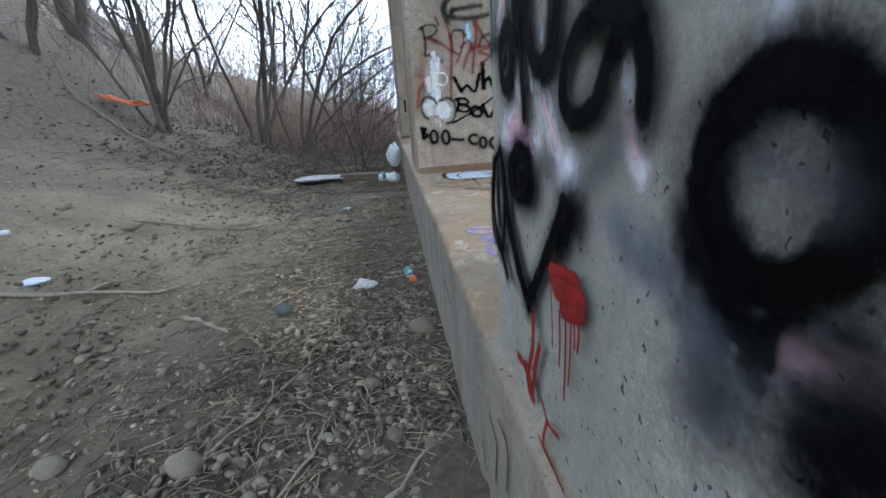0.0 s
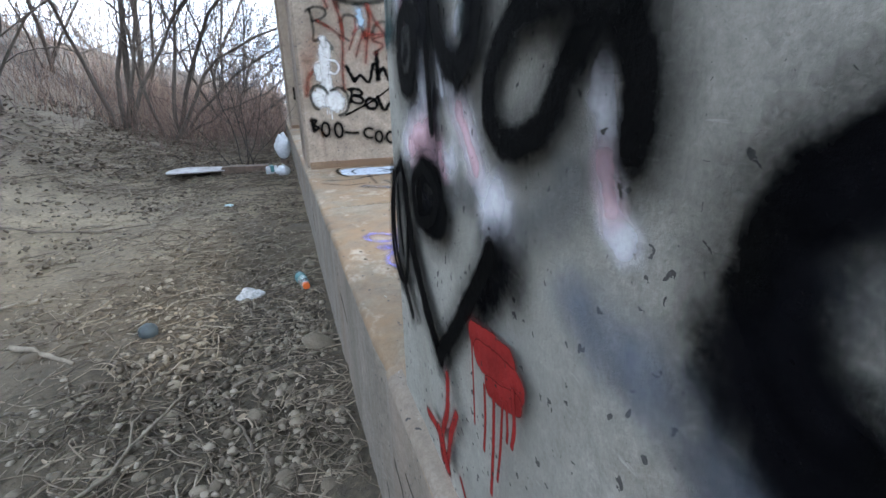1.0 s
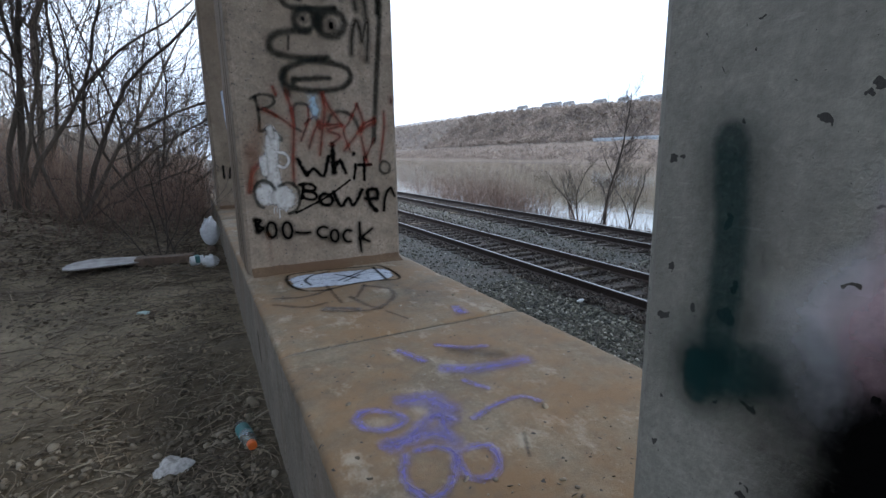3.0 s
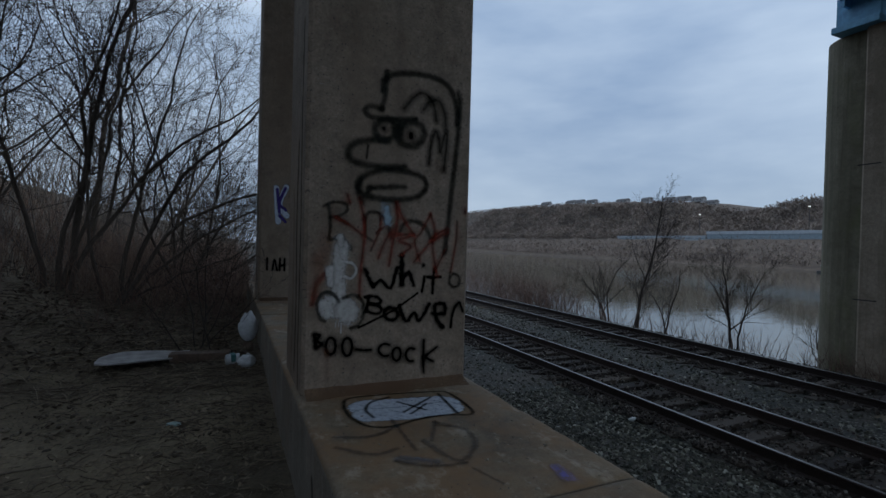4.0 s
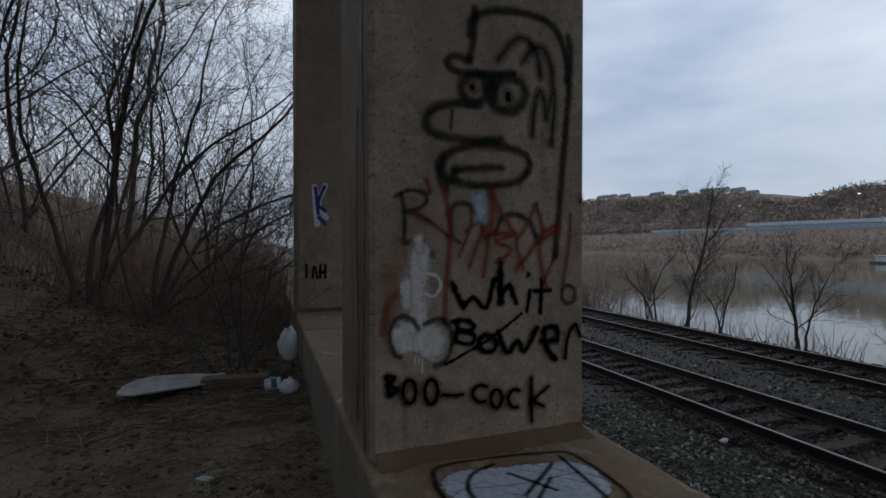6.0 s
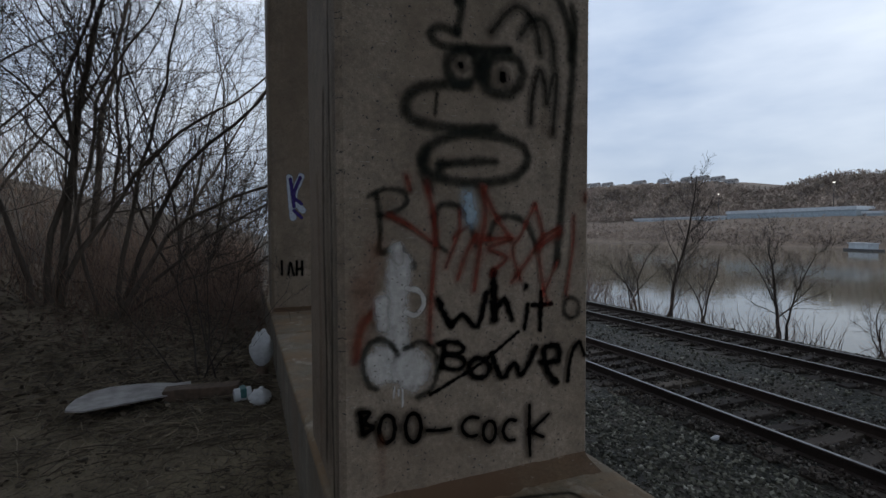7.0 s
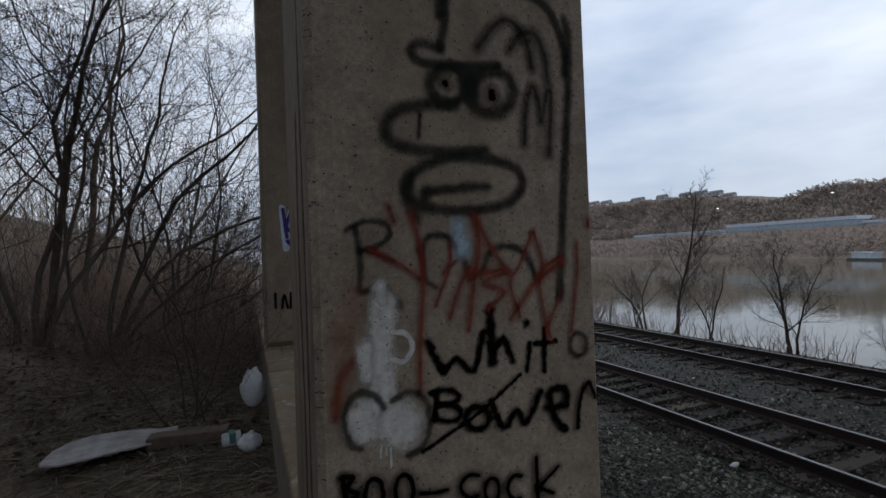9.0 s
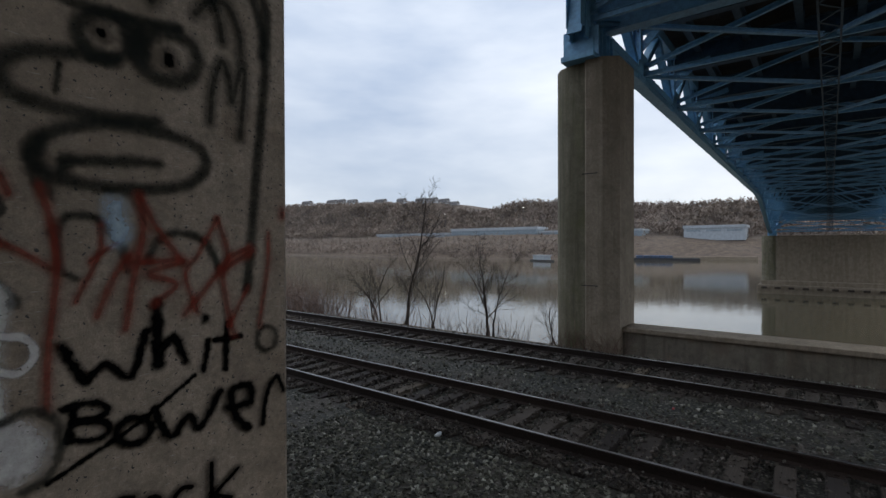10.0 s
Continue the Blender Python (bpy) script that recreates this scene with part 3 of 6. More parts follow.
for k, (a, b) in enumerate(((-14, -6.8), (-6.79, -2.1), (-2.09, 2.636), (2.648, 7.36), (7.372, 12.2))):
    ob = pier_part("plinth", plinth_block(a, b, k * 7.3), [PLINTH_SIDE, PLINTH_TOP], "low concrete plinth with a rust-stained top")
    if k == 2:
        plinth = ob
    if k == 3:
        plinth_next = ob


def column(y0, y1, x0=0.2, x1=1.28, cut=0.03):
    outline = [(x0 + cut, y0), (x1 - cut, y0), (x1, y0 + cut), (x1, y1 - cut), (x1 - cut, y1), (x0 + cut, y1), (x0, y1 - cut), (x0, y0 + cut)]
    return prism(bmesh.new(), outline, TOP - 0.01, 10.6)


near_column = pier_part("column", column(-0.62, 0.985, 0.2, 1.28, 0.015), CONCRETE, "square concrete column sprayed with black letters")
face_column = pier_part("column", column(4.09, 4.86, 0.2, 1.28, 0.022), GRIMY_CONCRETE, "square concrete column with a sprayed cartoon outline and words")
far_column = pier_part("column", column(8.79, 9.56, 0.21, 1.28), GRIMY_CONCRETE, "square concrete column with small tags")
pier_part("column", column(-5.3, -3.7), CONCRETE)
pier_part("crossbeam", boxed(0.0, 1.5, -6.6, 11.6, 10.6, 11.5), CONCRETE)

# worn mortar fillet round the feet of the columns
for y0, y1, x0 in ((-0.62, 0.985, 0.2), (4.09, 4.86, 0.2), (8.79, 9.56, 0.21)):
    fb = bmesh.new()
    n = 26
    ring = []
    for k in range(n + 1):
        x = x0 + 0.02 + (1.24 - x0) * k / n
        w = 0.11 + 0.06 * noise.noise((x * 3, y0, 0)) + 0.02 * noise.noise((x * 15, y0, 2))
        ring.append([fb.verts.new((x, y0 + 0.01, TOP + 0.05 + 0.012 * noise.noise((x * 9, y0, 5)))), fb.verts.new((x, y0 - 0.022, TOP + 0.022)), fb.verts.new((x, y0 - w, TOP - 0.003))])
    for a, b in zip(ring[:-1], ring[1:]):
        for i in range(2):
            fb.faces.new((a[i], a[i + 1], b[i + 1], b[i])).smooth = True
    pier_part("fillet", fb, RUST_GRIME, "rust-brown grime at the foot of the column")


# rough grey crust on the narrow ledge beside the near column
cr = bmesh.new()
rows = []
for k in range(84):
    y = -0.62 + k * 0.0198
    row = []
    for i, x in enumerate((0.1705, 0.178, 0.187, 0.196, 0.203)):
        z = TOP + (-0.012, 0.003, 0.006, 0.007, 0.012)[i] + 0.006 * noise.noise((x * 60, y * 22, 1)) + 0.003 * noise.noise((x * 160, y * 70, 4))
        row.append(cr.verts.new((x, y, z)))
    rows.append(row)
for a, b in zip(rows[:-1], rows[1:]):
    for i in range(4):
        cr.faces.new((a[i], b[i], b[i + 1], a[i + 1])).smooth = True
pier_part("ledge_crust", cr, PLINTH_SIDE, "rough grey crust of broken concrete")


# ---- spray paint ----
PAINTS = {
    "black": sprayed("black_spray", (0.0016, 0.0016, 0.0016), 1.0),
    "soot": sprayed("thin_black_spray", (0.016, 0.018, 0.015), 0.78),
    "white": sprayed("white_spray", (0.63, 0.63, 0.67), 0.64),
    "smoke": sprayed("black_overspray", (0.002, 0.002, 0.0028), 0.9),
    "haze": sprayed("grey_paint_haze", (0.05, 0.055, 0.062), 0.5),
    "pink": sprayed("pink_spray", (0.62, 0.41, 0.45), 0.66),
    "bluegrey": sprayed("blue_grey_spray", (0.10, 0.12, 0.16), 0.6),
    "green": sprayed("dark_green_spray", (0.008, 0.03, 0.03), 0.85),
    "red": sprayed("red_spray", (0.17, 0.018, 0.016), 0.95),
    "chalk": sprayed("chalk_white_paint", (0.43, 0.48, 0.56), 0.9),
    "paleblue": sprayed("pale_blue_spray", (0.36, 0.47, 0.55), 0.7),
    "purple": sprayed("violet_spray", (0.2, 0.185, 0.43), 0.62),
    "darkpurple": sprayed("dark_violet_paint", (0.05, 0.035, 0.16), 1.0),
    "grey": sprayed("grey_spray", (0.14, 0.14, 0.14), 0.7),
    "dull": sprayed("dull_white_paint", (0.52, 0.5, 0.47), 0.84),
    "blood": sprayed("faded_red_spray", (0.17, 0.028, 0.018), 0.76),
    "rust": sprayed("rust_run", (0.19, 0.065, 0.03), 0.26),
}


MIST = {"black": 0.42, "soot": 0.45, "green": 0.3, "purple": 0.25, "blood": 0.3, "red": 0.12}
LAYER = {"N": 0.0015, "F": 0.0015, "K": 0.0015, "T": 0.0015, "S": 0.0015}


class Drawing:
    """Paint laid on a face of the pier: ribbons a millimetre or two proud of the concrete."""

    def __init__(self, name, host, face):
        self.name, self.host, self.face = name, host, face

    def place(self, a, b, off):
        if self.face == "N":
            return (0.2 - off, a, b)
        if self.face == "S":
            return (0.17 - off, a, b)
        if self.face == "F":
            return (a, 4.09 - off, b)
        if self.face == "K":
            return (a, 8.79 - off, b)
        return (a, b, TOP + off)

    def stroke(self, paint, width, hard, text):
        """A patch of fine cells round the line; each corner knows how far off the line it lies."""
        self.lift = LAYER[self.face]
        pts = np.array([[float(v) for v in p.split(",")] for p in text.split()])
        line = curve_points(pts, 7)
        r = width / 2
        wob = r * (0.18 if hard > 0.1 else 0.6)
        reach = 1.6 if hard > 0.12 and MIST.get(paint, 0) > 0.2 else 1.1
        cell = max(r / 4.5, 0.0018)
        lo, hi = line.min(0) - r * reach, line.max(0) + r * reach
        n = np.ceil((hi - lo) / cell).astype(int) + 1
        g = np.stack(np.meshgrid(lo[0] + np.arange(n[0]) * cell, lo[1] + np.arange(n[1]) * cell, indexing="ij"), -1).reshape(-1, 2)
        a, ab = line[:-1], np.diff(line, axis=0)
        best = np.full(len(g), 9.0)
        for q, d in zip(a, ab):
            k = np.clip(((g - q) @ d) / (d @ d + 1e-12), 0, 1)
            best = np.minimum(best, np.linalg.norm(g - q - k[:, None] * d, axis=1))
        rough = np.array([noise.noise((u / r * 0.9, v / r * 0.9, self.lift * 900)) + 0.5 * noise.noise((u / r * 2.3, v / r * 2.3, 4)) for u, v in g])
        best = (best + wob * 0.45 * rough * (best > 0.15 * r)) / r
        ids = np.arange(len(g)).reshape(n)
        quads = np.stack([ids[:-1, :-1], ids[1:, :-1], ids[1:, 1:], ids[:-1, 1:]], -1).reshape(-1, 4)
        quads = quads[best[quads].min(1) < reach - 0.02]
        used = np.unique(quads)
        new_id = np.zeros(len(g), int)
        new_id[used] = np.arange(len(used))
        self.verts = [self.place(u, v, self.lift) for u, v in g[used]]
        self.faces = new_id[quads].tolist()
        self.far = np.clip(best[used], 0, 2)
        self.hard, self.paint = hard, paint
        LAYER[self.face] += 0.00018
        self.lay()

    def lay(self):
        me = bpy.data.meshes.new(self.name)
        inv = self.host.matrix_world.inverted()
        me.from_pydata([inv @ Vector(v) for v in self.verts], [], self.faces)
        me.materials.append(PAINTS[self.paint])
        for key, values in (("off_line", self.far), ("hard", np.full(len(self.far), self.hard)), ("mist", np.full(len(self.far), MIST.get(self.paint, 0.0) if self.hard > 0.12 else 0.0))):
            at = me.attributes.new(key, "FLOAT", "POINT")
            at.data.foreach_set("value", np.array(values, np.float32))
        me.update()
        ob = new(self.name, me)
        ob.parent = self.host
        ob["label"] = DRAWING_LABELS.get(self.name, "sprayed paint mark on the concrete")


DRAWING_LABELS = {
    "pale_overspray": "pale white and pink overspray patches", "grey_overspray": "soft blue-grey overspray", "round_letter": "large round black sprayed letter", "tall_letter": "tall black sprayed letter strokes",
    "low_letter": "looping black sprayed letter strokes", "red_splash": "dark red paint splash with drips", "red_mark": "small red paint smear", "green_drip": "dark green paint drips",
    "cartoon_outline": "black sprayed outline of loops and rings", "painted_word": "rough black sprayed word", "painted_name": "second rough black sprayed word", "painted_line": "thin black sprayed line of letters",
    "side_scribble": "thin dark scribbles on the plinth side", "dark_streak": "dark grime runs down the side", "grey_scrawl": "smudged grey scrawl", "blue_smear": "pale blue paint smear", "blue_dab": "pale blue paint dab", "red_scrawl": "crossing red sprayed scrawl", "white_patch": "white painted patch with black outline", "white_oval": "white painted oval with black outline", "purple_scrawl": "violet sprayed scrawl",
}
bpy.context.view_layer.update()

d = Drawing("pale_overspray", near_column, "N")
d.stroke("white", 0.123, 0.0, "0.854,0.874 0.778,0.910 0.744,0.933")
d.stroke("white", 0.059, 0.0, "0.764,0.969 0.750,0.936")
d.stroke("white", 0.067, 0.0, "0.873,1.035 0.874,1.061 0.860,1.087 0.846,1.105 0.842,1.125")
d.stroke("pink", 0.052, 0.0, "0.845,1.122 0.847,1.114 0.848,1.093 0.857,1.071")
d.stroke("pink", 0.042, 0.0, "0.846,1.037 0.857,1.052")
d.stroke("pink", 0.083, 0.0, "0.838,0.869 0.792,0.882 0.753,0.894")
d.stroke("pink", 0.053, 0.0, "0.770,0.864 0.728,0.876 0.705,0.881")
d.stroke("white", 0.088, 0.0, "0.671,0.965 0.648,0.939 0.613,0.905 0.575,0.858 0.530,0.845")
d.stroke("pink", 0.053, 0.0, "0.637,0.928 0.613,0.901 0.590,0.876")
d.stroke("white", 0.032, 0.0, "0.705,1.018 0.700,0.982 0.689,0.946")
d.stroke("white", 0.076, 0.0, "0.777,0.976 0.756,0.935")
d.stroke("pink", 0.097, 0.0, "0.802,0.885 0.742,0.894")
d.stroke("white", 0.065, 0.0, "0.680,0.873 0.658,0.877")
d.stroke("pink", 0.043, 0.0, "0.699,0.872 0.684,0.854")
d.stroke("white", 0.039, 0.0, "0.639,1.007 0.627,1.020 0.619,1.032")
d.stroke("white", 0.044, 0.0, "0.399,0.956 0.390,0.910 0.382,0.878 0.369,0.865")
d.stroke("pink", 0.038, 0.0, "0.392,0.907 0.384,0.881")
d.stroke("white", 0.080, 0.0, "0.233,0.790 0.195,0.794")
d.stroke("pink", 0.041, 0.0, "0.193,0.784 0.168,0.794 0.146,0.797")
d.stroke("white", 0.036, 0.0, "0.232,0.976 0.233,0.963")
d.stroke("white", 0.074, 0.0, "0.539,0.854 0.552,0.825")
d = Drawing("grey_overspray", near_column, "N")
d.stroke("bluegrey", 0.096, 0.0, "0.402,0.807 0.377,0.799 0.341,0.790")
d.stroke("bluegrey", 0.090, 0.0, "0.278,0.773 0.267,0.742 0.258,0.719")
d = Drawing("round_letter", near_column, "N")
d.stroke("haze", 0.140, 0.0, "0.277,0.696 0.192,0.736 0.146,0.794")
d.stroke("haze", 0.071, 0.0, "0.638,0.840 0.599,0.846")
d.stroke("smoke", 0.147, 0.0, "0.136,0.771 0.155,0.742")
d.stroke("smoke", 0.122, 0.0, "0.568,0.741 0.521,0.791")
d.stroke("haze", 0.126, 0.0, "0.291,0.802 0.256,0.772 0.242,0.732")
d.stroke("black", 0.062, 0.25, "0.284,0.865 0.278,0.903 0.252,0.928 0.224,0.935 0.198,0.933 0.177,0.918 0.167,0.896 0.168,0.867 0.182,0.842 0.203,0.828 0.231,0.822 0.262,0.832 0.284,0.865")
d.stroke("smoke", 0.068, 0.0, "0.262,0.916 0.229,0.937 0.199,0.939")
d.stroke("smoke", 0.072, 0.0, "0.289,0.834 0.267,0.813 0.244,0.800")
d.stroke("smoke", 0.048, 0.0, "0.265,0.885 0.267,0.859 0.252,0.833")
d.stroke("haze", 0.074, 0.0, "0.234,0.887 0.194,0.885")
d.stroke("haze", 0.080, 0.0, "0.483,0.847 0.440,0.872 0.411,0.902")
d = Drawing("green_drip", near_column, "N")
d.stroke("green", 0.028, 0.35, "0.925,1.151 0.921,1.107 0.921,1.069 0.922,1.037")
d.stroke("green", 0.045, 0.3, "0.927,1.029 0.899,1.038")
d.stroke("green", 0.021, 0.5, "0.932,1.032 0.931,1.015")
d.stroke("green", 0.044, 0.0, "0.611,1.022 0.606,0.999")
d.stroke("green", 0.035, 0.1, "0.808,1.121 0.800,1.077 0.794,1.048")
d = Drawing("tall_letter", near_column, "N")
d.stroke("black", 0.067, 0.15, "0.751,1.030 0.789,1.034 0.823,1.043 0.850,1.025 0.857,0.988 0.843,0.959 0.811,0.956 0.787,0.977 0.779,1.003 0.782,1.027")
d.stroke("black", 0.041, 0.2, "0.754,1.106 0.745,1.072 0.735,1.037 0.725,0.981 0.713,0.906")
d.stroke("black", 0.065, 0.2, "0.701,1.163 0.699,1.107 0.697,1.062 0.693,1.027 0.673,0.990 0.628,0.969 0.589,0.988 0.574,1.021 0.567,1.056 0.565,1.077 0.565,1.114")
d.stroke("smoke", 0.042, 0.0, "0.597,1.000 0.591,1.037 0.591,1.071")
d.stroke("black", 0.030, 0.1, "0.628,0.962 0.623,0.953")
d.stroke("smoke", 0.038, 0.0, "0.824,0.989 0.813,0.999")
d.stroke("smoke", 0.065, 0.0, "0.764,1.112 0.754,1.059 0.734,1.023")
d.stroke("black", 0.051, 0.2, "0.450,1.004 0.501,0.998 0.540,0.965 0.542,0.922 0.500,0.907 0.452,0.927 0.432,0.957 0.410,0.983")
d.stroke("black", 0.050, 0.25, "0.414,0.996 0.380,0.985 0.365,0.960 0.361,0.936 0.363,0.918")
d.stroke("black", 0.051, 0.2, "0.464,1.013 0.386,0.996")
d = Drawing("low_letter", near_column, "N")
d.stroke("black", 0.036, 0.2, "0.873,0.845 0.927,0.806 0.962,0.728 0.952,0.660 0.886,0.643 0.857,0.708 0.846,0.789 0.873,0.845")
d.stroke("black", 0.025, 0.2, "0.902,0.806 0.900,0.752 0.886,0.694")
d.stroke("black", 0.059, 0.25, "0.776,0.818 0.753,0.850 0.715,0.851 0.688,0.830 0.677,0.801 0.717,0.785 0.759,0.786 0.776,0.818")
d.stroke("smoke", 0.056, 0.0, "0.745,0.816 0.710,0.806")
d.stroke("black", 0.060, 0.3, "0.850,0.808 0.824,0.726 0.758,0.649 0.701,0.606")
d.stroke("black", 0.037, 0.3, "0.923,0.818 0.937,0.695 0.844,0.603")
d.stroke("black", 0.034, 0.3, "0.750,0.856 0.697,0.833 0.716,0.794 0.783,0.779 0.798,0.826 0.750,0.856")
d.stroke("black", 0.046, 0.3, "0.702,0.604 0.598,0.724 0.535,0.807")
d.stroke("black", 0.006, 0.5, "0.530,0.779 0.527,0.762")
d = Drawing("red_splash", near_column, "N")
d.stroke("red", 0.033, 0.8, "0.577,0.702 0.539,0.711 0.495,0.716")
d.stroke("red", 0.038, 0.8, "0.559,0.687 0.516,0.695 0.479,0.699")
d.stroke("red", 0.026, 0.8, "0.534,0.665 0.504,0.672 0.477,0.684")
d.stroke("red", 0.005, 0.7, "0.581,0.694 0.576,0.636 0.573,0.591")
d.stroke("red", 0.007, 0.7, "0.546,0.658 0.543,0.618 0.546,0.577")
d.stroke("red", 0.008, 0.7, "0.522,0.661 0.522,0.603 0.526,0.536")
d.stroke("red", 0.006, 0.7, "0.502,0.670 0.505,0.613 0.511,0.567")
d.stroke("red", 0.008, 0.7, "0.482,0.694 0.477,0.659 0.481,0.634")
d.stroke("red", 0.006, 0.7, "0.493,0.674 0.490,0.645 0.491,0.632")
d = Drawing("red_mark", near_column, "N")
d.stroke("red", 0.024, 0.35, "0.664,0.596 0.668,0.542 0.692,0.480 0.668,0.440")
d.stroke("red", 0.025, 0.35, "0.763,0.471 0.712,0.474 0.693,0.440")
d.stroke("red", 0.022, 0.35, "0.631,0.560 0.654,0.514 0.671,0.455")
d.stroke("red", 0.038, 0.35, "0.705,0.478 0.674,0.441")
d.stroke("red", 0.013, 0.35, "0.618,0.470 0.589,0.449 0.543,0.460")
d.stroke("red", 0.014, 0.35, "0.594,0.449 0.615,0.392 0.578,0.382")
d.stroke("red", 0.010, 0.35, "0.578,0.387 0.546,0.383 0.521,0.381")
d.stroke("red", 0.009, 0.35, "0.638,0.390 0.604,0.381")
d = Drawing("cartoon_outline", face_column, "F")
d.stroke("soot", 0.064, 0.12, "0.653,2.239 0.666,2.308 0.763,2.362 0.949,2.379 1.097,2.338 1.165,2.205 1.171,2.091")
d.stroke("soot", 0.065, 0.12, "1.175,2.306 1.190,2.225 1.173,1.939 1.143,1.655 1.127,1.461 1.105,1.237")
d.stroke("soot", 0.059, 0.12, "0.677,2.361 0.677,2.287 0.668,2.197 0.651,2.130")
d.stroke("soot", 0.058, 0.12, "0.655,2.119 0.587,2.133 0.544,2.104 0.571,2.069 0.646,2.064 0.765,2.075 0.879,2.093")
d.stroke("soot", 0.078, 0.1, "0.740,2.006 0.719,1.959 0.674,1.937 0.630,1.950 0.613,1.992 0.633,2.039 0.678,2.062 0.722,2.050 0.740,2.006")
d.stroke("black", 0.043, 0.2, "0.665,2.006 0.669,2.001")
d.stroke("soot", 0.121, 0.1, "0.759,2.046 0.775,1.974")
d.stroke("soot", 0.086, 0.12, "0.941,2.000 0.911,1.941 0.844,1.913 0.782,1.929 0.757,1.980 0.786,2.038 0.850,2.067 0.915,2.053 0.941,2.000")
d.stroke("black", 0.053, 0.2, "0.847,1.992 0.847,1.972")
d.stroke("soot", 0.073, 0.12, "0.695,1.933 0.580,1.922 0.486,1.894 0.446,1.839 0.468,1.789 0.565,1.769 0.689,1.766 0.810,1.779")
d.stroke("soot", 0.030, 0.0, "0.569,1.887 0.560,1.814")
d.stroke("soot", 0.067, 0.12, "0.678,1.752 0.559,1.706 0.509,1.648 0.543,1.592 0.640,1.567 0.769,1.566 0.902,1.596 0.960,1.661 0.931,1.720 0.820,1.749 0.678,1.752")
d.stroke("soot", 0.075, 0.0, "0.526,1.686 0.512,1.611 0.547,1.536")
d.stroke("soot", 0.059, 0.0, "0.576,1.625 0.674,1.641 0.817,1.651")
d.stroke("soot", 0.068, 0.0, "0.575,1.602 0.585,1.631")
d.stroke("soot", 0.041, 0.15, "0.796,2.143 0.856,2.223 0.916,2.263 0.967,2.239 1.004,2.181 1.018,2.099")
d.stroke("soot", 0.043, 0.15, "0.928,2.158 0.979,2.219 1.038,2.224 1.078,2.149 1.087,2.056")
d.stroke("soot", 0.038, 0.15, "0.975,1.813 0.984,1.923 1.015,2.026 1.043,1.970 1.053,1.897 1.080,2.006 1.100,1.997 1.081,1.777")
d = Drawing("painted_word", face_column, "F")
d.stroke("soot", 0.036, 0.05, "0.337,1.506 0.348,1.420 0.345,1.304")
d.stroke("soot", 0.036, 0.05, "0.308,1.502 0.375,1.531 0.436,1.520 0.448,1.483 0.404,1.451 0.353,1.438")
d.stroke("soot", 0.033, 0.0, "0.382,1.440 0.455,1.402")
d.stroke("soot", 0.040, 0.0, "0.359,1.303 0.411,1.324 0.452,1.288 0.473,1.250 0.398,1.254")
d.stroke("soot", 0.042, 0.08, "0.550,1.433 0.592,1.481 0.658,1.469 0.706,1.405 0.730,1.326")
d.stroke("soot", 0.038, 0.0, "0.558,1.442 0.567,1.338 0.600,1.308")
d.stroke("soot", 0.045, 0.05, "0.783,1.351 0.817,1.422 0.889,1.436 0.962,1.402 1.007,1.306")
d.stroke("black", 0.049, 0.09, "0.568,1.125 0.594,1.067 0.621,1.019")
d.stroke("black", 0.044, 0.09, "0.621,1.019 0.671,1.057 0.731,1.009 0.775,1.134")
d.stroke("black", 0.059, 0.09, "0.805,1.217 0.806,1.117 0.810,1.027")
d.stroke("black", 0.046, 0.09, "0.811,1.067 0.854,1.106 0.890,1.026")
d.stroke("black", 0.034, 0.09, "0.964,1.079 0.957,1.030 0.946,0.980")
d.stroke("black", 0.047, 0.09, "0.952,1.157 0.954,1.150")
d.stroke("black", 0.035, 0.09, "1.030,1.127 1.024,1.044 1.023,0.971")
d.stroke("black", 0.031, 0.09, "0.983,1.077 1.078,1.076")
d.stroke("soot", 0.039, 0.05, "1.219,1.049 1.207,1.020 1.177,1.010 1.149,1.026 1.139,1.057 1.151,1.086 1.181,1.096 1.209,1.080 1.219,1.049")
d = Drawing("red_scrawl", face_column, "F")
d.stroke("blood", 0.028, 0.2, "0.522,1.555 0.545,1.470 0.559,1.357 0.552,1.245 0.539,1.115 0.534,0.957")
d.stroke("blood", 0.024, 0.2, "0.382,1.437 0.474,1.390 0.547,1.335")
d.stroke("blood", 0.029, 0.2, "0.446,1.578 0.463,1.531")
d.stroke("blood", 0.021, 0.2, "0.661,1.459 0.654,1.372 0.598,1.241")
d.stroke("blood", 0.019, 0.2, "0.702,1.409 0.633,1.354")
d.stroke("blood", 0.031, 0.2, "0.757,1.546 0.769,1.447 0.744,1.310 0.719,1.151")
d.stroke("blood", 0.028, 0.2, "0.757,1.546 0.809,1.446 0.881,1.347")
d.stroke("blood", 0.028, 0.2, "0.739,1.345 0.886,1.349 0.782,1.312 0.862,1.275 0.796,1.217")
d.stroke("blood", 0.027, 0.2, "0.731,1.369 0.690,1.303 0.648,1.196")
d.stroke("blood", 0.029, 0.2, "0.994,1.488 1.031,1.358 0.987,1.293 0.887,1.176")
d.stroke("blood", 0.023, 0.2, "0.994,1.488 0.927,1.362 0.889,1.302 0.927,1.177")
d.stroke("blood", 0.028, 0.2, "1.109,1.393 1.018,1.333 1.025,1.201 1.053,1.083")
d.stroke("blood", 0.024, 0.2, "1.187,1.439 1.181,1.308 1.147,1.106")
d.stroke("blood", 0.031, 0.2, "1.245,1.530 1.244,1.504")
d.stroke("blood", 0.021, 0.2, "1.103,1.248 1.034,1.116")
d.stroke("blood", 0.034, 0.2, "1.121,1.376 1.017,1.316")
d.stroke("rust", 0.141, 0.0, "0.324,1.323 0.304,1.227 0.285,1.176")
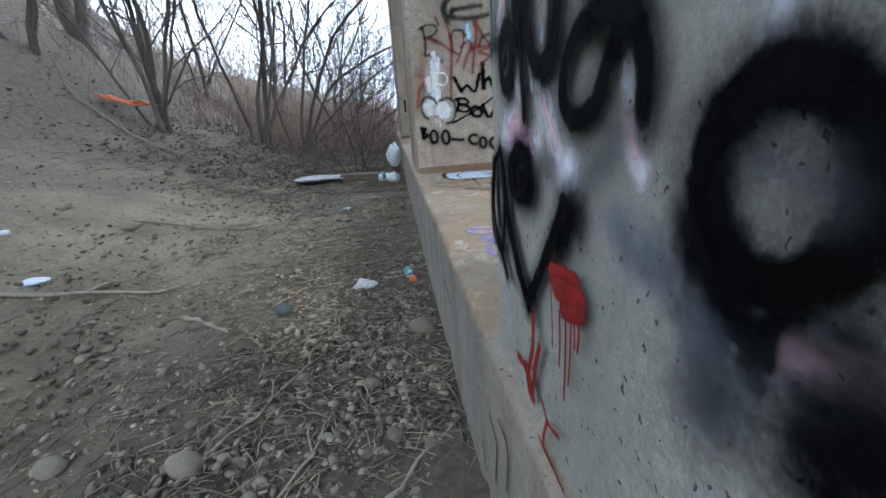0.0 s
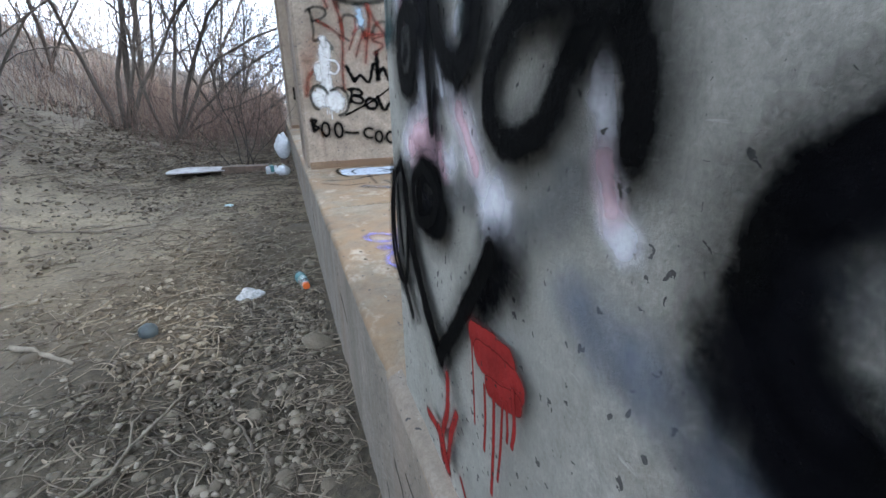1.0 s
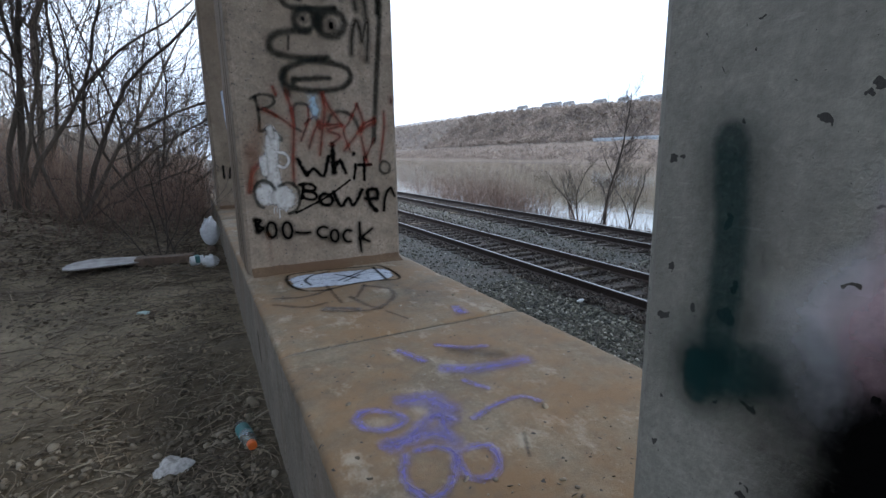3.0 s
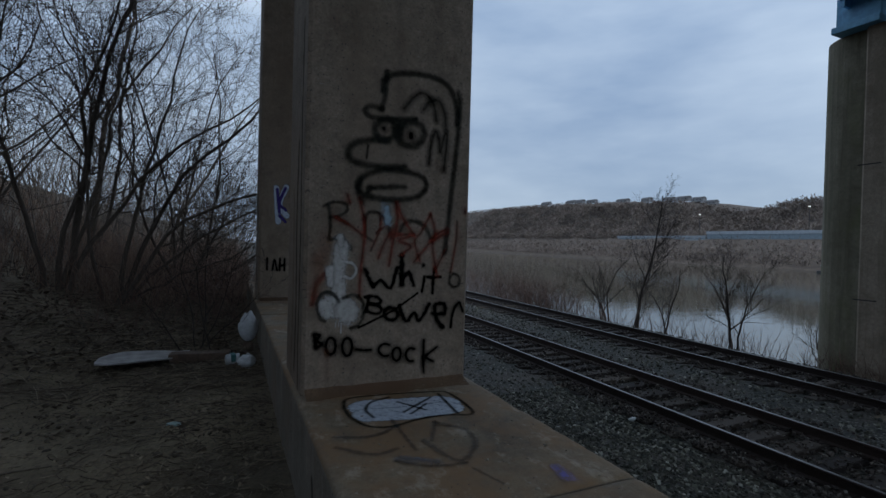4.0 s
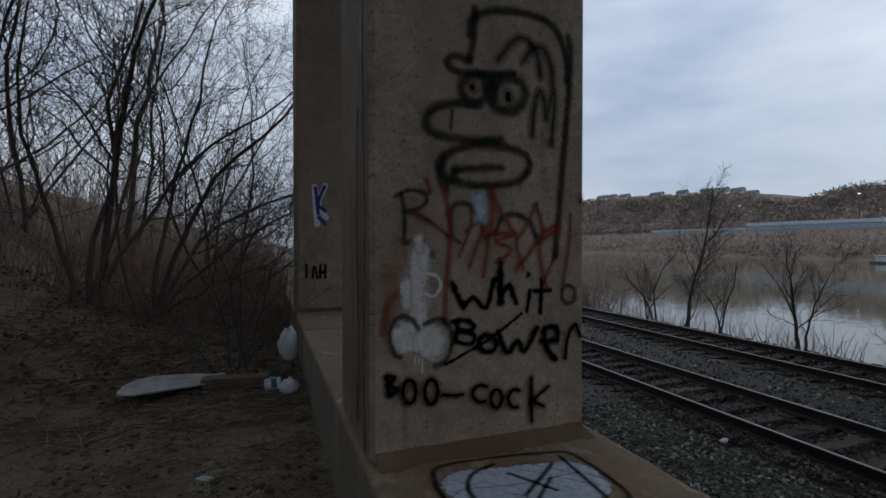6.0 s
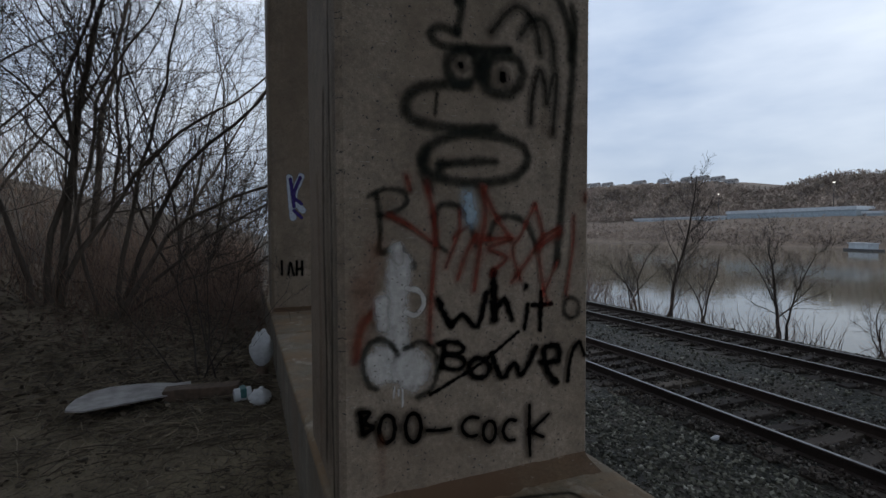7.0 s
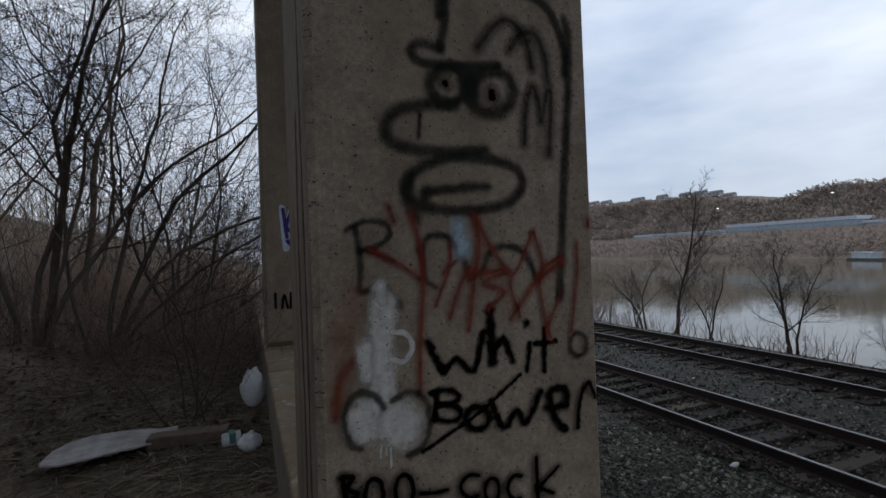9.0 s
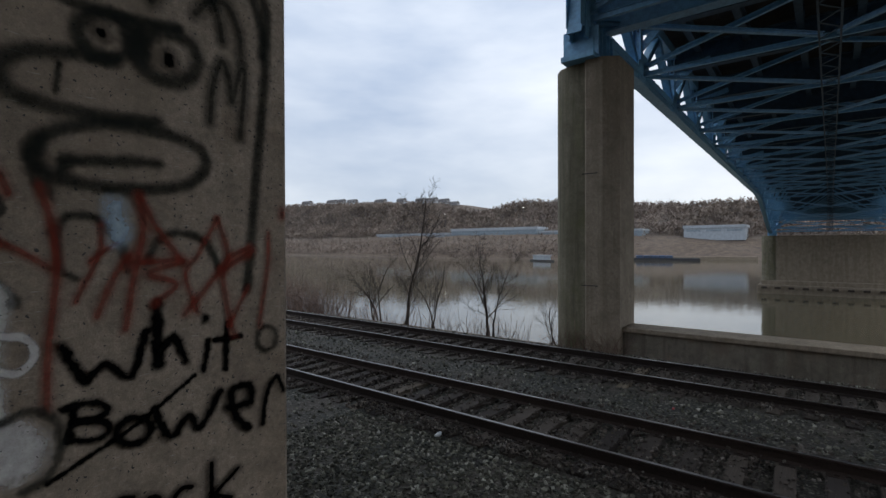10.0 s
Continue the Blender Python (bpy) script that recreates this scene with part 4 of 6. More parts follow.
d.stroke("blood", 0.062, 0.0, "0.314,1.092 0.281,1.051 0.262,0.987 0.257,0.927")
d.stroke("rust", 0.157, 0.0, "0.284,1.159 0.262,0.987")
d = Drawing("blue_dab", face_column, "F")
d.stroke("paleblue", 0.102, 0.0, "0.693,1.507 0.703,1.429")
d = Drawing("painted_name", face_column, "F")
d.stroke("black", 0.039, 0.09, "0.595,0.958 0.579,0.871")
d.stroke("black", 0.037, 0.09, "0.570,0.955 0.636,0.958 0.673,0.928 0.643,0.911 0.593,0.914")
d.stroke("black", 0.036, 0.09, "0.593,0.914 0.655,0.899 0.675,0.869 0.641,0.852 0.579,0.869")
d.stroke("black", 0.024, 0.09, "0.536,0.769 0.627,0.809 0.753,0.867 0.917,0.974")
d.stroke("black", 0.044, 0.09, "0.785,0.838 0.771,0.813 0.737,0.807 0.705,0.824 0.693,0.853 0.707,0.878 0.740,0.884 0.772,0.868 0.785,0.838")
d.stroke("black", 0.044, 0.09, "0.794,0.898 0.814,0.837 0.842,0.795 0.871,0.822 0.898,0.846 0.924,0.799 0.954,0.823 0.998,0.901")
d.stroke("black", 0.055, 0.09, "1.026,0.837 1.107,0.837 1.102,0.895 1.043,0.891 1.052,0.808 1.101,0.745")
d.stroke("black", 0.034, 0.09, "1.158,0.741 1.166,0.813 1.184,0.871 1.218,0.901 1.243,0.845")
d = Drawing("white_patch", face_column, "F")
d.stroke("dull", 0.130, 0.3, "0.417,1.263 0.406,1.147 0.405,1.002 0.413,0.893")
d.stroke("dull", 0.185, 0.45, "0.347,0.907 0.354,0.894")
d.stroke("dull", 0.204, 0.45, "0.450,0.878 0.465,0.866")
d.stroke("dull", 0.089, 0.1, "0.358,1.133 0.352,1.045")
d.stroke("dull", 0.079, 0.0, "0.406,1.318 0.414,1.273")
d.stroke("dull", 0.030, 0.3, "0.444,1.172 0.490,1.160 0.510,1.114 0.477,1.073 0.438,1.085")
d.stroke("dull", 0.011, 0.6, "0.394,0.815 0.391,0.778")
d.stroke("dull", 0.011, 0.6, "0.410,0.803 0.410,0.783")
d.stroke("dull", 0.011, 0.6, "0.425,0.800 0.425,0.741")
d.stroke("soot", 0.035, 0.1, "0.407,0.930 0.386,0.969 0.346,0.992 0.300,0.974 0.280,0.914 0.296,0.842 0.327,0.815")
d.stroke("soot", 0.037, 0.1, "0.437,0.951 0.495,0.972 0.548,0.938 0.561,0.854 0.537,0.791 0.483,0.766")
d = Drawing("white_oval", plinth, "T")
d.stroke("chalk", 0.278, 0.8, "0.533,3.772 0.721,3.740 0.932,3.709")
d.stroke("chalk", 0.210, 0.8, "0.501,3.669 0.677,3.629 0.939,3.626")
d.stroke("soot", 0.023, 0.5, "0.394,3.814 0.447,3.958 0.675,3.964 0.964,3.917 1.053,3.852 1.036,3.506 0.872,3.527 0.719,3.518 0.561,3.475 0.453,3.515 0.399,3.657 0.394,3.814")
d.stroke("soot", 0.021, 0.5, "0.681,3.906 0.559,3.855 0.498,3.744 0.507,3.624")
d.stroke("soot", 0.020, 0.5, "0.704,3.811 0.808,3.635")
d.stroke("soot", 0.020, 0.5, "0.912,3.820 0.683,3.643")
d.stroke("soot", 0.021, 0.5, "0.985,3.872 0.969,3.715 0.952,3.531")
d.stroke("soot", 0.017, 0.5, "0.712,3.604 0.840,3.720")
d = Drawing("purple_scrawl", plinth, "T")
d.stroke("purple", 0.053, 0.0, "0.300,2.044 0.348,2.072 0.412,2.021 0.428,1.970 0.374,1.948 0.317,1.976 0.300,2.044")
d.stroke("purple", 0.141, 0.0, "0.480,2.072 0.546,2.049 0.568,1.961")
d.stroke("purple", 0.080, 0.0, "0.340,1.883 0.404,1.882 0.513,1.949 0.551,1.900")
d.stroke("purple", 0.090, 0.0, "0.362,1.858 0.466,1.871 0.506,1.811")
d.stroke("purple", 0.043, 0.0, "0.366,1.812 0.329,1.732 0.335,1.665 0.361,1.638 0.413,1.656 0.479,1.747 0.458,1.804 0.398,1.815")
d.stroke("purple", 0.043, 0.0, "0.492,1.762 0.575,1.749 0.566,1.676 0.511,1.638 0.471,1.661 0.475,1.728")
d.stroke("purple", 0.117, 0.0, "0.705,2.209 0.771,2.164 0.881,2.141 0.976,2.137")
d.stroke("purple", 0.056, 0.0, "0.763,2.424 0.838,2.346 0.923,2.317")
d.stroke("purple", 0.047, 0.0, "0.704,2.095 0.744,2.015")
d.stroke("purple", 0.039, 0.0, "0.613,1.878 0.709,1.910 0.809,1.915 0.843,1.863")
d.stroke("purple", 0.064, 0.0, "0.599,2.446 0.621,2.387 0.647,2.306")
d.stroke("purple", 0.088, 0.0, "1.056,2.810 1.048,2.719")
d.stroke("purple", 0.061, 0.0, "0.532,1.938 0.507,1.847")
d = Drawing("grey_scrawl", plinth, "T")
d.stroke("haze", 0.053, 0.0, "0.264,3.434 0.423,3.383 0.576,3.458")
d.stroke("haze", 0.051, 0.0, "0.248,3.320 0.385,3.195 0.501,3.212")
d.stroke("haze", 0.040, 0.0, "0.583,3.553 0.571,3.172")
d.stroke("haze", 0.053, 0.0, "0.642,3.255 0.701,3.010 0.839,3.122 0.883,3.297 0.780,3.437")
d.stroke("haze", 0.043, 0.0, "0.453,3.102 0.588,3.002 0.728,2.979")
d.stroke("haze", 0.042, 0.0, "0.785,3.454 0.676,3.235")
d.stroke("haze", 0.030, 0.0, "0.728,2.927 0.779,2.773")
d.stroke("haze", 0.020, 0.0, "0.691,1.742 0.643,1.654")
d.stroke("haze", 0.055, 0.0, "0.414,1.358 0.434,1.313")
d.stroke("bluegrey", 0.073, 0.0, "0.477,3.126 0.614,3.030")
d.stroke("haze", 0.073, 0.0, "0.533,1.494 0.537,1.417")
d.stroke("haze", 0.113, 0.0, "0.798,2.331 0.925,2.211")
d = Drawing("blue_smear", plinth, "T")
d.stroke("paleblue", 0.096, 0.0, "0.466,1.396 0.482,1.343")
d = Drawing("side_scribble", plinth, "S")
d.stroke("soot", 0.027, 0.1, "0.992,0.175 0.922,0.138 0.955,0.007")
d.stroke("soot", 0.021, 0.1, "0.883,0.239 0.802,0.222 0.827,0.094")
d.stroke("soot", 0.024, 0.1, "1.119,-0.002 1.085,-0.072")
d.stroke("soot", 0.040, 0.1, "1.927,0.185 1.843,0.172 1.777,0.143")
d.stroke("soot", 0.076, 0.1, "3.444,0.184 3.403,0.063")
d.stroke("soot", 0.102, 0.1, "2.707,-0.379 2.387,-0.407 2.407,-0.645")
d = Drawing("painted_line", face_column, "F")
d.stroke("black", 0.03, 0.175, "0.268,0.742 0.278,0.664")
d.stroke("black", 0.03, 0.175, "0.268,0.742 0.302,0.734 0.281,0.705 0.313,0.68 0.281,0.663")
d.stroke("black", 0.031, 0.175, "0.396,0.663 0.387,0.629 0.366,0.617 0.345,0.634 0.337,0.67 0.346,0.704 0.367,0.717 0.388,0.7 0.396,0.663")
d.stroke("black", 0.031, 0.175, "0.496,0.652 0.487,0.615 0.465,0.602 0.444,0.62 0.435,0.659 0.444,0.696 0.466,0.709 0.488,0.691 0.496,0.652")
d.stroke("black", 0.026, 0.1575, "0.522,0.636 0.57,0.628 0.614,0.628")
d.stroke("black", 0.029, 0.1575, "0.732,0.651 0.703,0.659 0.677,0.65 0.664,0.628 0.671,0.603 0.695,0.585 0.724,0.582")
d.stroke("black", 0.03, 0.1575, "0.81,0.586 0.801,0.557 0.781,0.548 0.762,0.562 0.754,0.593 0.763,0.621 0.782,0.631 0.802,0.617 0.81,0.586")
d.stroke("black", 0.03, 0.1575, "0.901,0.613 0.877,0.621 0.855,0.61 0.844,0.586 0.85,0.558 0.869,0.539 0.894,0.536")
d.stroke("black", 0.031, 0.1575, "0.966,0.666 0.965,0.551 0.97,0.458")
d.stroke("black", 0.028, 0.1575, "0.971,0.556 1.058,0.616")
d.stroke("black", 0.028, 0.1575, "0.971,0.556 1.033,0.525")
d = Drawing("rust_drip", face_column, "F")
d.stroke("rust", 0.048, 0.1, "0.339,0.638 0.344,0.546 0.349,0.467")
d = Drawing("small_tag", far_column, "K")
d.stroke("chalk", 0.104, 0.6, "0.439,2.068 0.476,1.56")
d.stroke("chalk", 0.104, 0.6, "0.584,2.088 0.49,1.819 0.596,1.652")
d.stroke("darkpurple", 0.052, 0.6, "0.452,2.047 0.49,1.7")
d.stroke("darkpurple", 0.052, 0.6, "0.571,2.073 0.49,1.84 0.583,1.737")
d.stroke("darkpurple", 0.053, 0.6, "0.49,1.651 0.582,1.561")
d = Drawing("small_letters", far_column, "K")
d.stroke("black", 0.036, 0.5, "0.331,1.008 0.331,0.836")
d.stroke("black", 0.037, 0.5, "0.408,0.832 0.435,0.984 0.473,0.829")
d.stroke("black", 0.037, 0.5, "0.514,1.002 0.513,0.827")
d.stroke("black", 0.038, 0.5, "0.58,1 0.579,0.824")
d.stroke("black", 0.037, 0.5, "0.513,0.897 0.579,0.908")
d = Drawing("dark_streak", face_column, "N")
d.stroke("soot", 0.07, 0.0, "4.13,0.42 4.15,0.8 4.13,1.3 4.16,2.0 4.15,2.6")
d.stroke("soot", 0.09, 0.0, "4.3,0.5 4.27,0.9 4.31,1.4 4.28,1.9")
d.stroke("rust", 0.12, 0.0, "4.45,0.45 4.42,1.0 4.46,1.6")

# ---- railway: two tracks ----
RAIL_Z = -1.39


def rail_mesh(y0, y1):
    """A flat-bottomed rail of real profile along y, standing at z 0; the worn head has its own material."""
    prof = [(-0.07, 0), (0.07, 0), (0.07, 0.011), (0.012, 0.03), (0.009, 0.12), (0.034, 0.132), (0.036, 0.158), (0.026, 0.17), (-0.026, 0.17), (-0.036, 0.158), (-0.034, 0.132), (-0.009, 0.12), (-0.012, 0.03), (-0.07, 0.011)]
    bm = bmesh.new()
    ys = np.linspace(y0, y1, 24)
    rows = [[bm.verts.new((x, y, z)) for x, z in prof] for y in ys]
    n = len(prof)
    for a, b in zip(rows[:-1], rows[1:]):
        for k in range(n):
            f = bm.faces.new((a[k], a[(k + 1) % n], b[(k + 1) % n], b[k]))
            f.material_index = 1 if k == 7 else 0
    bm.faces.new(rows[0])
    bm.faces.new(rows[-1][::-1])
    bmesh.ops.recalc_face_normals(bm, faces=bm.faces[:])
    return bm


def tie_mesh(rng):
    bm = boxed(-1.3, 1.3, -0.115, 0.115, -0.18, 0.0, 0.012, 1)
    for v in bm.verts:
        v.co += Vector((rng.normal() * 0.008, rng.normal() * 0.004, rng.normal() * 0.004))
    me = bpy.data.meshes.new("tie")
    bm.to_mesh(me)
    bm.free()
    me.materials.append(TIE)
    return me


rng = np.random.default_rng(5)
tie_meshes = [tie_mesh(rng) for _ in range(5)]
plate_bm = boxed(-0.16, 0.16, -0.09, 0.09, 0.0, 0.014, 0.004, 1)
for sx in (-0.12, 0.12):
    box(plate_bm, sx - 0.018, sx + 0.018, -0.03, 0.03, 0.012, 0.04, 0.005, 1)
plate_mesh = bpy.data.meshes.new("tie_plate")
plate_bm.to_mesh(plate_mesh)
plate_bm.free()
plate_mesh.materials.append(RAIL_SIDE)


def track(x, seed):
    t = thing("railway_track", "railway track with rusty steel rails on dark wooden ties", "railway track", (x, 0, RAIL_Z - 0.17), "tracks by the river")
    r = np.random.default_rng(seed)
    for s in (-0.7525, 0.7525):
        bm = rail_mesh(-45, 160)
        bm.transform(Matrix.Translation((s, 0, 0)))
        part("rail", bm, [RAIL_SIDE, RAIL_TOP], t, "rusty rail with a shiny worn head")
    far = bmesh.new()
    y = -40.0
    while y < 120:
        y += 0.53 + r.normal() * 0.02
        if -3 < y < 34:
            o = new("tie", tie_meshes[int(r.integers(5))])
            o.parent = t
            o.matrix_local = pose(r.normal() * 0.04, y, -0.002 + r.normal() * 0.006, r.normal() * 0.3, r.normal() * 0.25, r.normal() * 0.9)
            if 2 < y < 20:
                for s in (-0.7525, 0.7525):
                    p = new("tie_plate", plate_mesh)
                    p.parent = t
                    p.matrix_local = pose(s, y, -0.003)
        else:
            box(far, -1.3, 1.3, y - 0.115, y + 0.115, -0.18, -0.002)
    tagged(part("more_ties", far, TIE, t), kind="stuff")
    return t


track(6.6 + 0.7525, 1)
track(10.82 + 0.7525, 2)

n = 42000
px, py = rng.uniform(1.42, 14.0, n), -1.0 + 32 * rng.random(n) ** 1.3
close = rng.random(n) < 0.32
px[close], py[close] = rng.uniform(1.5, 6.3, close.sum()), rng.uniform(2.2, 9, close.sum())
sz = 0.026 + 0.055 * rng.random(n) ** 1.6
infill = rng.random(n) < 0.2
px[infill] = 7.35 + rng.uniform(-1.35, 1.35, infill.sum()) + 4.22 * (rng.random(infill.sum()) < 0.4)
py[infill] = 3 + 20 * rng.random(infill.sum()) ** 1.3
inside = ((np.abs(px - 7.35) < 1.4) | (np.abs(px - 11.57) < 1.4))
sz = np.where(inside, 0.85 * sz, sz)
pz = land(px, py) + 0.008 + np.where(inside, 0.05 + 0.03 * rng.random(n), 0.0)
pz = pz + np.where(inside & (rng.random(n) < 0.5), 0.03, 0.0)
heap = 0.05 * np.exp(-((px - 9.45) / 0.7) ** 2)
for mask, mat, label in ((~inside, BALLAST, "grey-green crushed-rock ballast beside the rails"), (inside, RUSTY_BALLAST, "rust-brown crushed rock between the rails")):
    v, f = rocks(int(mask.sum()), np.stack([px, py, pz + heap], 1)[mask], sz[mask], rng, 0.75)
    tagged(shell("ballast_stones", v, f, mat, smooth=False), label, "ballast", kind="stuff")

# ---- pier across the tracks ----
far_pier = thing("river_bank_pier", "tall streaked concrete bridge column with a low wall", "bridge pier", (16.3, 8.2, -3.5))


def far_part(name, bm, mat, label=""):
    bm.transform(Matrix.Translation((-16.3, -7.95, 3.5)))
    return part(name, bm, mat, far_pier, label)


def bank_column(round_end, mirror=False):
    """The rounded outer end, or the chamfered inner block that stands proud of it."""
    if round_end:
        plan = [(16.5 + 0.97 * math.cos(a), 8.47 + 0.97 * math.sin(a)) for a in np.linspace(0, math.pi, 17)] + [(15.53, 8.1), (17.47, 8.1)]
    else:
        plan = [(17.5, 8.098), (15.42, 8.098), (15.36, 8.04), (15.36, 7.5), (15.66, 7.05), (17.2, 7.05), (17.5, 7.35)]
    if mirror:
        plan = [(x, 4.2 - y) for x, y in plan][::-1]
    bm = prism(bmesh.new(), plan, -4.0, 7.42)
    bmesh.ops.recalc_face_normals(bm, faces=bm.faces[:])
    return bm


for flip in (False, True):
    far_part("column", bank_column(True, flip), GREEN_CONCRETE, "green-streaked rounded concrete column")
    far_part("column_block", bank_column(False, flip), PIER_CONCRETE, "brown-streaked concrete block of the column")
far_part("web_wall", boxed(15.95, 16.85, -2.88, 7.08, -4.0, -1.42), PLINTH_SIDE, "low concrete wall between the columns")
far_part("coping", boxed(15.85, 16.95, -2.86, 7.06, -1.418, -1.27, 0.03), PIER_CONCRETE, "worn concrete coping")
for z in (0.05, 3.7):
    far_part("joint", boxed(15.352, 15.37, 7.66, 8.18, z, z + 0.03), DECK_CONC, "dark casting joint")

river_pier = thing("river_pier", "massive concrete bridge pier standing in the river", "bridge pier", (112.5, 0.5, WATER - 2))


def rp(name, bm, mat, label=""):
    bm.transform(Matrix.Translation((-112.5, -0.5, -WATER + 2)))
    return part(name, bm, mat, river_pier, label)


rp("shaft", boxed(111.3, 114.0, -9.0, 8.0, -6.0, 3.05, 0.1), PIER_CONCRETE, "plain concrete shaft wall")
for s in (1, -1):
    cb = bmesh.new()
    for yy, r_ in ((8.75, 1.25), (6.9, 0.5)):
        bmesh.ops.create_cone(cb, cap_ends=True, segments=18, radius1=r_, radius2=r_, depth=9.0, matrix=Matrix.Translation((111.9, -0.5 + s * (yy + 0.5), -1.45)))
    rp("end_column", cb, GREEN_CONCRETE, "rounded streaked end column")
rp("footing", boxed(109.8, 115.5, -11.6, 10.6, WATER - 2, -6.3, 0.15), PIER_CONCRETE, "stepped footing at the waterline")
rp("ledge", boxed(110.4, 115.0, -11.0, 10.0, -6.3, -5.5, 0.1), PIER_CONCRETE)
rp("bearing", boxed(111.0, 113.2, 7.6, 9.0, 3.05, 4.0, 0.05), BLUE_STEEL, "blue steel bearing")
rp("bearing", boxed(111.0, 113.2, -10.0, -8.6, 3.05, 4.0, 0.05), BLUE_STEEL, "blue steel bearing")
rb = bmesh.new()
for k in range(9):
    box(rb, 109.1, 109.75, 9 - k * 2.1, 9.9 - k * 2.1, -7.0, -6.62, 0.03)
rp("timber_fender", rb, TIE, "row of dark timber fender blocks")

# ---- bridge superstructure ----
bridge = thing("truss_bridge", "bright blue steel truss bridge carrying a road over the river", "bridge", (16, 0.5, 7.4))


def mid(x):
    """The bridge's middle line: the deck widens towards the river."""
    return 2.1 - (x - 16) * 0.026


def side(x, s):
    return mid(x) + s * (8.5 - mid(x))


def bp(name, bm, mat=BLUE_STEEL, label=""):
    bm.transform(Matrix.Translation((-16, -0.5, -7.4)))
    return part(name, bm, mat, bridge, label)


nodes_x = [15.6 + 6.4 * k for k in range(28)]
CH, TC = 8.7, 11.7


def chord_z(x):
    return CH - 5.0 * float(smooth01(80, 112, x)) * (1 - float(smooth01(114, 150, x)))


for s in (1, -1):
    for a, b in zip(nodes_x[:-1], nodes_x[1:]):
        ya, yb = side(a, s), side(b, s)
        bm = beam(bmesh.new(), (a, ya, chord_z(a)), (b, yb, chord_z(b)), 0.5, 0.62)
        beam(bm, (a + 0.3, ya - 0.29, chord_z(a)), (b - 0.3, yb - 0.29, chord_z(b)), 0.05, 0.2)
        bp("bottom_chord", bm, label="riveted blue bottom chord")
        bp("top_chord", beam(bmesh.new(), (a, ya, TC), (b, yb, TC), 0.5, 0.5))
    for k, x in enumerate(nodes_x):
        y, z = side(x, s), chord_z(x)
        bp("vertical", i_beam(bmesh.new(), (x, y, z), (x, y, TC), 0.42, 0.36, 0.05))
        g = boxed(x - 0.85, x + 0.85, y - 0.28, y - 0.25, z - 0.28, z + 0.55)
        box(g, x - 0.5, x + 0.5, y - 0.281, y - 0.251, z + 0.5, z + 0.95)
        box(g, x - 0.7, x + 0.7, y + 0.25, y + 0.28, z - 0.28, z + 0.75)
        bp("gusset", g, label="riveted gusset plate")
        if k < len(nodes_x) - 1:
            x2 = nodes_x[k + 1]
            xm = (x + x2) / 2
            bp("diagonal", i_beam(bmesh.new(), (x + 0.2, y, z + 0.25), (xm, side(xm, s), TC - 0.2), 0.34, 0.3, 0.05))
            bp("diagonal", i_beam(bmesh.new(), (x2 - 0.2, side(x2, s), chord_z(x2) + 0.25), (xm, side(xm, s), TC - 0.2), 0.34, 0.3, 0.05))
for k, x in enumerate(nodes_x):
    z, c = chord_z(x), mid(x)
    bp("cross_strut", i_beam(bmesh.new(), (x, side(x, -1), z + 0.1), (x, side(x, 1), z + 0.1), 0.14, 0.2, 0.02))
    bp("floor_beam", i_beam(bmesh.new(), (x, side(x, -1), TC - 0.35), (x, side(x, 1), TC - 0.35), 0.4, 1.3, 0.05), SHADED_STEEL, "deep floor beam in blue darkened for underside shade")
    for s in (1, -1):
        bp("sway_brace", i_beam(bmesh.new(), (x + 0.02, side(x, s), z + 0.35), (x + 0.02, c, TC - 0.9), 0.16, 0.2, 0.03))
        kb = bmesh.new()
        for a, b in (((side(x, s), z + 1.9), (c + (side(x, s) - c) * 0.72, TC - 0.6)), ((side(x, s), z + 1.1), (c + (side(x, s) - c) * 0.86, TC - 0.95))):
            beam(kb, (x, a[0], a[1]), (x, b[0], b[1]), 0.3, 0.08, (1, 0, 0))
        bp("knee_plate", kb)
    if k < len(nodes_x) - 1:
        x2 = nodes_x[k + 1]
        z2, c2 = chord_z(x2), mid(x2)
        for s in (1, -1):
            bp("lateral_brace", i_beam(bmesh.new(), (x + 0.3, side(x, s) - s * 0.16, z + 0.12), (x2 - 0.2, c2 + s * 0.2, z2 + 0.12), 0.15, 0.16, 0.02))
        cl = bmesh.new()
        for o in (-0.3, 0.3):
            beam(cl, (x, c + o, z + 0.05), (x2, c2 + o, z2 + 0.05), 0.06, 0.12)
        for q in range(8):
            fa, fb = q / 8, (q + 1) / 8
            sg = 0.3 if q % 2 else -0.3
            beam(cl, (x + (x2 - x) * fa, c + (c2 - c) * fa - sg, z + (z2 - z) * fa + 0.05), (x + (x2 - x) * fb, c + (c2 - c) * fb + sg, z + (z2 - z) * fb + 0.05), 0.06, 0.02)
        bp("lattice_strut", cl, SHADED_STEEL, label="laced strut along the middle")
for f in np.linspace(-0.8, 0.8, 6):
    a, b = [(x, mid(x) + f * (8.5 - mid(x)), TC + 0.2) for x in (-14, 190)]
    bp("stringer", i_beam(bmesh.new(), a, b, 0.3, 0.7, 0.05), SHADED_STEEL)
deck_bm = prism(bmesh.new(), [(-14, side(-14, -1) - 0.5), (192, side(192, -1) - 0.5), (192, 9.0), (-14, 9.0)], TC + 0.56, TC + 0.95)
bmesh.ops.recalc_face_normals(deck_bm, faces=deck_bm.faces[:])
bp("deck", deck_bm, DECK_CONC, "concrete deck seen from below, colour darkened for shade")
bp("end_girder", i_beam(bmesh.new(), (16.6, side(16.6, -1) - 0.4, 9.35), (16.6, 8.9, 9.35), 0.5, 1.5, 0.06), label="deep blue girder over the column")
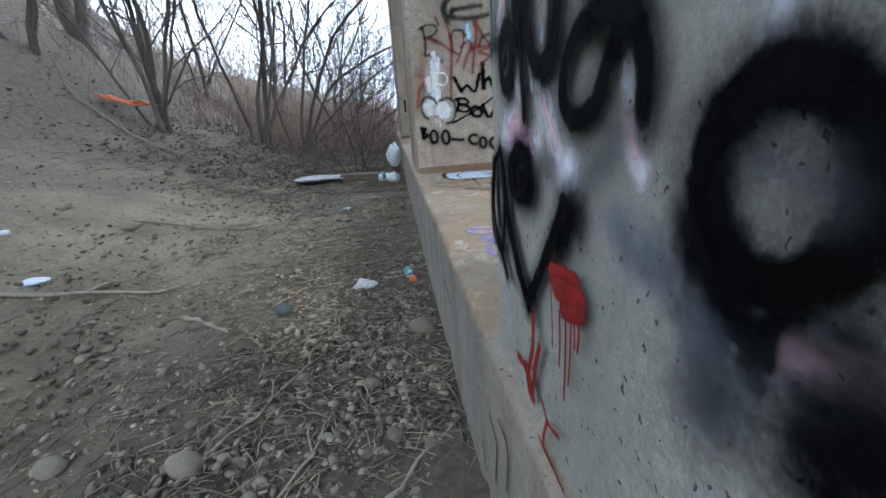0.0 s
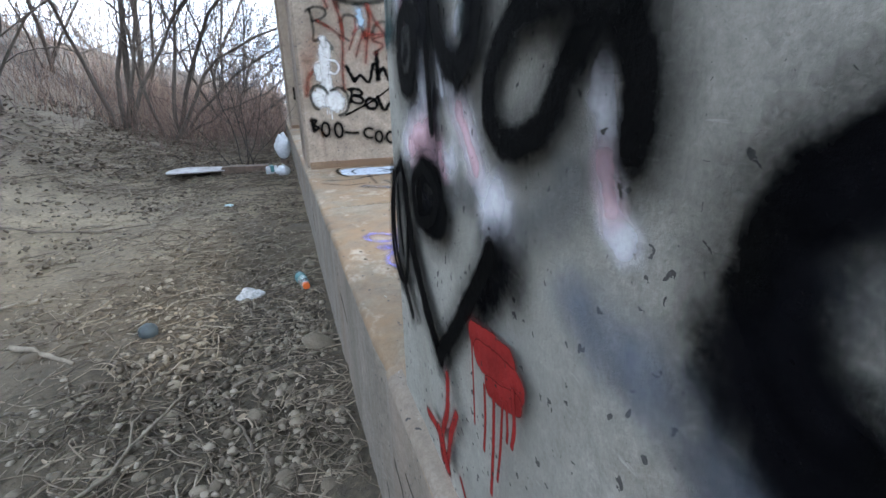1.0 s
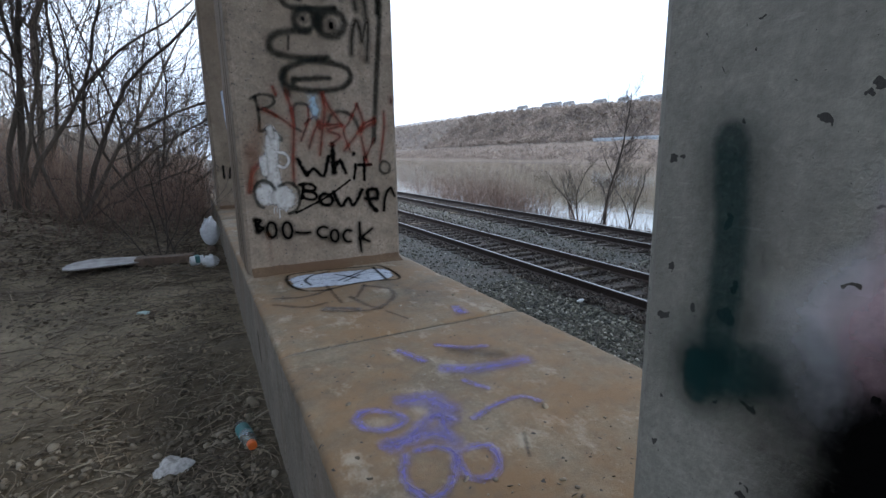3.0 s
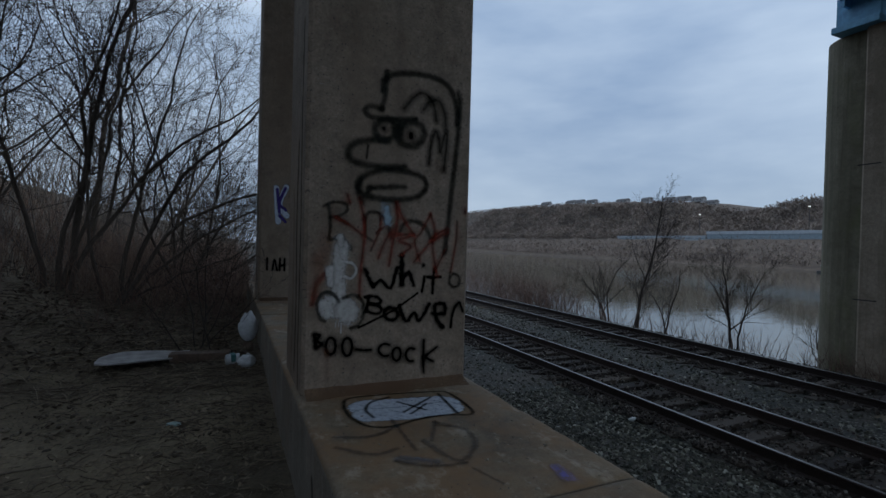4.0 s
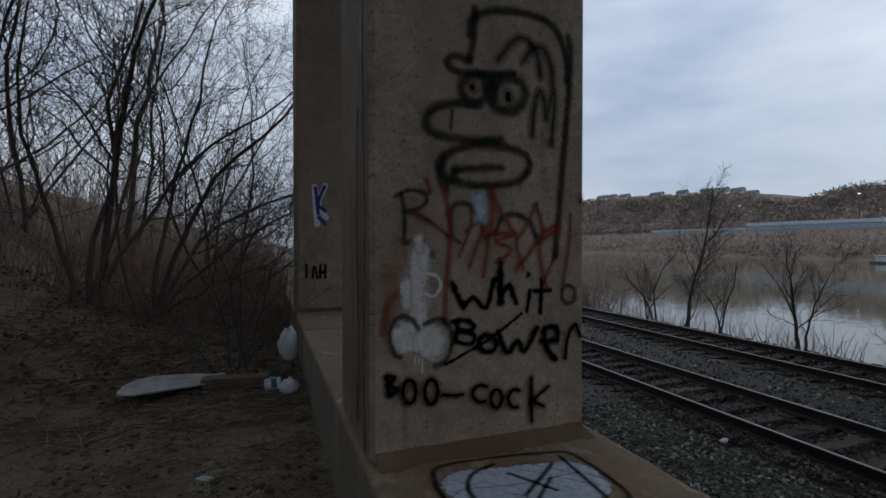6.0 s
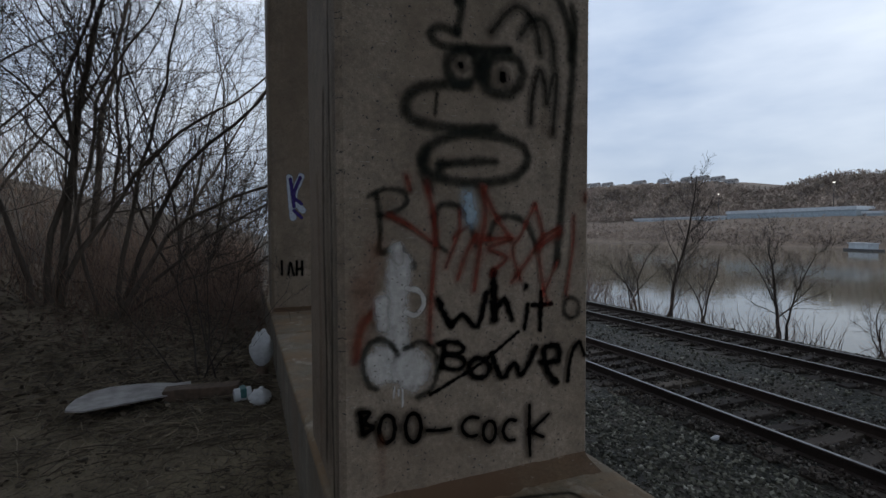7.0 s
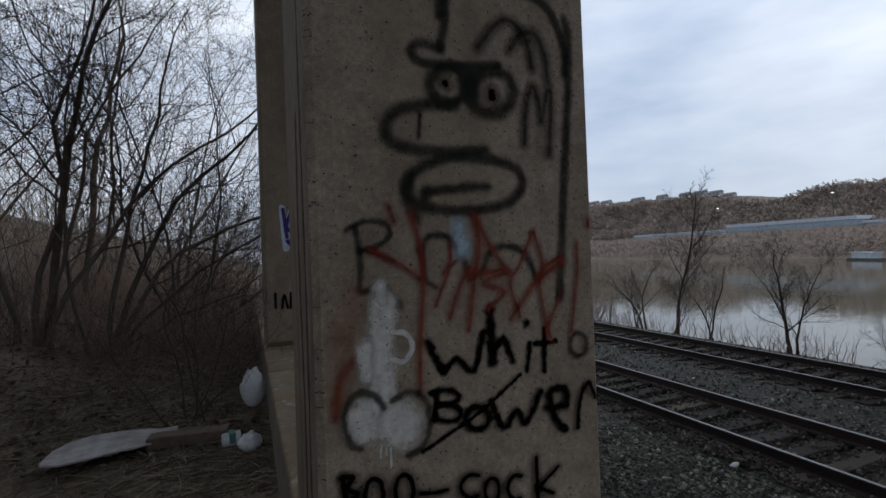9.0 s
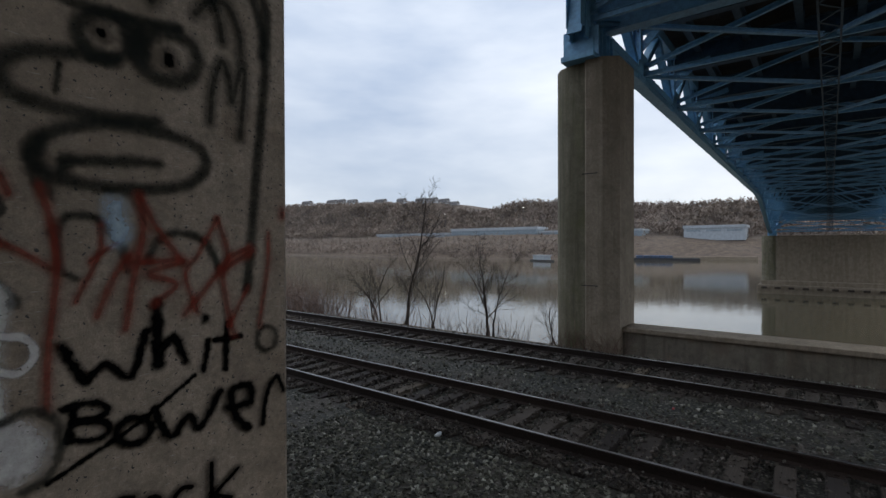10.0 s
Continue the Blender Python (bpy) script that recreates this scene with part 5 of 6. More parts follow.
for s in (1, -1):
    y = side(16, s)
    eb = boxed(15.1, 17.3, y - 0.55, y + 0.55, 7.42, 7.6, 0.02)
    box(eb, 15.4, 17.0, y - 0.45, y + 0.45, 7.59, 8.15, 0.03)
    for q in range(5):
        box(eb, 15.45 + q * 0.34, 15.49 + q * 0.34, y - 0.6, y + 0.6, 7.59, 8.5)
    bp("bearing", eb, label="ribbed blue bearing on the column")
    ep = i_beam(bmesh.new(), (15.5, y, 8.1), (15.5, y, TC + 0.4), 0.8, 0.6, 0.06)
    beam(ep, (14.9, y, 8.2), (15.3, y, 9.9), 0.5, 0.06)
    bp("end_post", ep, label="heavy blue end post")
for f in (-1, -0.33, 0.33, 1):
    a, b = [(x, mid(x) + f * (8.5 - mid(x)), TC - 0.2) for x in (-14, 15.2)]
    bp("approach_girder", i_beam(bmesh.new(), a, b, 0.4, 1.5, 0.05), SHADED_STEEL)


# ---- bare trees ----
def limb_line(start, way, length, n, rng, wander, lift):
    pts = [start.copy()]
    d = way.normalized()
    for k in range(n):
        d = (d + Vector(rng.normal(size=3)) * wander + Vector((0, 0, lift))).normalized()
        pts.append(pts[-1] + d * (length / n))
    return pts


def stem_line(start, ways, length, n, rng, wander):
    """A stem that turns through the given directions from foot to tip."""
    pts = [start.copy()]
    for k in range(n):
        f = k / (n - 1) * (len(ways) - 1)
        i = min(int(f), len(ways) - 2)
        d = Vector(ways[i]).normalized().lerp(Vector(ways[i + 1]).normalized(), f - i)
        d = (d.normalized() + Vector(rng.normal(size=3)) * wander).normalized()
        pts.append(pts[-1] + d * (length / n))
    return pts


def grow(bufs, start, way, length, radius, level, rng, spec):
    sides = (7, 5, 4, 3)[level]
    n = (12, 8, 5, 3)[level]
    if level == 0 and len(way) > 1:
        pts = stem_line(start, way, length, n, rng, spec["wander"] * 0.6)
    else:
        pts = limb_line(start, way[0] if level == 0 else way, length, n, rng, spec["wander"] * (0.75, 1.0, 1.15, 1.15)[level], spec["lift"] * (1, 0.9, 0.5, 0.2)[level])
    end = 0.22 if level < 3 else 0.5
    radii = [radius * (1 - (1 - end) * k / n) for k in range(n + 1)]
    if level == 0:
        radii[0] *= 1.35
    if level < 2:
        bufs[level].append([[], []])
        tube(bufs[level][-1], pts, radii, sides)
    else:
        tube(bufs[level], pts, radii, sides)
    if level == 3:
        return
    kids = spec["kids"][level]
    for k in range(kids):
        f = spec["bare"][level] + (1 - spec["bare"][level]) * (k + rng.random()) / kids
        f = min(f, 0.985)
        i = min(int(f * n), n - 1)
        p = pts[i].lerp(pts[i + 1], f * n - i)
        along = (pts[i + 1] - pts[i]).normalized()
        side = along.orthogonal().normalized()
        side = Matrix.Rotation(rng.random() * 6.28, 3, along) @ side
        out = (along * (0.75 + 0.5 * rng.random()) + side * (0.75 + 0.5 * rng.random()) + Vector((0, 0, 0.2))).normalized()
        size = length * spec["ratio"][level] * (1.15 - 0.6 * f) * (0.7 + 0.6 * rng.random())
        r = max(radii[i] * spec["slim"][level] * (1.05 - 0.3 * f), spec["thin"])
        grow(bufs, p, out, size, r, level + 1, rng, spec)


def bare_tree(at, stems, label, seed, kids=(9, 8, 6), ratio=(0.52, 0.5, 0.45), bare=(0.2, 0.12, 0.08), wander=0.18, lift=0.028, thin=0.0016, name="tree", group="", mats=None, category="tree", slim_by=0.62, slim=(0.5, 0.48, 0.5)):
    """stems: (direction, length, radius) of each stem from the base."""
    rng = np.random.default_rng(seed)
    spec = {"kids": kids, "ratio": ratio, "bare": bare, "wander": wander, "lift": lift, "thin": thin, "slim": slim}
    t = thing(name, label, category, at, group)
    bufs = [[], [], [[], []], [[], []]]
    for way, length, radius in stems:
        off = Vector((rng.normal() * 0.09, rng.normal() * 0.09, -0.12))
        grow(bufs, off, [Vector(w) for w in way] if isinstance(way[0], tuple) else [Vector(way)], length, radius * slim_by, 0, rng, spec)
    m = mats or (BARK, BARK, TWIG_BARK)
    for b in bufs[0]:
        shell("trunk", b[0], b[1], m[0], t)
    for b in bufs[1]:
        shell("limb", b[0], b[1], m[1], t)
    v2, f2 = bufs[2]
    v3, f3 = bufs[3]
    o = len(v2)
    tagged(shell("crown", v2 + v3, f2 + [tuple(i + o for i in q) for q in f3], m[2], t), kind="stuff")
    return t


def at_ground(x, y, sink=0.0):
    return (x, y, land_at(x, y) - sink)


bush = "bare multi-stemmed tree with grey-brown bark on the slope"
fine = {"kids": (12, 9, 6), "ratio": (0.4, 0.5, 0.48), "bare": (0.24, 0.1, 0.06), "wander": 0.19, "lift": 0.025, "thin": 0.0036, "slim_by": 0.85, "slim": (0.44, 0.46, 0.55)}
bare_tree(at_ground(-2.73, 11.0), [
    (((0.1, 0, 1), (0.12, 0, 1), (0.45, 0, 1), (0.45, -0.1, 1)), 7.2, 0.072),
    (((0.0, 0, 1), (0.1, 0, 1), (0.3, 0.1, 1)), 6.6, 0.055),
    (((0.3, 0, 1), (0.6, 0, 0.8), (0.9, 0, 0.6), (0.7, 0, 0.8)), 5.6, 0.05),
    (((-0.35, 0, 1), (-0.1, 0, 1), (0.2, 0.2, 1)), 5.6, 0.05),
    (((0.2, -0.3, 1), (0.3, -0.2, 1), (0.6, -0.1, 1)), 5.4, 0.042)], bush, 11, group="trees on the slope", **fine)
bare_tree(at_ground(-1.95, 10.9), [
    (((0.4, 0, 1), (0.4, 0, 1), (1, 0, 1), (0.8, 0, 1), (0.5, 0, 1)), 6.3, 0.055),
    (((0.3, 0, 1), (0.7, 0, 1), (1, 0, 0.5), (1, -0.1, 0.4)), 4.6, 0.05),
    (((0.6, -0.1, 0.8), (0.9, 0, 0.7), (1, 0, 0.6)), 4.3, 0.04),
    (((0.1, 0.1, 1), (0.3, 0.1, 1), (0.45, 0, 1)), 5.8, 0.05),
    (((0.8, -0.2, 0.5), (1, -0.1, 0.45), (1, 0, 0.55)), 3.5, 0.03),
    (((-0.3, 0, 1), (0, 0, 1), (0.2, 0, 1)), 4.8, 0.04)], "bare tree of many leaning stems above a leafy floor", 12, group="trees on the slope", **fine)
bare_tree(at_ground(-4.33, 9.95), [
    (((-0.25, 0, 1), (-0.35, 0, 1), (-0.15, 0, 1)), 6.2, 0.05), (((-0.1, 0, 1), (-0.05, 0.1, 1), (0.0, 0, 1)), 6.8, 0.055),
    (((0.05, 0, 1), (0.0, -0.1, 1), (0.12, 0, 1)), 7.0, 0.06), (((0.2, 0, 1), (0.15, 0, 1), (0.3, 0, 1)), 6.4, 0.045),
    (((0.35, -0.1, 1), (0.3, 0, 1), (0.5, 0, 1)), 5.4, 0.035), (((-0.45, -0.1, 1), (-0.6, 0, 1), (-0.4, 0, 1)), 4.4, 0.03),
    (((0.5, 0, 0.9), (0.7, 0.1, 0.8), (0.6, 0, 1)), 4.2, 0.028), (((0.1, -0.3, 1), (0.2, -0.3, 1), (0.1, -0.1, 1)), 4.6, 0.03),
    (((-0.15, 0.3, 1), (-0.2, 0.2, 1), (-0.1, 0, 1)), 5.2, 0.035)], "bare clump of thick and thin trunks on the slope", 13, kids=(9, 8, 5), wander=0.17, lift=0.03, thin=0.003, slim_by=1.0, slim=(0.44, 0.46, 0.55), group="trees on the slope")
bare_tree(at_ground(-6.9, 13.05), [(((-0.1, 0, 1), (-0.1, 0, 1), (0.1, 0, 1)), 8.4, 0.16), (((0.25, 0, 1), (0.3, 0.05, 1), (0.3, 0, 1)), 7.6, 0.14)], "bare twin-trunked tree high on the slope", 14, slim_by=1.0, slim=(0.4, 0.46, 0.55), group="trees on the slope")
bare_tree(at_ground(-6.37, 10.06), [(((-0.3, 0, 1), (-0.4, 0, 1), (-0.2, 0, 1)), 5.6, 0.075), (((0.05, 0, 1), (0.1, 0, 1), (0.3, 0, 1)), 6.0, 0.065), (((0.35, -0.1, 1), (0.4, 0, 1), (0.5, 0, 0.8)), 4.6, 0.045), (((-0.6, 0, 0.8), (-0.7, 0, 0.9), (-0.5, 0, 1)), 4.0, 0.045)], "bare forked tree on the open slope", 22, kids=(9, 8, 5), slim_by=1.0, slim=(0.44, 0.46, 0.55), thin=0.003, group="trees on the slope")
bare_tree((-3.2, 15.5, land_at(-3.2, 15.5)), [((0.05, 0, 1), 9.0, 0.13), ((0.3, 0.1, 1), 7.0, 0.08)], "slim bare tree in the thicket", 15, kids=(11, 7, 6), group="trees on the slope")
bare_tree(at_ground(-1.05, 12.3), [((0.5, -0.1, 1), 5.6, 0.05), ((0.8, -0.15, 0.75), 4.8, 0.045), ((0.2, 0.1, 1), 5.8, 0.05), ((0.9, 0.0, 0.55), 3.8, 0.04), ((-0.35, -0.2, 1), 5.0, 0.05), ((0.5, -0.4, 0.7), 3.6, 0.035)], "bare leaning thicket tree behind the plinth", 16, kids=(10, 9, 6), wander=0.16, lift=0.03, thin=0.0024, group="trees on the slope")
rng = np.random.default_rng(33)
back_a = bare_tree(at_ground(-5.2, 15.2), [((0.1, 0, 1), 7.6, 0.12), ((0.35, 0.1, 1), 6.6, 0.08), ((-0.4, 0.1, 0.9), 5.6, 0.07), ((0.6, -0.2, 0.8), 5.0, 0.05)], "slim bare tree standing in the thicket", 17, kids=(7, 6, 4), slim_by=0.45, thin=0.0026, group="trees on the slope")
back_b = bare_tree(at_ground(-1.7, 17.4), [((-0.1, 0, 1), 8.0, 0.12), ((0.3, -0.1, 1), 7.0, 0.09), ((0.65, 0.1, 0.8), 5.4, 0.06)], "bare two-stemmed tree in the thicket", 18, kids=(8, 6, 4), slim_by=0.45, thin=0.0026, group="trees on the slope")
sources = (back_a, back_b)
spots = [(-8.2, 13.6), (-7.8, 18), (0.6, 27), (-11, 15), (-9.5, 23), (-5, 27), (0.2, 33), (-14, 24), (-8, 36), (-18, 34), (-13, 12.2), (-2.5, 40)]
for k, (x, y) in enumerate(spots):
    s = float(rng.uniform(0.5, 0.8))
    src = sources[k % 2]
    copy_thing(src, pose(x, y, land_at(x, y) - 0.1, 0, 0, float(rng.uniform(0, 360))) @ Matrix.Scale(s, 4))

# overhanging tree whose boughs reach in from the slope
bare_tree(at_ground(-6.3, 7.1), [
    (((0.1, 0.1, 1), (0.25, 0.1, 1), (0.6, 0.1, 0.8), (0.9, 0.1, 0.45)), 8.0, 0.085),
    (((0.3, 0, 1), (0.6, 0.1, 1), (0.9, 0.2, 0.5), (1, 0.2, 0.25)), 7.2, 0.07),
    (((-0.2, 0.1, 1), (0.0, 0.2, 1), (0.3, 0.2, 1)), 7.0, 0.08)], "bare tree reaching out over the dirt slope", 21, kids=(11, 8, 6), ratio=(0.4, 0.5, 0.48), bare=(0.35, 0.1, 0.05), wander=0.18, lift=0.01, thin=0.003, slim_by=0.8, slim=(0.46, 0.5, 0.6), group="trees on the slope")

# riverside trees
bare_tree((22.0, 22.1, land_at(22, 22.1)), [((0.0, 0, 1), 8.1, 0.16), ((0.1, 0.1, 1), 5.6, 0.08)], "tall bare tree on the river bank", 31, slim_by=0.62, wander=0.1, kids=(14, 9, 6), ratio=(0.33, 0.5, 0.45), bare=(0.3, 0.15, 0.1), lift=0.07, thin=0.006, group="riverside trees", mats=(DARK_BARK, DARK_BARK, DARK_BARK))
bare_tree((20.3, 15.2, land_at(20.3, 15.2)), [(((0.05, -0.05, 1), (-0.1, 0.1, 1), (-0.05, 0.05, 1)), 4.4, 0.15), (((0.05, -0.05, 1), (0.2, -0.2, 1), (0.5, -0.4, 0.9)), 4.2, 0.1), (((0, 0, 1), (-0.2, 0.25, 1), (-0.5, 0.5, 0.8)), 4.0, 0.09)], "low spreading bare tree on the river bank", 32, kids=(10, 9, 7), slim_by=0.52, wander=0.12, lift=0.05, ratio=(0.44, 0.48, 0.45), thin=0.0045, group="riverside trees", mats=(DARK_BARK, DARK_BARK, DARK_BARK))
slim = bare_tree((21.5, 19.6, land_at(21.5, 19.6)), [((-0.25, 0.25, 1), 4.0, 0.09), ((0.3, -0.3, 0.7), 4.2, 0.1), ((0.1, 0.1, 1), 3.2, 0.06)], "leaning bare sapling on the river bank", 33, slim_by=0.55, wander=0.15, kids=(7, 6, 4), thin=0.005, group="riverside trees", mats=(DARK_BARK, DARK_BARK, DARK_BARK))
for x, y, s, a in ((21.5, 24.2, 1.1, 80), (22.4, 25.6, 0.9, 200), (20.8, 21.0, 0.8, 300), (21.6, 12.4, 0.6, 120)):
    copy_thing(slim, pose(x, y, land_at(x, y), 0, 0, a) @ Matrix.Scale(s, 4))


# ---- brush ----
def stems(name, count, spot, height, mat, label, category, seed, spread=0.25, thick=0.004, parent=None):
    rng = np.random.default_rng(seed)
    buf = [[], []]
    for _ in range(count):
        x, y = spot(rng)
        h = height * (0.5 + 0.8 * rng.random())
        p = Vector((x, y, land_at(x, y) - 0.03))
        d = Vector((rng.normal() * spread, rng.normal() * spread, 1))
        pts = limb_line(p, d, h, 4, rng, 0.16, -0.03)
        r = thick * (0.7 + 0.7 * rng.random())
        tube(buf, pts, [r, r * 0.9, r * 0.75, r * 0.55, r * 0.3], 3)
        if rng.random() < 0.6:
            q = pts[2]
            tube(buf, limb_line(q, d + Vector(rng.normal(size=3)) * 0.8, h * 0.45, 3, rng, 0.2, 0), [r * 0.6, r * 0.5, r * 0.35, r * 0.2], 3)
    ob = shell(name, buf[0], buf[1], mat, parent)
    return tagged(ob, label, category, kind="stuff")


stems("dry_brush", 3600, lambda r: (0.15 - abs(r.normal()) * 2.6, 10.6 + abs(r.normal()) * 7), 0.95, BRUSH, "tangle of dry reddish-brown brush and weeds", "brush", 41)
stems("dry_brush", 2000, lambda r: (-1.5 - r.random() * 10, 11.2 + r.random() * 16), 0.85, BRUSH, "thin dry undergrowth between the trees", "brush", 42)
stems("thicket", 560, lambda r: (-0.4 - abs(r.normal()) * 6.5, 12 + r.random() * 18), 2.6, PALE_STEM, "thicket of thin bare saplings on the slope", "thicket", 47, 0.28, 0.009)
stems("dark_brush", 160, lambda r: (-2.9 - r.random() * 4.2, 10.9 + r.random() * 5.5), 0.95, TWIG_BARK, "low tangle of bare brush between the trees", "brush", 49, 0.5, 0.005)
stems("tall_saplings", 520, lambda r: (0.2 - r.random() ** 1.3 * 11, 17 + r.random() * 18), 5.2, PALE_STEM, "screen of tall thin bare saplings up the slope", "thicket", 50, 0.3, 0.012)
stems("red_brush", 260, lambda r: (0.1 - abs(r.normal()) * 1.5, 8.6 + abs(r.normal()) * 1.8), 1.2, RED_BRUSH, "fine reddish bare brush beside the plinth", "brush", 48, 0.34, 0.0032)
stems("riverside_brush", 1300, lambda r: (19.5 + r.normal() * 1.6, 26 + abs(r.normal()) * 10), 2.2, RIVER_BRUSH, "reddish bare shrubs along the river bank", "brush", 43, 0.3, 0.012)
stems("riverside_brush", 260, lambda r: (20.5 + r.normal() * 1.0, 13 + r.random() * 13), 1.2, RIVER_BRUSH, "sparse bare shoots along the river bank", "brush", 44, 0.35, 0.009)
stems("track_weeds", 160, lambda r: (15.0 + r.random() * 0.5, 7.0 + r.random() * 2.6), 0.9, RED_BRUSH, "bare weeds at the foot of the column", "weeds", 45, 0.35, 0.006)
bare_tree(at_ground(-0.45, 7.55), [((0.25, -0.1, 1), 1.5, 0.012), ((-0.2, 0.1, 1), 1.7, 0.013), ((0.6, 0.0, 0.7), 1.5, 0.01), ((-0.5, -0.1, 0.8), 1.3, 0.01), ((0.1, 0.2, 1), 1.8, 0.012), ((0.4, -0.3, 0.8), 1.3, 0.01)], "thin bare shrub beside the plinth", 46, slim_by=0.8, kids=(6, 4, 3), wander=0.16, thin=0.0022, name="shrub", category="shrub", mats=(DARK_BARK, DARK_BARK, DARK_BARK))


# ---- litter and loose things on the dirt ----
def plain(name, colour, rough=0.5, metal=0.0, amount=0.25, grain=25, bump=0.001):
    return varied(name, [(0.0, colour), (1.0, colour)], rough, grain, bump, metal, amount=amount)


WHITE_PLASTIC = plain("white_plastic", (0.62, 0.64, 0.66), 0.45, amount=0.2)
GREY_BOARD = plain("weathered_white_board", (0.4, 0.38, 0.37), 0.7, amount=0.45, grain=9)
BROWN_WOOD = plain("wet_brown_wood", (0.12, 0.08, 0.055), 0.8, amount=0.5, grain=18)
ORANGE = plain("orange_plastic", (0.75, 0.16, 0.03), 0.45)
TEAL = plain("teal_label", (0.06, 0.2, 0.2), 0.5)
RED_PLASTIC = plain("red_plastic", (0.4, 0.03, 0.04), 0.5)
FOAM = plain("dirty_white_foam", (0.55, 0.54, 0.52), 0.95, amount=0.4, grain=60, bump=0.004)
SLATE = plain("dark_slate_stone", (0.045, 0.06, 0.065), 0.7, amount=0.4)
BLACK_GAP = plain("dark_gap", (0.02, 0.02, 0.02), 0.9)
gm, gnt, gb = tree_of("clear_bottle")
gb.inputs["Base Color"].default_value = (0.78, 0.88, 0.9, 1)
gb.inputs["Roughness"].default_value = 0.08
gb.inputs["Transmission Weight"].default_value = 0.85
gb.inputs["IOR"].default_value = 1.4


def lathe(bm, profile, segs=20):
    """Turns (radius, z) pairs about the z axis."""
    rows = []
    for r, z in profile:
        rows.append([bm.verts.new((r * math.cos(2 * math.pi * k / segs), r * math.sin(2 * math.pi * k / segs), z)) for k in range(segs)])
    for a, b in zip(rows[:-1], rows[1:]):
        for k in range(segs):
            bm.faces.new((a[k], a[(k + 1) % segs], b[(k + 1) % segs], b[k])).smooth = True
    bm.faces.new(rows[0][::-1])
    bm.faces.new(rows[-1])
    return bm


def lump(size, seed, rough=0.35, sub=3):
    bm = bmesh.new()
    bmesh.ops.create_icosphere(bm, subdivisions=sub, radius=0.5)
    for v in bm.verts:
        n = noise.noise(v.co * 1.6 + Vector((seed, 0, 0))) + 0.45 * noise.noise(v.co * 4 + Vector((0, seed, 0)))
        v.co = Vector((v.co.x * size[0], v.co.y * size[1], v.co.z * size[2])) * (1 + rough * n)
    for f in bm.faces:
        f.smooth = True
    return bm


# long white board with a broken end, lying beside the plinth
board = thing("broken_board", "long weathered white board with a rounded end on the dirt", "board", (-1.42, 6.98, land_at(-1.4, 7.0) + 0.02), turn=15)
outline = [(0.0, -0.12), (0.01, -0.05), (0.06, 0.06), (0.16, 0.15), (0.30, 0.2), (0.5, 0.205), (0.68, 0.17), (0.80, 0.12), (0.92, 0.115), (0.90, 0.07), (0.9, 0.03), (0.98, 0.005), (1.12, -0.03), (0.9, -0.06), (0.5, -0.12), (0.12, -0.175)]
bb = bmesh.new()
top = [bb.verts.new((x, y * 1.7, 0.062 + 0.05 * max(0, 0.5 - x) - 0.06 * (y - 0.1) * max(0, 1 - x) + 0.012 * math.sin(x * 5))) for x, y in outline]
low = [bb.verts.new((v.co.x, v.co.y, v.co.z - 0.014)) for v in top]
bb.faces.new(top)
bb.faces.new(low[::-1])
for k in range(len(top)):
    bb.faces.new((top[k - 1], low[k - 1], low[k], top[k]))
bmesh.ops.recalc_face_normals(bb, faces=bb.faces[:])
bmesh.ops.triangulate(bb, faces=[f for f in bb.faces if len(f.verts) > 4])
part("panel", bb, GREY_BOARD, board, "scuffed white panel")
part("torn_end", boxed(0.86, 0.97, 0.0, 0.12, 0.02, 0.036, 0.006), BLACK_GAP, board, "dark torn end")

plank = thing("wooden_plank", "dark brown broken plank lying on leaves", "plank", (-0.46, 7.05, land_at(-0.45, 7.05) + 0.05), turn=-6)
pb = boxed(-0.3, 0.3, -0.07, 0.08, -0.04, 0.065, 0.012)
bmesh.ops.subdivide_edges(pb, edges=[e for e in pb.edges if e.calc_length() > 0.3], cuts=6)
for v in pb.verts:
    v.co.z += 0.008 * noise.noise(v.co * 7)
    v.co.y += 0.01 * noise.noise(v.co * 5 + Vector((3, 0, 0)))
part("timber", pb, BROWN_WOOD, plank)

jar = thing("plastic_tub", "small white plastic tub lying on its side", "tub", (-0.14, 6.86, land_at(-0.1, 6.85) + 0.062), turn=8)
jb = lathe(bmesh.new(), [(0.045, -0.07), (0.055, -0.06), (0.057, 0.05), (0.06, 0.055), (0.06, 0.07), (0.02, 0.071)])
jb.transform(pose(0, 0, 0, 0, 90, 0))
part("body", jb, WHITE_PLASTIC, jar)
part("label_band", boxed(-0.02, 0.03, -0.06, 0.06, -0.02, 0.062, 0.01), TEAL, jar, "dark green label")


def bag(at, size, seed, label, turn=0):
    """A knotted, crumpled carrier bag."""
    t = thing("plastic_bag", label, "bag", at, turn=turn)
    bm = bmesh.new()
    bmesh.ops.create_icosphere(bm, subdivisions=4, radius=0.5)
    for v in bm.verts:
        c = v.co.copy()
        n = noise.noise(c * 3 + Vector((seed, 0, 0))) * 0.16 + abs(noise.noise(c * 7 + Vector((0, seed, 0)))) * 0.14
        pinch = 1 - 0.18 * float(smooth01(0.2, 0.5, c.z))
        v.co = Vector((c.x * size[0] * pinch, c.y * size[1] * pinch, (c.z + 0.5) * size[2])) * (1 + n)
    for f in bm.faces:
        f.smooth = True
    part("bag_body", bm, WHITE_PLASTIC, t)
    k = lump((size[0] * 0.3, size[1] * 0.25, size[2] * 0.22), seed, 0.6, 3)
    k.transform(Matrix.Translation((size[0] * 0.05, 0, size[2] * 0.98)))
    part("knot", k, WHITE_PLASTIC, t, "twisted knot of plastic")
    return t


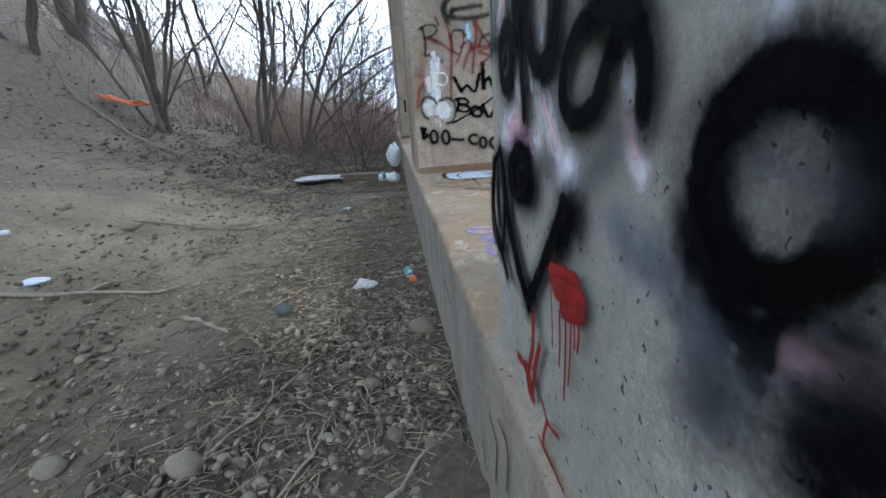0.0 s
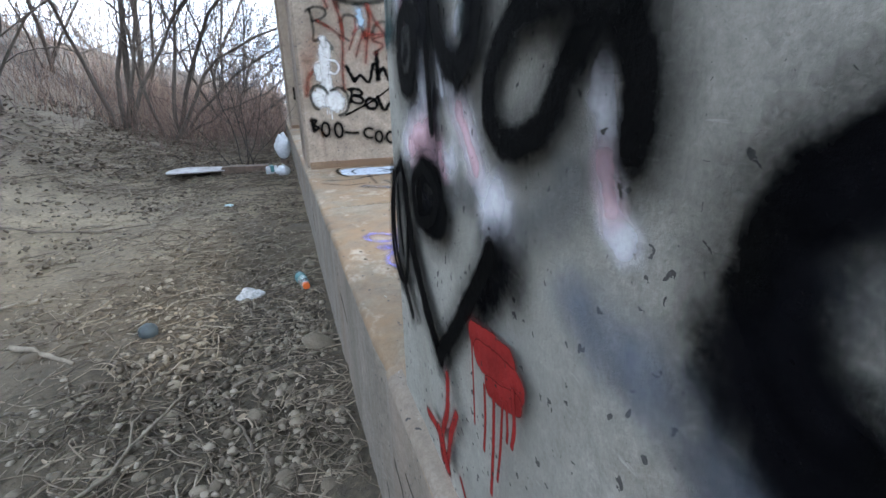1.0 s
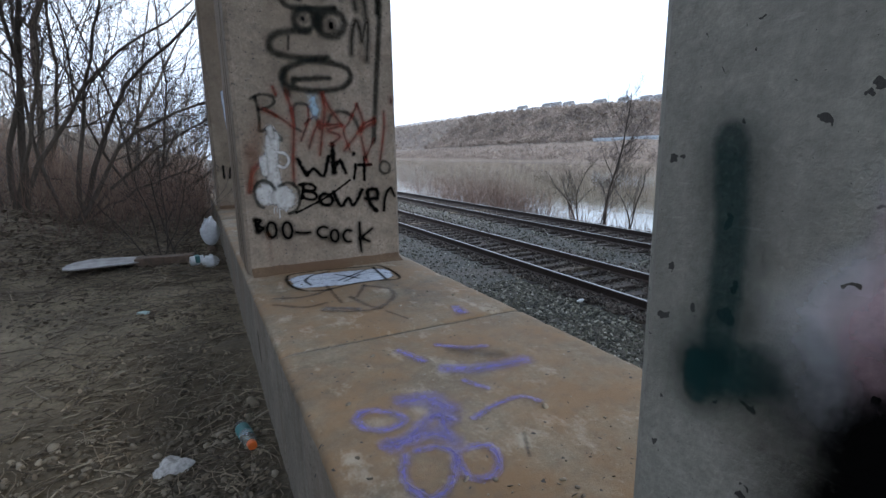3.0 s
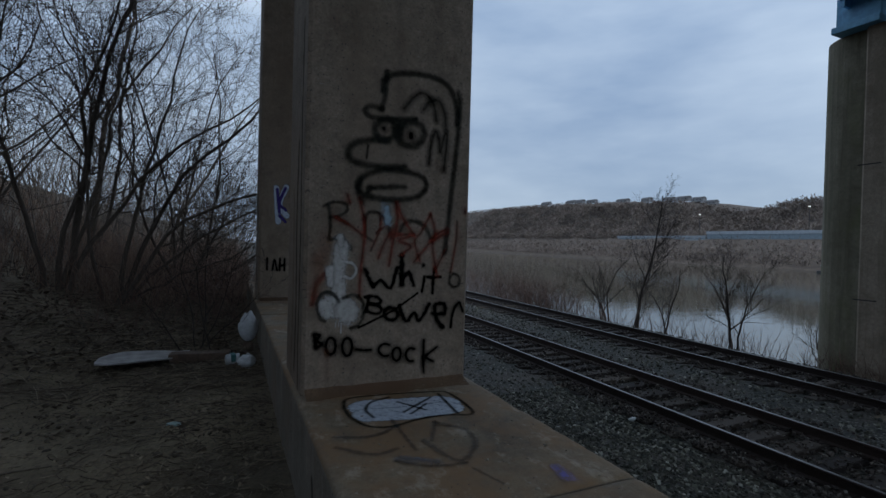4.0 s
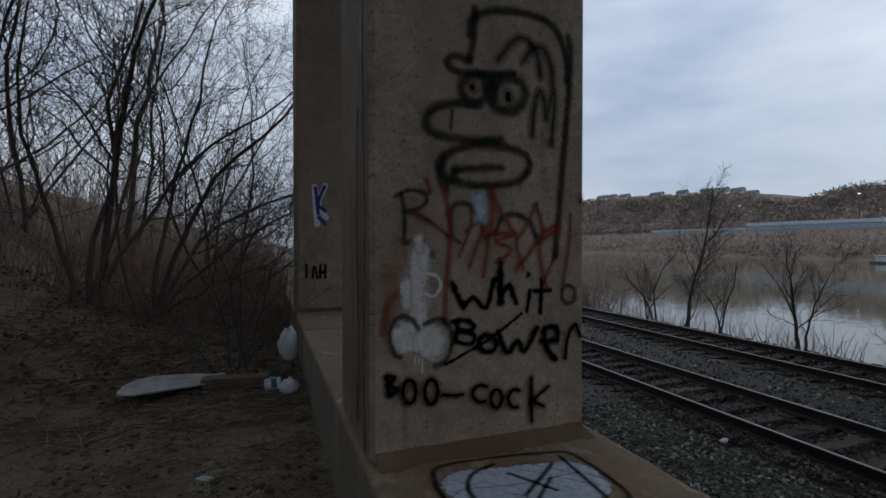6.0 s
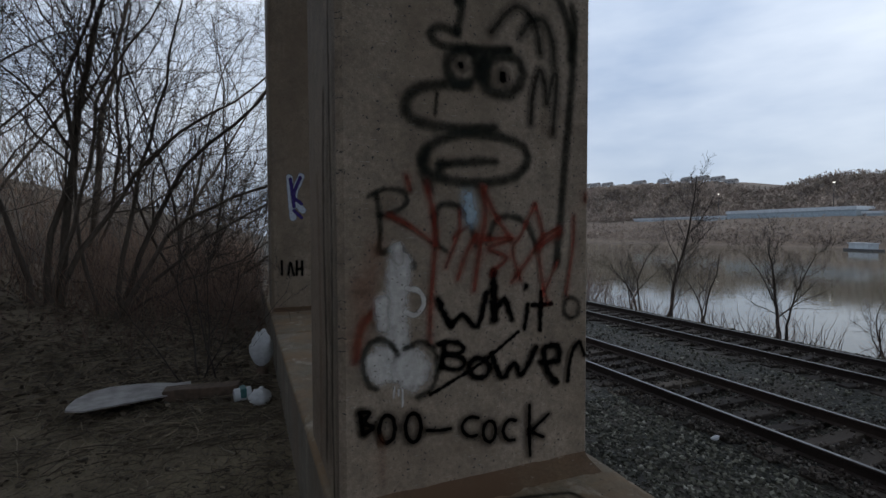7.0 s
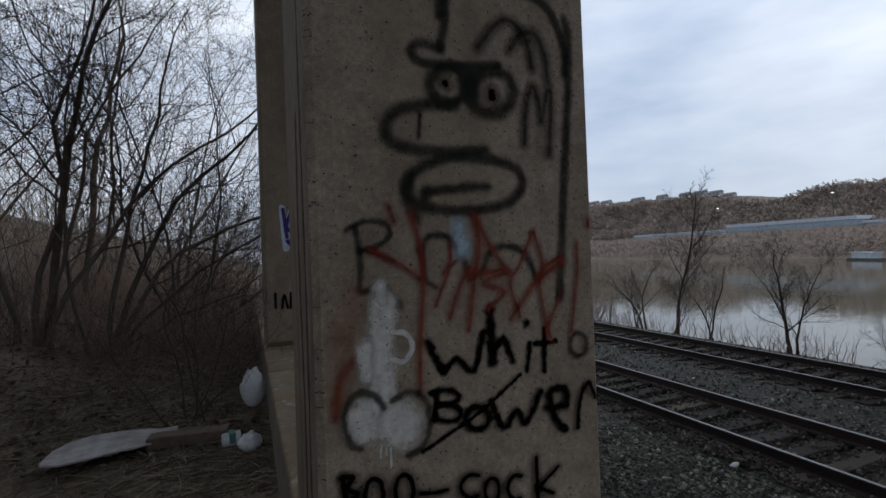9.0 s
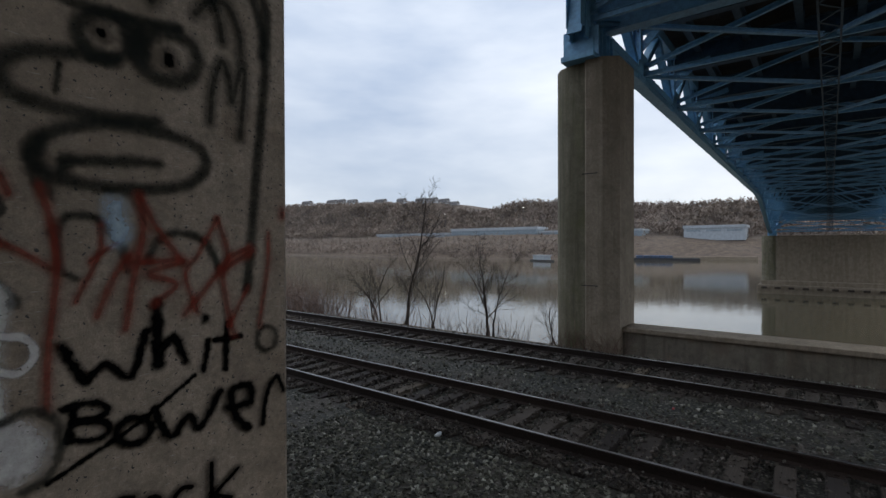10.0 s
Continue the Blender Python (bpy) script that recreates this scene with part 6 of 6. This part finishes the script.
bag((0.0, 6.72, land_at(0.0, 6.72) - 0.01), (0.17, 0.16, 0.15), 2.0, "crumpled white plastic bag beside the plinth")
perch = thing("tree_stump", "short dark rotten stump behind the bags", "stump", (0.04, 7.5, land_at(0.04, 7.5) - 0.05))
part("wood", lathe(bmesh.new(), [(0.07, 0), (0.06, 0.08), (0.05, 0.13), (0.04, 0.14)], 10), BROWN_WOOD, perch)
jug = bag((0.04, 7.5, land_at(0.04, 7.5) + 0.1), (0.21, 0.16, 0.34), 5.0, "full white plastic bag leaning on the plinth")

# drink bottle with an orange cap
bottle = thing("drink_bottle", "clear plastic drink bottle with an orange cap", "bottle", (0.04, 3.05, land_at(0.04, 3.05) + 0.036), turn=100)
ROLL = pose(0, 0, 0, 0, 90, 180)


def bottle_part(name, profile, mat, label):
    bm = lathe(bmesh.new(), profile, 18)
    bm.transform(ROLL)
    return part(name, bm, mat, bottle, label)


bottle_part("bottle_body", [(0.02, -0.105), (0.031, -0.1), (0.033, -0.06), (0.030, -0.02), (0.033, 0.02), (0.032, 0.05), (0.02, 0.075), (0.013, 0.085)], gm, "clear crinkled plastic")
bottle_part("bottle_label", [(0.0335, -0.07), (0.0338, -0.068), (0.0338, -0.01), (0.0335, -0.008)], TEAL, "dark blue-green label")
bottle_part("cap", [(0.019, 0.08), (0.021, 0.082), (0.021, 0.108), (0.018, 0.111)], ORANGE, "orange screw cap")

foam = thing("foam_scrap", "torn scrap of dirty white foam", "scrap", (-0.27, 2.98, land_at(-0.27, 2.98) + 0.02))
part("foam", lump((0.13, 0.09, 0.07), 9.0, 0.7, 4), FOAM, foam)
slate = thing("dark_stone", "smooth dark grey-green stone on the dirt", "stone", (-0.73, 2.66, land_at(-0.73, 2.66) + 0.03))
part("stone", lump((0.09, 0.1, 0.085), 3.0, 0.15), SLATE, slate)
cup = thing("plastic_tube", "white plastic tube with a red end", "litter", (-2.95, 3.75, land_at(-2.95, 3.75) + 0.03), turn=10)
tb_ = lathe(bmesh.new(), [(0.012, -0.09), (0.02, -0.085), (0.02, 0.07), (0.012, 0.075)], 12)
tb_.transform(pose(0, 0, 0, 0, 90, 0))
part("tube", tb_, WHITE_PLASTIC, cup)
tc_ = lathe(bmesh.new(), [(0.018, -0.14), (0.022, -0.135), (0.022, -0.085), (0.018, -0.08)], 12)
tc_.transform(pose(0, 0, 0, 0, 90, 0))
part("tube_end", tc_, RED_PLASTIC, cup, "red end cap")
wrap = thing("wrapper", "crumpled pale blue wrapper on the dirt", "litter", (-2.35, 3.12, land_at(-2.35, 3.12) + 0.02))
part("foil", lump((0.13, 0.09, 0.03), 6.0, 0.8, 3), plain("pale_blue_foil", (0.6, 0.65, 0.8), 0.4), wrap)
wrap2 = thing("wrapper", "small scrap of pale teal wrapper", "litter", (-0.55, 5.3, land_at(-0.55, 5.3) + 0.015))
part("foil", lump((0.09, 0.06, 0.03), 7.0, 0.8, 3), plain("pale_teal_foil", (0.4, 0.55, 0.55), 0.4), wrap2)

# torn orange mesh on the slope
net = thing("orange_netting", "torn strip of bright orange plastic netting on the slope", "netting", (-4.9, 9.7, land_at(-4.9, 9.7) + 0.12), turn=-18)
rng = np.random.default_rng(8)
for k in range(6):
    nb = [[], []]
    y = 0.05 * k
    tube(nb, [Vector((x, y + 0.03 * rng.normal(), 0.10 * rng.random() - 0.26 * x)) for x in np.linspace(-0.35, 0.4 + 0.05 * k, 7)], [0.018, 0.024, 0.02, 0.024, 0.02, 0.016, 0.008], 5)
    shell("strand", nb[0], nb[1], ORANGE, net)

# ---- stones and sticks ----
rng = np.random.default_rng(17)


def rock_mesh(seed):
    bm = lump((1, 0.8, 0.55), seed, 0.3, 2)
    me = bpy.data.meshes.new("rock")
    bm.to_mesh(me)
    bm.free()
    me.materials.append(STONE)
    return me


rock_meshes = [rock_mesh(s * 3.1) for s in range(8)]
big = [(-1.3, 1.5, 0.12), (-0.82, 1.42, 0.14), (0.08, 2.25, 0.16), (-2.4, 4.4, 0.15), (-3.0, 4.6, 0.14), (-1.2, 2.6, 0.1), (-0.1, 1.45, 0.07), (-0.2, 1.8, 0.08), (0.07, 1.85, 0.06), (-0.1, 1.95, 0.05), (-2.0, 3.2, 0.09), (-2.2, 2.1, 0.12), (-1.65, 2.3, 0.08), (-0.55, 1.2, 0.09), (-0.35, 1.15, 0.08), (-0.95, 1.2, 0.09), (-2.9, 6.6, 0.14), (-1.75, 5.2, 0.08), (-0.5, 3.9, 0.07), (0.1, 3.4, 0.08), (-0.6, 4.8, 0.06)]
for k in range(130):
    big.append((float(rng.uniform(-2.6, 0.12)), float(rng.uniform(0.9, 4.5)), float(rng.uniform(0.03, 0.07))))
for k in range(140):
    big.append((float(0.1 - abs(rng.normal()) * 0.6), float(rng.uniform(0.75, 2.6)), float(rng.uniform(0.025, 0.06))))
for k, (x, y, s) in enumerate(big):
    ob = new("stone", rock_meshes[k % 8])
    ob.matrix_world = pose(x, y, land_at(x, y) + s * 0.12, float(rng.normal() * 12), float(rng.normal() * 12), float(rng.uniform(0, 360))) @ Matrix.Scale(s, 4)
    tagged(ob, "dusty grey-brown stone lying on the dirt", "stone", "stones on the dirt")

n = 11000
px = 0.14 - np.abs(rng.normal(size=n)) * 1.9
py = rng.random(n) ** 1.5 * 10 - 0.8
sz = 0.01 + 0.055 * rng.random(n) ** 3.2
v, f = rocks(n, np.stack([px, py, land(px, py) + sz * 0.06], 1), sz, rng, 0.45, 20, True)
tagged(shell("pebbles", v, f, PEBBLE), "scattered pebbles and grit on the dirt", "pebbles", kind="stuff")
n = 3000
px, py = 0.13 - np.abs(rng.normal(size=n)) * 0.95, 0.6 + 2.8 * rng.random(n) ** 1.4
sz = 0.012 + 0.034 * rng.random(n) ** 1.7
v, f = rocks(n, np.stack([px, py, land(px, py) + sz * 0.18], 1), sz, rng, 0.7, 20, True)
tagged(shell("rounded_pebbles", v, f, ROUND_PEBBLE), "pale rounded pebbles among the twigs", "pebbles", kind="stuff")


def stick(x, y, length, turn, r, label="dry bare stick lying on the dirt"):
    if y < 2.3:
        length, r = length * 0.7, r * 0.65
    buf = [[], []]
    pts = []
    d = Vector((math.cos(radians(turn)), math.sin(radians(turn)), 0))
    side = Vector((-d.y, d.x, 0))
    for k in range(8):
        q = Vector((x, y, 0)) + d * length * (k / 7 - 0.5) + side * 0.07 * length * noise.noise((k * 0.6, x * 9, y * 9))
        pts.append(Vector((q.x, q.y, land_at(q.x, q.y) + r * 0.7 + 0.012 + 0.015 * noise.noise((k * 0.9, y * 5, 2)))))
    tube(buf, pts, [r * (1 - 0.07 * k) for k in range(8)], 6)
    if length > 0.5:
        tube(buf, [pts[4], pts[4] + d * 0.1 + side * 0.07 + Vector((0, 0, 0.015)), pts[4] + d * 0.2 + side * 0.1], [r * 0.6, r * 0.5, r * 0.3], 5)
    o = shell("stick", buf[0], buf[1], STICK)
    tagged(o, label, "stick", "sticks on the dirt")


for x, y, l, a, r in ((-2.1, 3.0, 1.3, 25, 0.017), (-1.15, 2.6, 0.45, -40, 0.016), (-0.62, 1.7, 1.2, 62, 0.013), (-0.9, 1.95, 0.9, 40, 0.01), (-1.8, 4.7, 1.3, 12, 0.011), (-0.4, 1.35, 0.8, 70, 0.012), (0.0, 1.3, 0.6, 50, 0.014), (-0.25, 1.75, 0.5, 105, 0.01), (-0.1, 2.1, 0.6, 20, 0.009), (-4.0, 8.4, 3.6, -38, 0.025), (-3.1, 8.9, 1.5, -30, 0.018), (-0.3, 6.0, 0.4, 130, 0.008), (-0.5, 6.2, 0.35, 70, 0.007), (0.0, 6.4, 0.5, 20, 0.008)):
    stick(x, y, l, a, r)
for k in range(110):
    stick(float(0.1 - abs(rng.normal()) * 0.9), float(rng.uniform(0.9, 4.2)), float(rng.uniform(0.1, 0.36)), float(rng.uniform(0, 180)), float(rng.uniform(0.0025, 0.006)))

buf = [[], []]
for k in range(8000):
    x, y = float(0.15 - abs(rng.normal()) * 0.95), float(rng.random() ** 1.4 * 8.6 - 0.6)
    l, a = float(0.03 + 0.2 * rng.random() ** 1.6), float(rng.uniform(0, 6.28))
    d = Vector((math.cos(a), math.sin(a), 0)) * l
    p = Vector((x, y, land_at(x, y) + 0.012))
    r = float(rng.uniform(0.0014, 0.004))
    bow = Vector((-d.y, d.x, 0)) * float(rng.normal() * 0.16)
    tube(buf, [p - d / 2, p - d * 0.17 + bow * 0.9 + Vector((0, 0, 0.006)), p + d * 0.17 + bow + Vector((0, 0, 0.009)), p + d / 2 - bow * float(rng.normal() * 0.7)], [r, r, r * 0.9, r * 0.6], 3)
tagged(shell("twig_litter", buf[0], buf[1], TWIG), "carpet of broken dry twigs beside the plinth", "twigs", kind="stuff")

n = 5600
lv, lf = [], []
for k in range(n):
    x, y = (float(0.1 - abs(rng.normal()) * 2.2), float(rng.random() * 10 - 0.5)) if k < 3200 else (float(-1.2 - rng.random() * 7), float(4 + rng.random() * 9))
    s = float(rng.uniform(0.005, 0.017))
    m = np.array(Euler((rng.normal() * 0.4, rng.normal() * 0.4, rng.random() * 6.28)).to_matrix())
    q = np.array([(-1.3, 0, 0), (-0.3, 0.6, 0.25), (0.6, 0.5, 0.2), (1.3, 0, 0.1), (0.6, -0.5, 0.2), (-0.3, -0.6, 0.25), (0, 0, -0.05)]) * s
    base = len(lv)
    lv += (q @ m.T + (x, y, land_at(x, y) + 0.02)).tolist()
    lf += [(base + i, base + (i + 1) % 6, base + 6) for i in range(6)]
tagged(shell("leaf_litter", lv, lf, LEAF), "curled dead leaves strewn over the dirt", "leaves", kind="stuff")

# leaves and twigs under the trees
lv, lf = [], []
for k in range(3800):
    x, y = float(0.1 - abs(rng.normal()) * 2.4), float(6.8 + rng.random() * 6)
    s = float(rng.uniform(0.018, 0.045))
    m = np.array(Euler((rng.normal() * 0.45, rng.normal() * 0.45, rng.random() * 6.28)).to_matrix())
    q = np.array([(-1.3, 0, 0), (-0.3, 0.6, 0.25), (0.6, 0.5, 0.2), (1.3, 0, 0.1), (0.6, -0.5, 0.2), (-0.3, -0.6, 0.25), (0, 0, -0.05)]) * s
    base = len(lv)
    lv += (q @ m.T + (x, y, land_at(x, y) + 0.025)).tolist()
    lf += [(base + i, base + (i + 1) % 6, base + 6) for i in range(6)]
tagged(shell("leaf_litter", lv, lf, DARK_LEAF), "deep brown leaf litter under the trees", "leaves", kind="stuff")
buf = [[], []]
for k in range(3200):
    x, y = float(0.12 - abs(rng.normal()) * 1.9), float(6.0 + rng.random() * 6)
    l, a = float(0.08 + 0.4 * rng.random() ** 1.6), float(rng.uniform(0, 6.28))
    d = Vector((math.cos(a), math.sin(a), float(rng.normal() * 0.12))) * l
    p = Vector((x, y, land_at(x, y) + 0.03))
    r = float(rng.uniform(0.002, 0.0055))
    tube(buf, [p - d / 2, p + Vector((rng.normal() * 0.03, rng.normal() * 0.03, 0.015)), p + d / 2], [r, r, r * 0.6], 4)
tagged(shell("twig_litter", buf[0], buf[1], TWIG), "fallen twigs and broken branches under the trees", "twigs", kind="stuff")

# chips and crumbs on the plinth
cbv = rng.uniform((0.25, 1.05, TOP), (1.3, 3.9, TOP + 0.003), (190, 3))
cbv[:110, :2] = rng.uniform((0.25, 1.05), (1.1, 1.7), (110, 2))
v, f = rocks(190, cbv, 0.005 + 0.026 * rng.random(190) ** 3, rng, 0.2, 14, True)
tagged(shell("concrete_crumbs", v, f, ROUND_PEBBLE), "pale chips and crumbs of concrete on the plinth", "crumbs", kind="stuff")

# white stone and red scrap by the rails
for x, y, s, m, nm, lb in ((5.9, 7.0, 0.16, WHITE_PLASTIC, "pale_stone", "pale chunk of stone on the ballast"), (9.3, 4.4, 0.1, RED_PLASTIC, "red_scrap", "small red plastic scrap on the ballast")):
    t = thing(nm, lb, "stone" if s > 0.12 else "litter", (x, y, -1.5))
    part("piece", lump((s, s * 0.5, s * 0.35), 4.2, 0.4, 2), m, t)


# ---- across the river ----
PALE_WALL = plain("pale_metal_cladding", (0.52, 0.58, 0.64), 0.6, amount=0.2, grain=0.6, bump=0)
BLUE_WALL = plain("faded_blue_cladding", (0.33, 0.41, 0.47), 0.6, amount=0.25, grain=0.6, bump=0)
ROOF = plain("dark_roofing", (0.17, 0.165, 0.165), 0.8, amount=0.2, grain=0.8, bump=0)
HOUSE_WALL = plain("house_siding", (0.36, 0.36, 0.37), 0.8, amount=0.3, grain=0.8, bump=0)
DARK_GLASS = plain("dark_window", (0.03, 0.035, 0.04), 0.2, bump=0)
TARP = plain("blue_tarpaulin", (0.07, 0.12, 0.22), 0.6, bump=0)
HULL = plain("dark_hull", (0.05, 0.05, 0.055), 0.7, bump=0)


def far_house(x, y, w, d, h, label, seed):
    z = land_at(x, y) + 1.9
    t = thing("house", label, "house", (x, y, z), "houses along the ridge")
    part("wall", boxed(-d / 2, d / 2, -w / 2, w / 2, 0, h), HOUSE_WALL, t)
    bm = bmesh.new()
    rise = 0.35 * d
    for sy in (-w / 2 - 0.4, w / 2 + 0.4):
        for sx, zz in ((-d / 2 - 0.4, h), (0, h + rise), (d / 2 + 0.4, h)):
            bm.verts.new((sx, sy, zz))
    bm.verts.ensure_lookup_table()
    a = bm.verts
    for q in ((a[0], a[1], a[4], a[3]), (a[1], a[2], a[5], a[4]), (a[0], a[3], a[5], a[2])):
        bm.faces.new(q)
    bm.faces.new((a[0], a[2], a[1]))
    bm.faces.new((a[3], a[4], a[5]))
    part("roof", bm, ROOF, t)
    for k in range(3):
        yy = (k - 1) * w * 0.3
        part("window", boxed(-d / 2 - 0.06, -d / 2 - 0.01, yy - 0.7, yy + 0.7, h * 0.45, h * 0.8), DARK_GLASS, t)


rng = np.random.default_rng(77)
for y, w in ((418, 16), (440, 18), (400, 14), (462, 15), (545, 22), (612, 20), (640, 17), (664, 22), (735, 24), (500, 15)):
    far_house(541, y, w * 1.0, 7, float(rng.uniform(3, 4)), "pale two-storey house on the far ridge", y)


def shed(x, y0, y1, z0, z1, wall, name, label, bays):
    t = thing(name, label, "warehouse", (x, (y0 + y1) / 2, z0))
    L = (y1 - y0) / 2
    part("wall", boxed(0, 22, -L, L, -5, (z1 - z0)), wall, t)
    part("roof", boxed(-0.6, 22.6, -L - 0.6, L + 0.6, (z1 - z0) * 0.72, z1 - z0 + 0.5), PALE_WALL, t, "pale flat metal roof")
    for k in range(bays):
        yy = -L + (k + 0.5) * 2 * L / bays
        part("window", boxed(-0.15, -0.02, yy - L / bays * 0.7, yy + L / bays * 0.7, (z1 - z0) * 0.3, (z1 - z0) * 0.5), BLUE_WALL, t)


shed(400, 202, 300, 10.5, 18.0, BLUE_WALL, "warehouse", "long blue and white metal warehouse across the river", 12)
shed(402, 303, 412, 10.5, 14.3, PALE_WALL, "warehouse", "low pale metal shed across the river", 10)
shed(402, 110, 199, 10.0, 14.0, BLUE_WALL, "warehouse", "low faded blue shed across the river", 8)
shed(400, 39, 79, 9.5, 15.2, PALE_WALL, "warehouse", "pale white industrial building across the river", 3)

boat = thing("houseboat", "white moored houseboat at the far shore", "boat", (256, 127, WATER - 0.3), turn=60)
part("hull", boxed(-9, 9, -2.5, 2.5, 0, 1.2, 0.2), HULL, boat)
part("cabin", boxed(-6, 6, -2.1, 2.1, 1.2, 3.6, 0.15), PALE_WALL, boat, "white cabin")
part("roof", boxed(-6.6, 6.6, -2.5, 2.5, 3.6, 3.9, 0.05), PALE_WALL, boat)
barge = thing("barge", "long dark barge with blue covers moored at the far shore", "barge", (300, 72, WATER - 0.3), turn=108)
part("hull", boxed(-20, 32, -4, 4, 0, 1.9, 0.2), HULL, barge)
for k in range(5):
    part("cover", boxed(-6 + k * 4.0, -2.4 + k * 4.0, -3, 3, 1.9, 3.4, 0.2), TARP, barge, "blue tarpaulin cover")
dock = thing("dock_wall", "low concrete dock wall at the far shore", "wall", (322, 70, WATER - 1), turn=108)
part("wall", boxed(-45, 40, -1.5, 1.5, 0, 3.0, 0.1), PIER_CONCRETE, dock)
buoy = thing("buoy", "small white buoy on the river", "buoy", (150, 66, WATER - 0.2))
part("float", lathe(bmesh.new(), [(0.3, 0), (0.45, 0.3), (0.4, 1.2), (0.15, 1.6)], 12), WHITE_PLASTIC, buoy)

lamp_m, lnt, lb = tree_of("flood_lamp")
lb.inputs["Emission Color"].default_value = (1, 0.95, 0.8, 1)
lb.inputs["Emission Strength"].default_value = 2
for x, y, h in ((430, 331, 24), (430, 232, 26)):
    z = land_at(x, y)
    t = thing("street_lamp", "tall floodlight mast across the river", "street lamp", (x, y, z), "masts across the river")
    part("mast", lathe(bmesh.new(), [(0.35, 0), (0.15, h)], 8), HULL, t)
    part("lamp_head", boxed(-0.5, 0.5, -0.8, 0.8, h, h + 0.4, 0.05), lamp_m, t, "lit lamp head")


# bare woods on the far slopes: many small trees in one object
def woods(count, spot, tall, seed, name, label, twigs=24):
    """Bare trees: a thin trunk each and a broom of slender twigs."""
    rng = np.random.default_rng(seed)
    at = np.array([spot(rng) for _ in range(count)])
    h = tall * (0.6 + 0.7 * rng.random(count))
    foot = np.stack([at[:, 0], at[:, 1], land(at[:, 0], at[:, 1]) - 0.5], 1)
    lean = rng.normal(0, 0.05, (count, 2)) * h[:, None]
    w = 0.018 * h
    forks = [np.stack([foot[:, 0] + lean[:, 0] * f, foot[:, 1] + lean[:, 1] * f + side * w, foot[:, 2] + f * h], 1) for f, side in ((0.0, -1), (0.0, 1), (0.3, 0), (0.5, 0), (0.7, 0))]
    stem = np.stack(forks, 1)
    f = rng.integers(2, 5, (count, twigs))
    a = rng.uniform(0, 6.283, (count, twigs))
    out = rng.uniform(0.12, 0.4, (count, twigs)) * h[:, None]
    up = rng.uniform(0.02, 0.36, (count, twigs)) * h[:, None]
    tip = np.take_along_axis(stem, f[..., None], 1) + np.stack([np.cos(a) * out, np.sin(a) * out, up], -1)
    wide = rng.uniform(0.03, 0.08, (count, twigs)) * h[:, None]
    turn = rng.uniform(0, 6.283, (count, twigs))
    across = np.stack([np.cos(turn) * wide, np.sin(turn) * wide, 0.6 * wide * rng.normal(size=(count, twigs))], -1)
    per = 5 + 2 * twigs
    v = np.concatenate([stem, (tip - across), (tip + across)], 1).reshape(-1, 3)
    first = (np.arange(count) * per)[:, None]
    k = np.arange(twigs)[None]
    fans = np.stack([first + f, first + 5 + k, first + 5 + twigs + k], -1).reshape(-1, 3)
    trunk = (first[:, :, None] + np.array([[0, 1, 2], [0, 1, 3], [0, 1, 4]])).reshape(-1, 3)
    tagged(shell(name, v, np.concatenate([fans, trunk]), WOODS, smooth=False), label, "woods", kind="stuff")


def on_slope(r):
    y = r.uniform(-60, 900) if r.random() < 0.8 else r.uniform(900, 2300)
    return 412 + 110 * r.random() ** 0.9, y


def on_ridge(r):
    return r.uniform(515, 560), r.uniform(-60, 2300)


def on_shore(r):
    y = r.uniform(100, 900)
    return float(far_shore(y)) + 4 + abs(r.normal()) * 42, y


woods(4200, on_ridge, 4.0, 93, "ridge_scrub", "low bare scrub along the far ridge", 14)
woods(12500, on_slope, 7.4, 91, "far_woods", "bare brown woods on the far hillside", 16)
woods(5200, on_shore, 3.4, 92, "far_shore_thicket", "bare thicket along the far shore", 14)
clay = thing("bare_clay_bank", "patch of bare orange clay on the far hillside", "bank", (0, 0, 0), kind="stuff")
cv, cf = [], []
for i in range(9):
    for j in range(9):
        x, y = 440 + i * 9.0, 150 + j * 3.2 + 3 * noise.noise((i, j, 0))
        cv.append((x, y, land_at(x, y) + 6.0))
for i in range(8):
    for j in range(8):
        cf.append((i * 9 + j, i * 9 + j + 1, (i + 1) * 9 + j + 1, (i + 1) * 9 + j))
shell("clay", cv, cf, earth("orange_clay", [(0.3, (0.2, 0.12, 0.06)), (0.7, (0.3, 0.19, 0.1))], 0.1, 0.6, 0.2), clay)
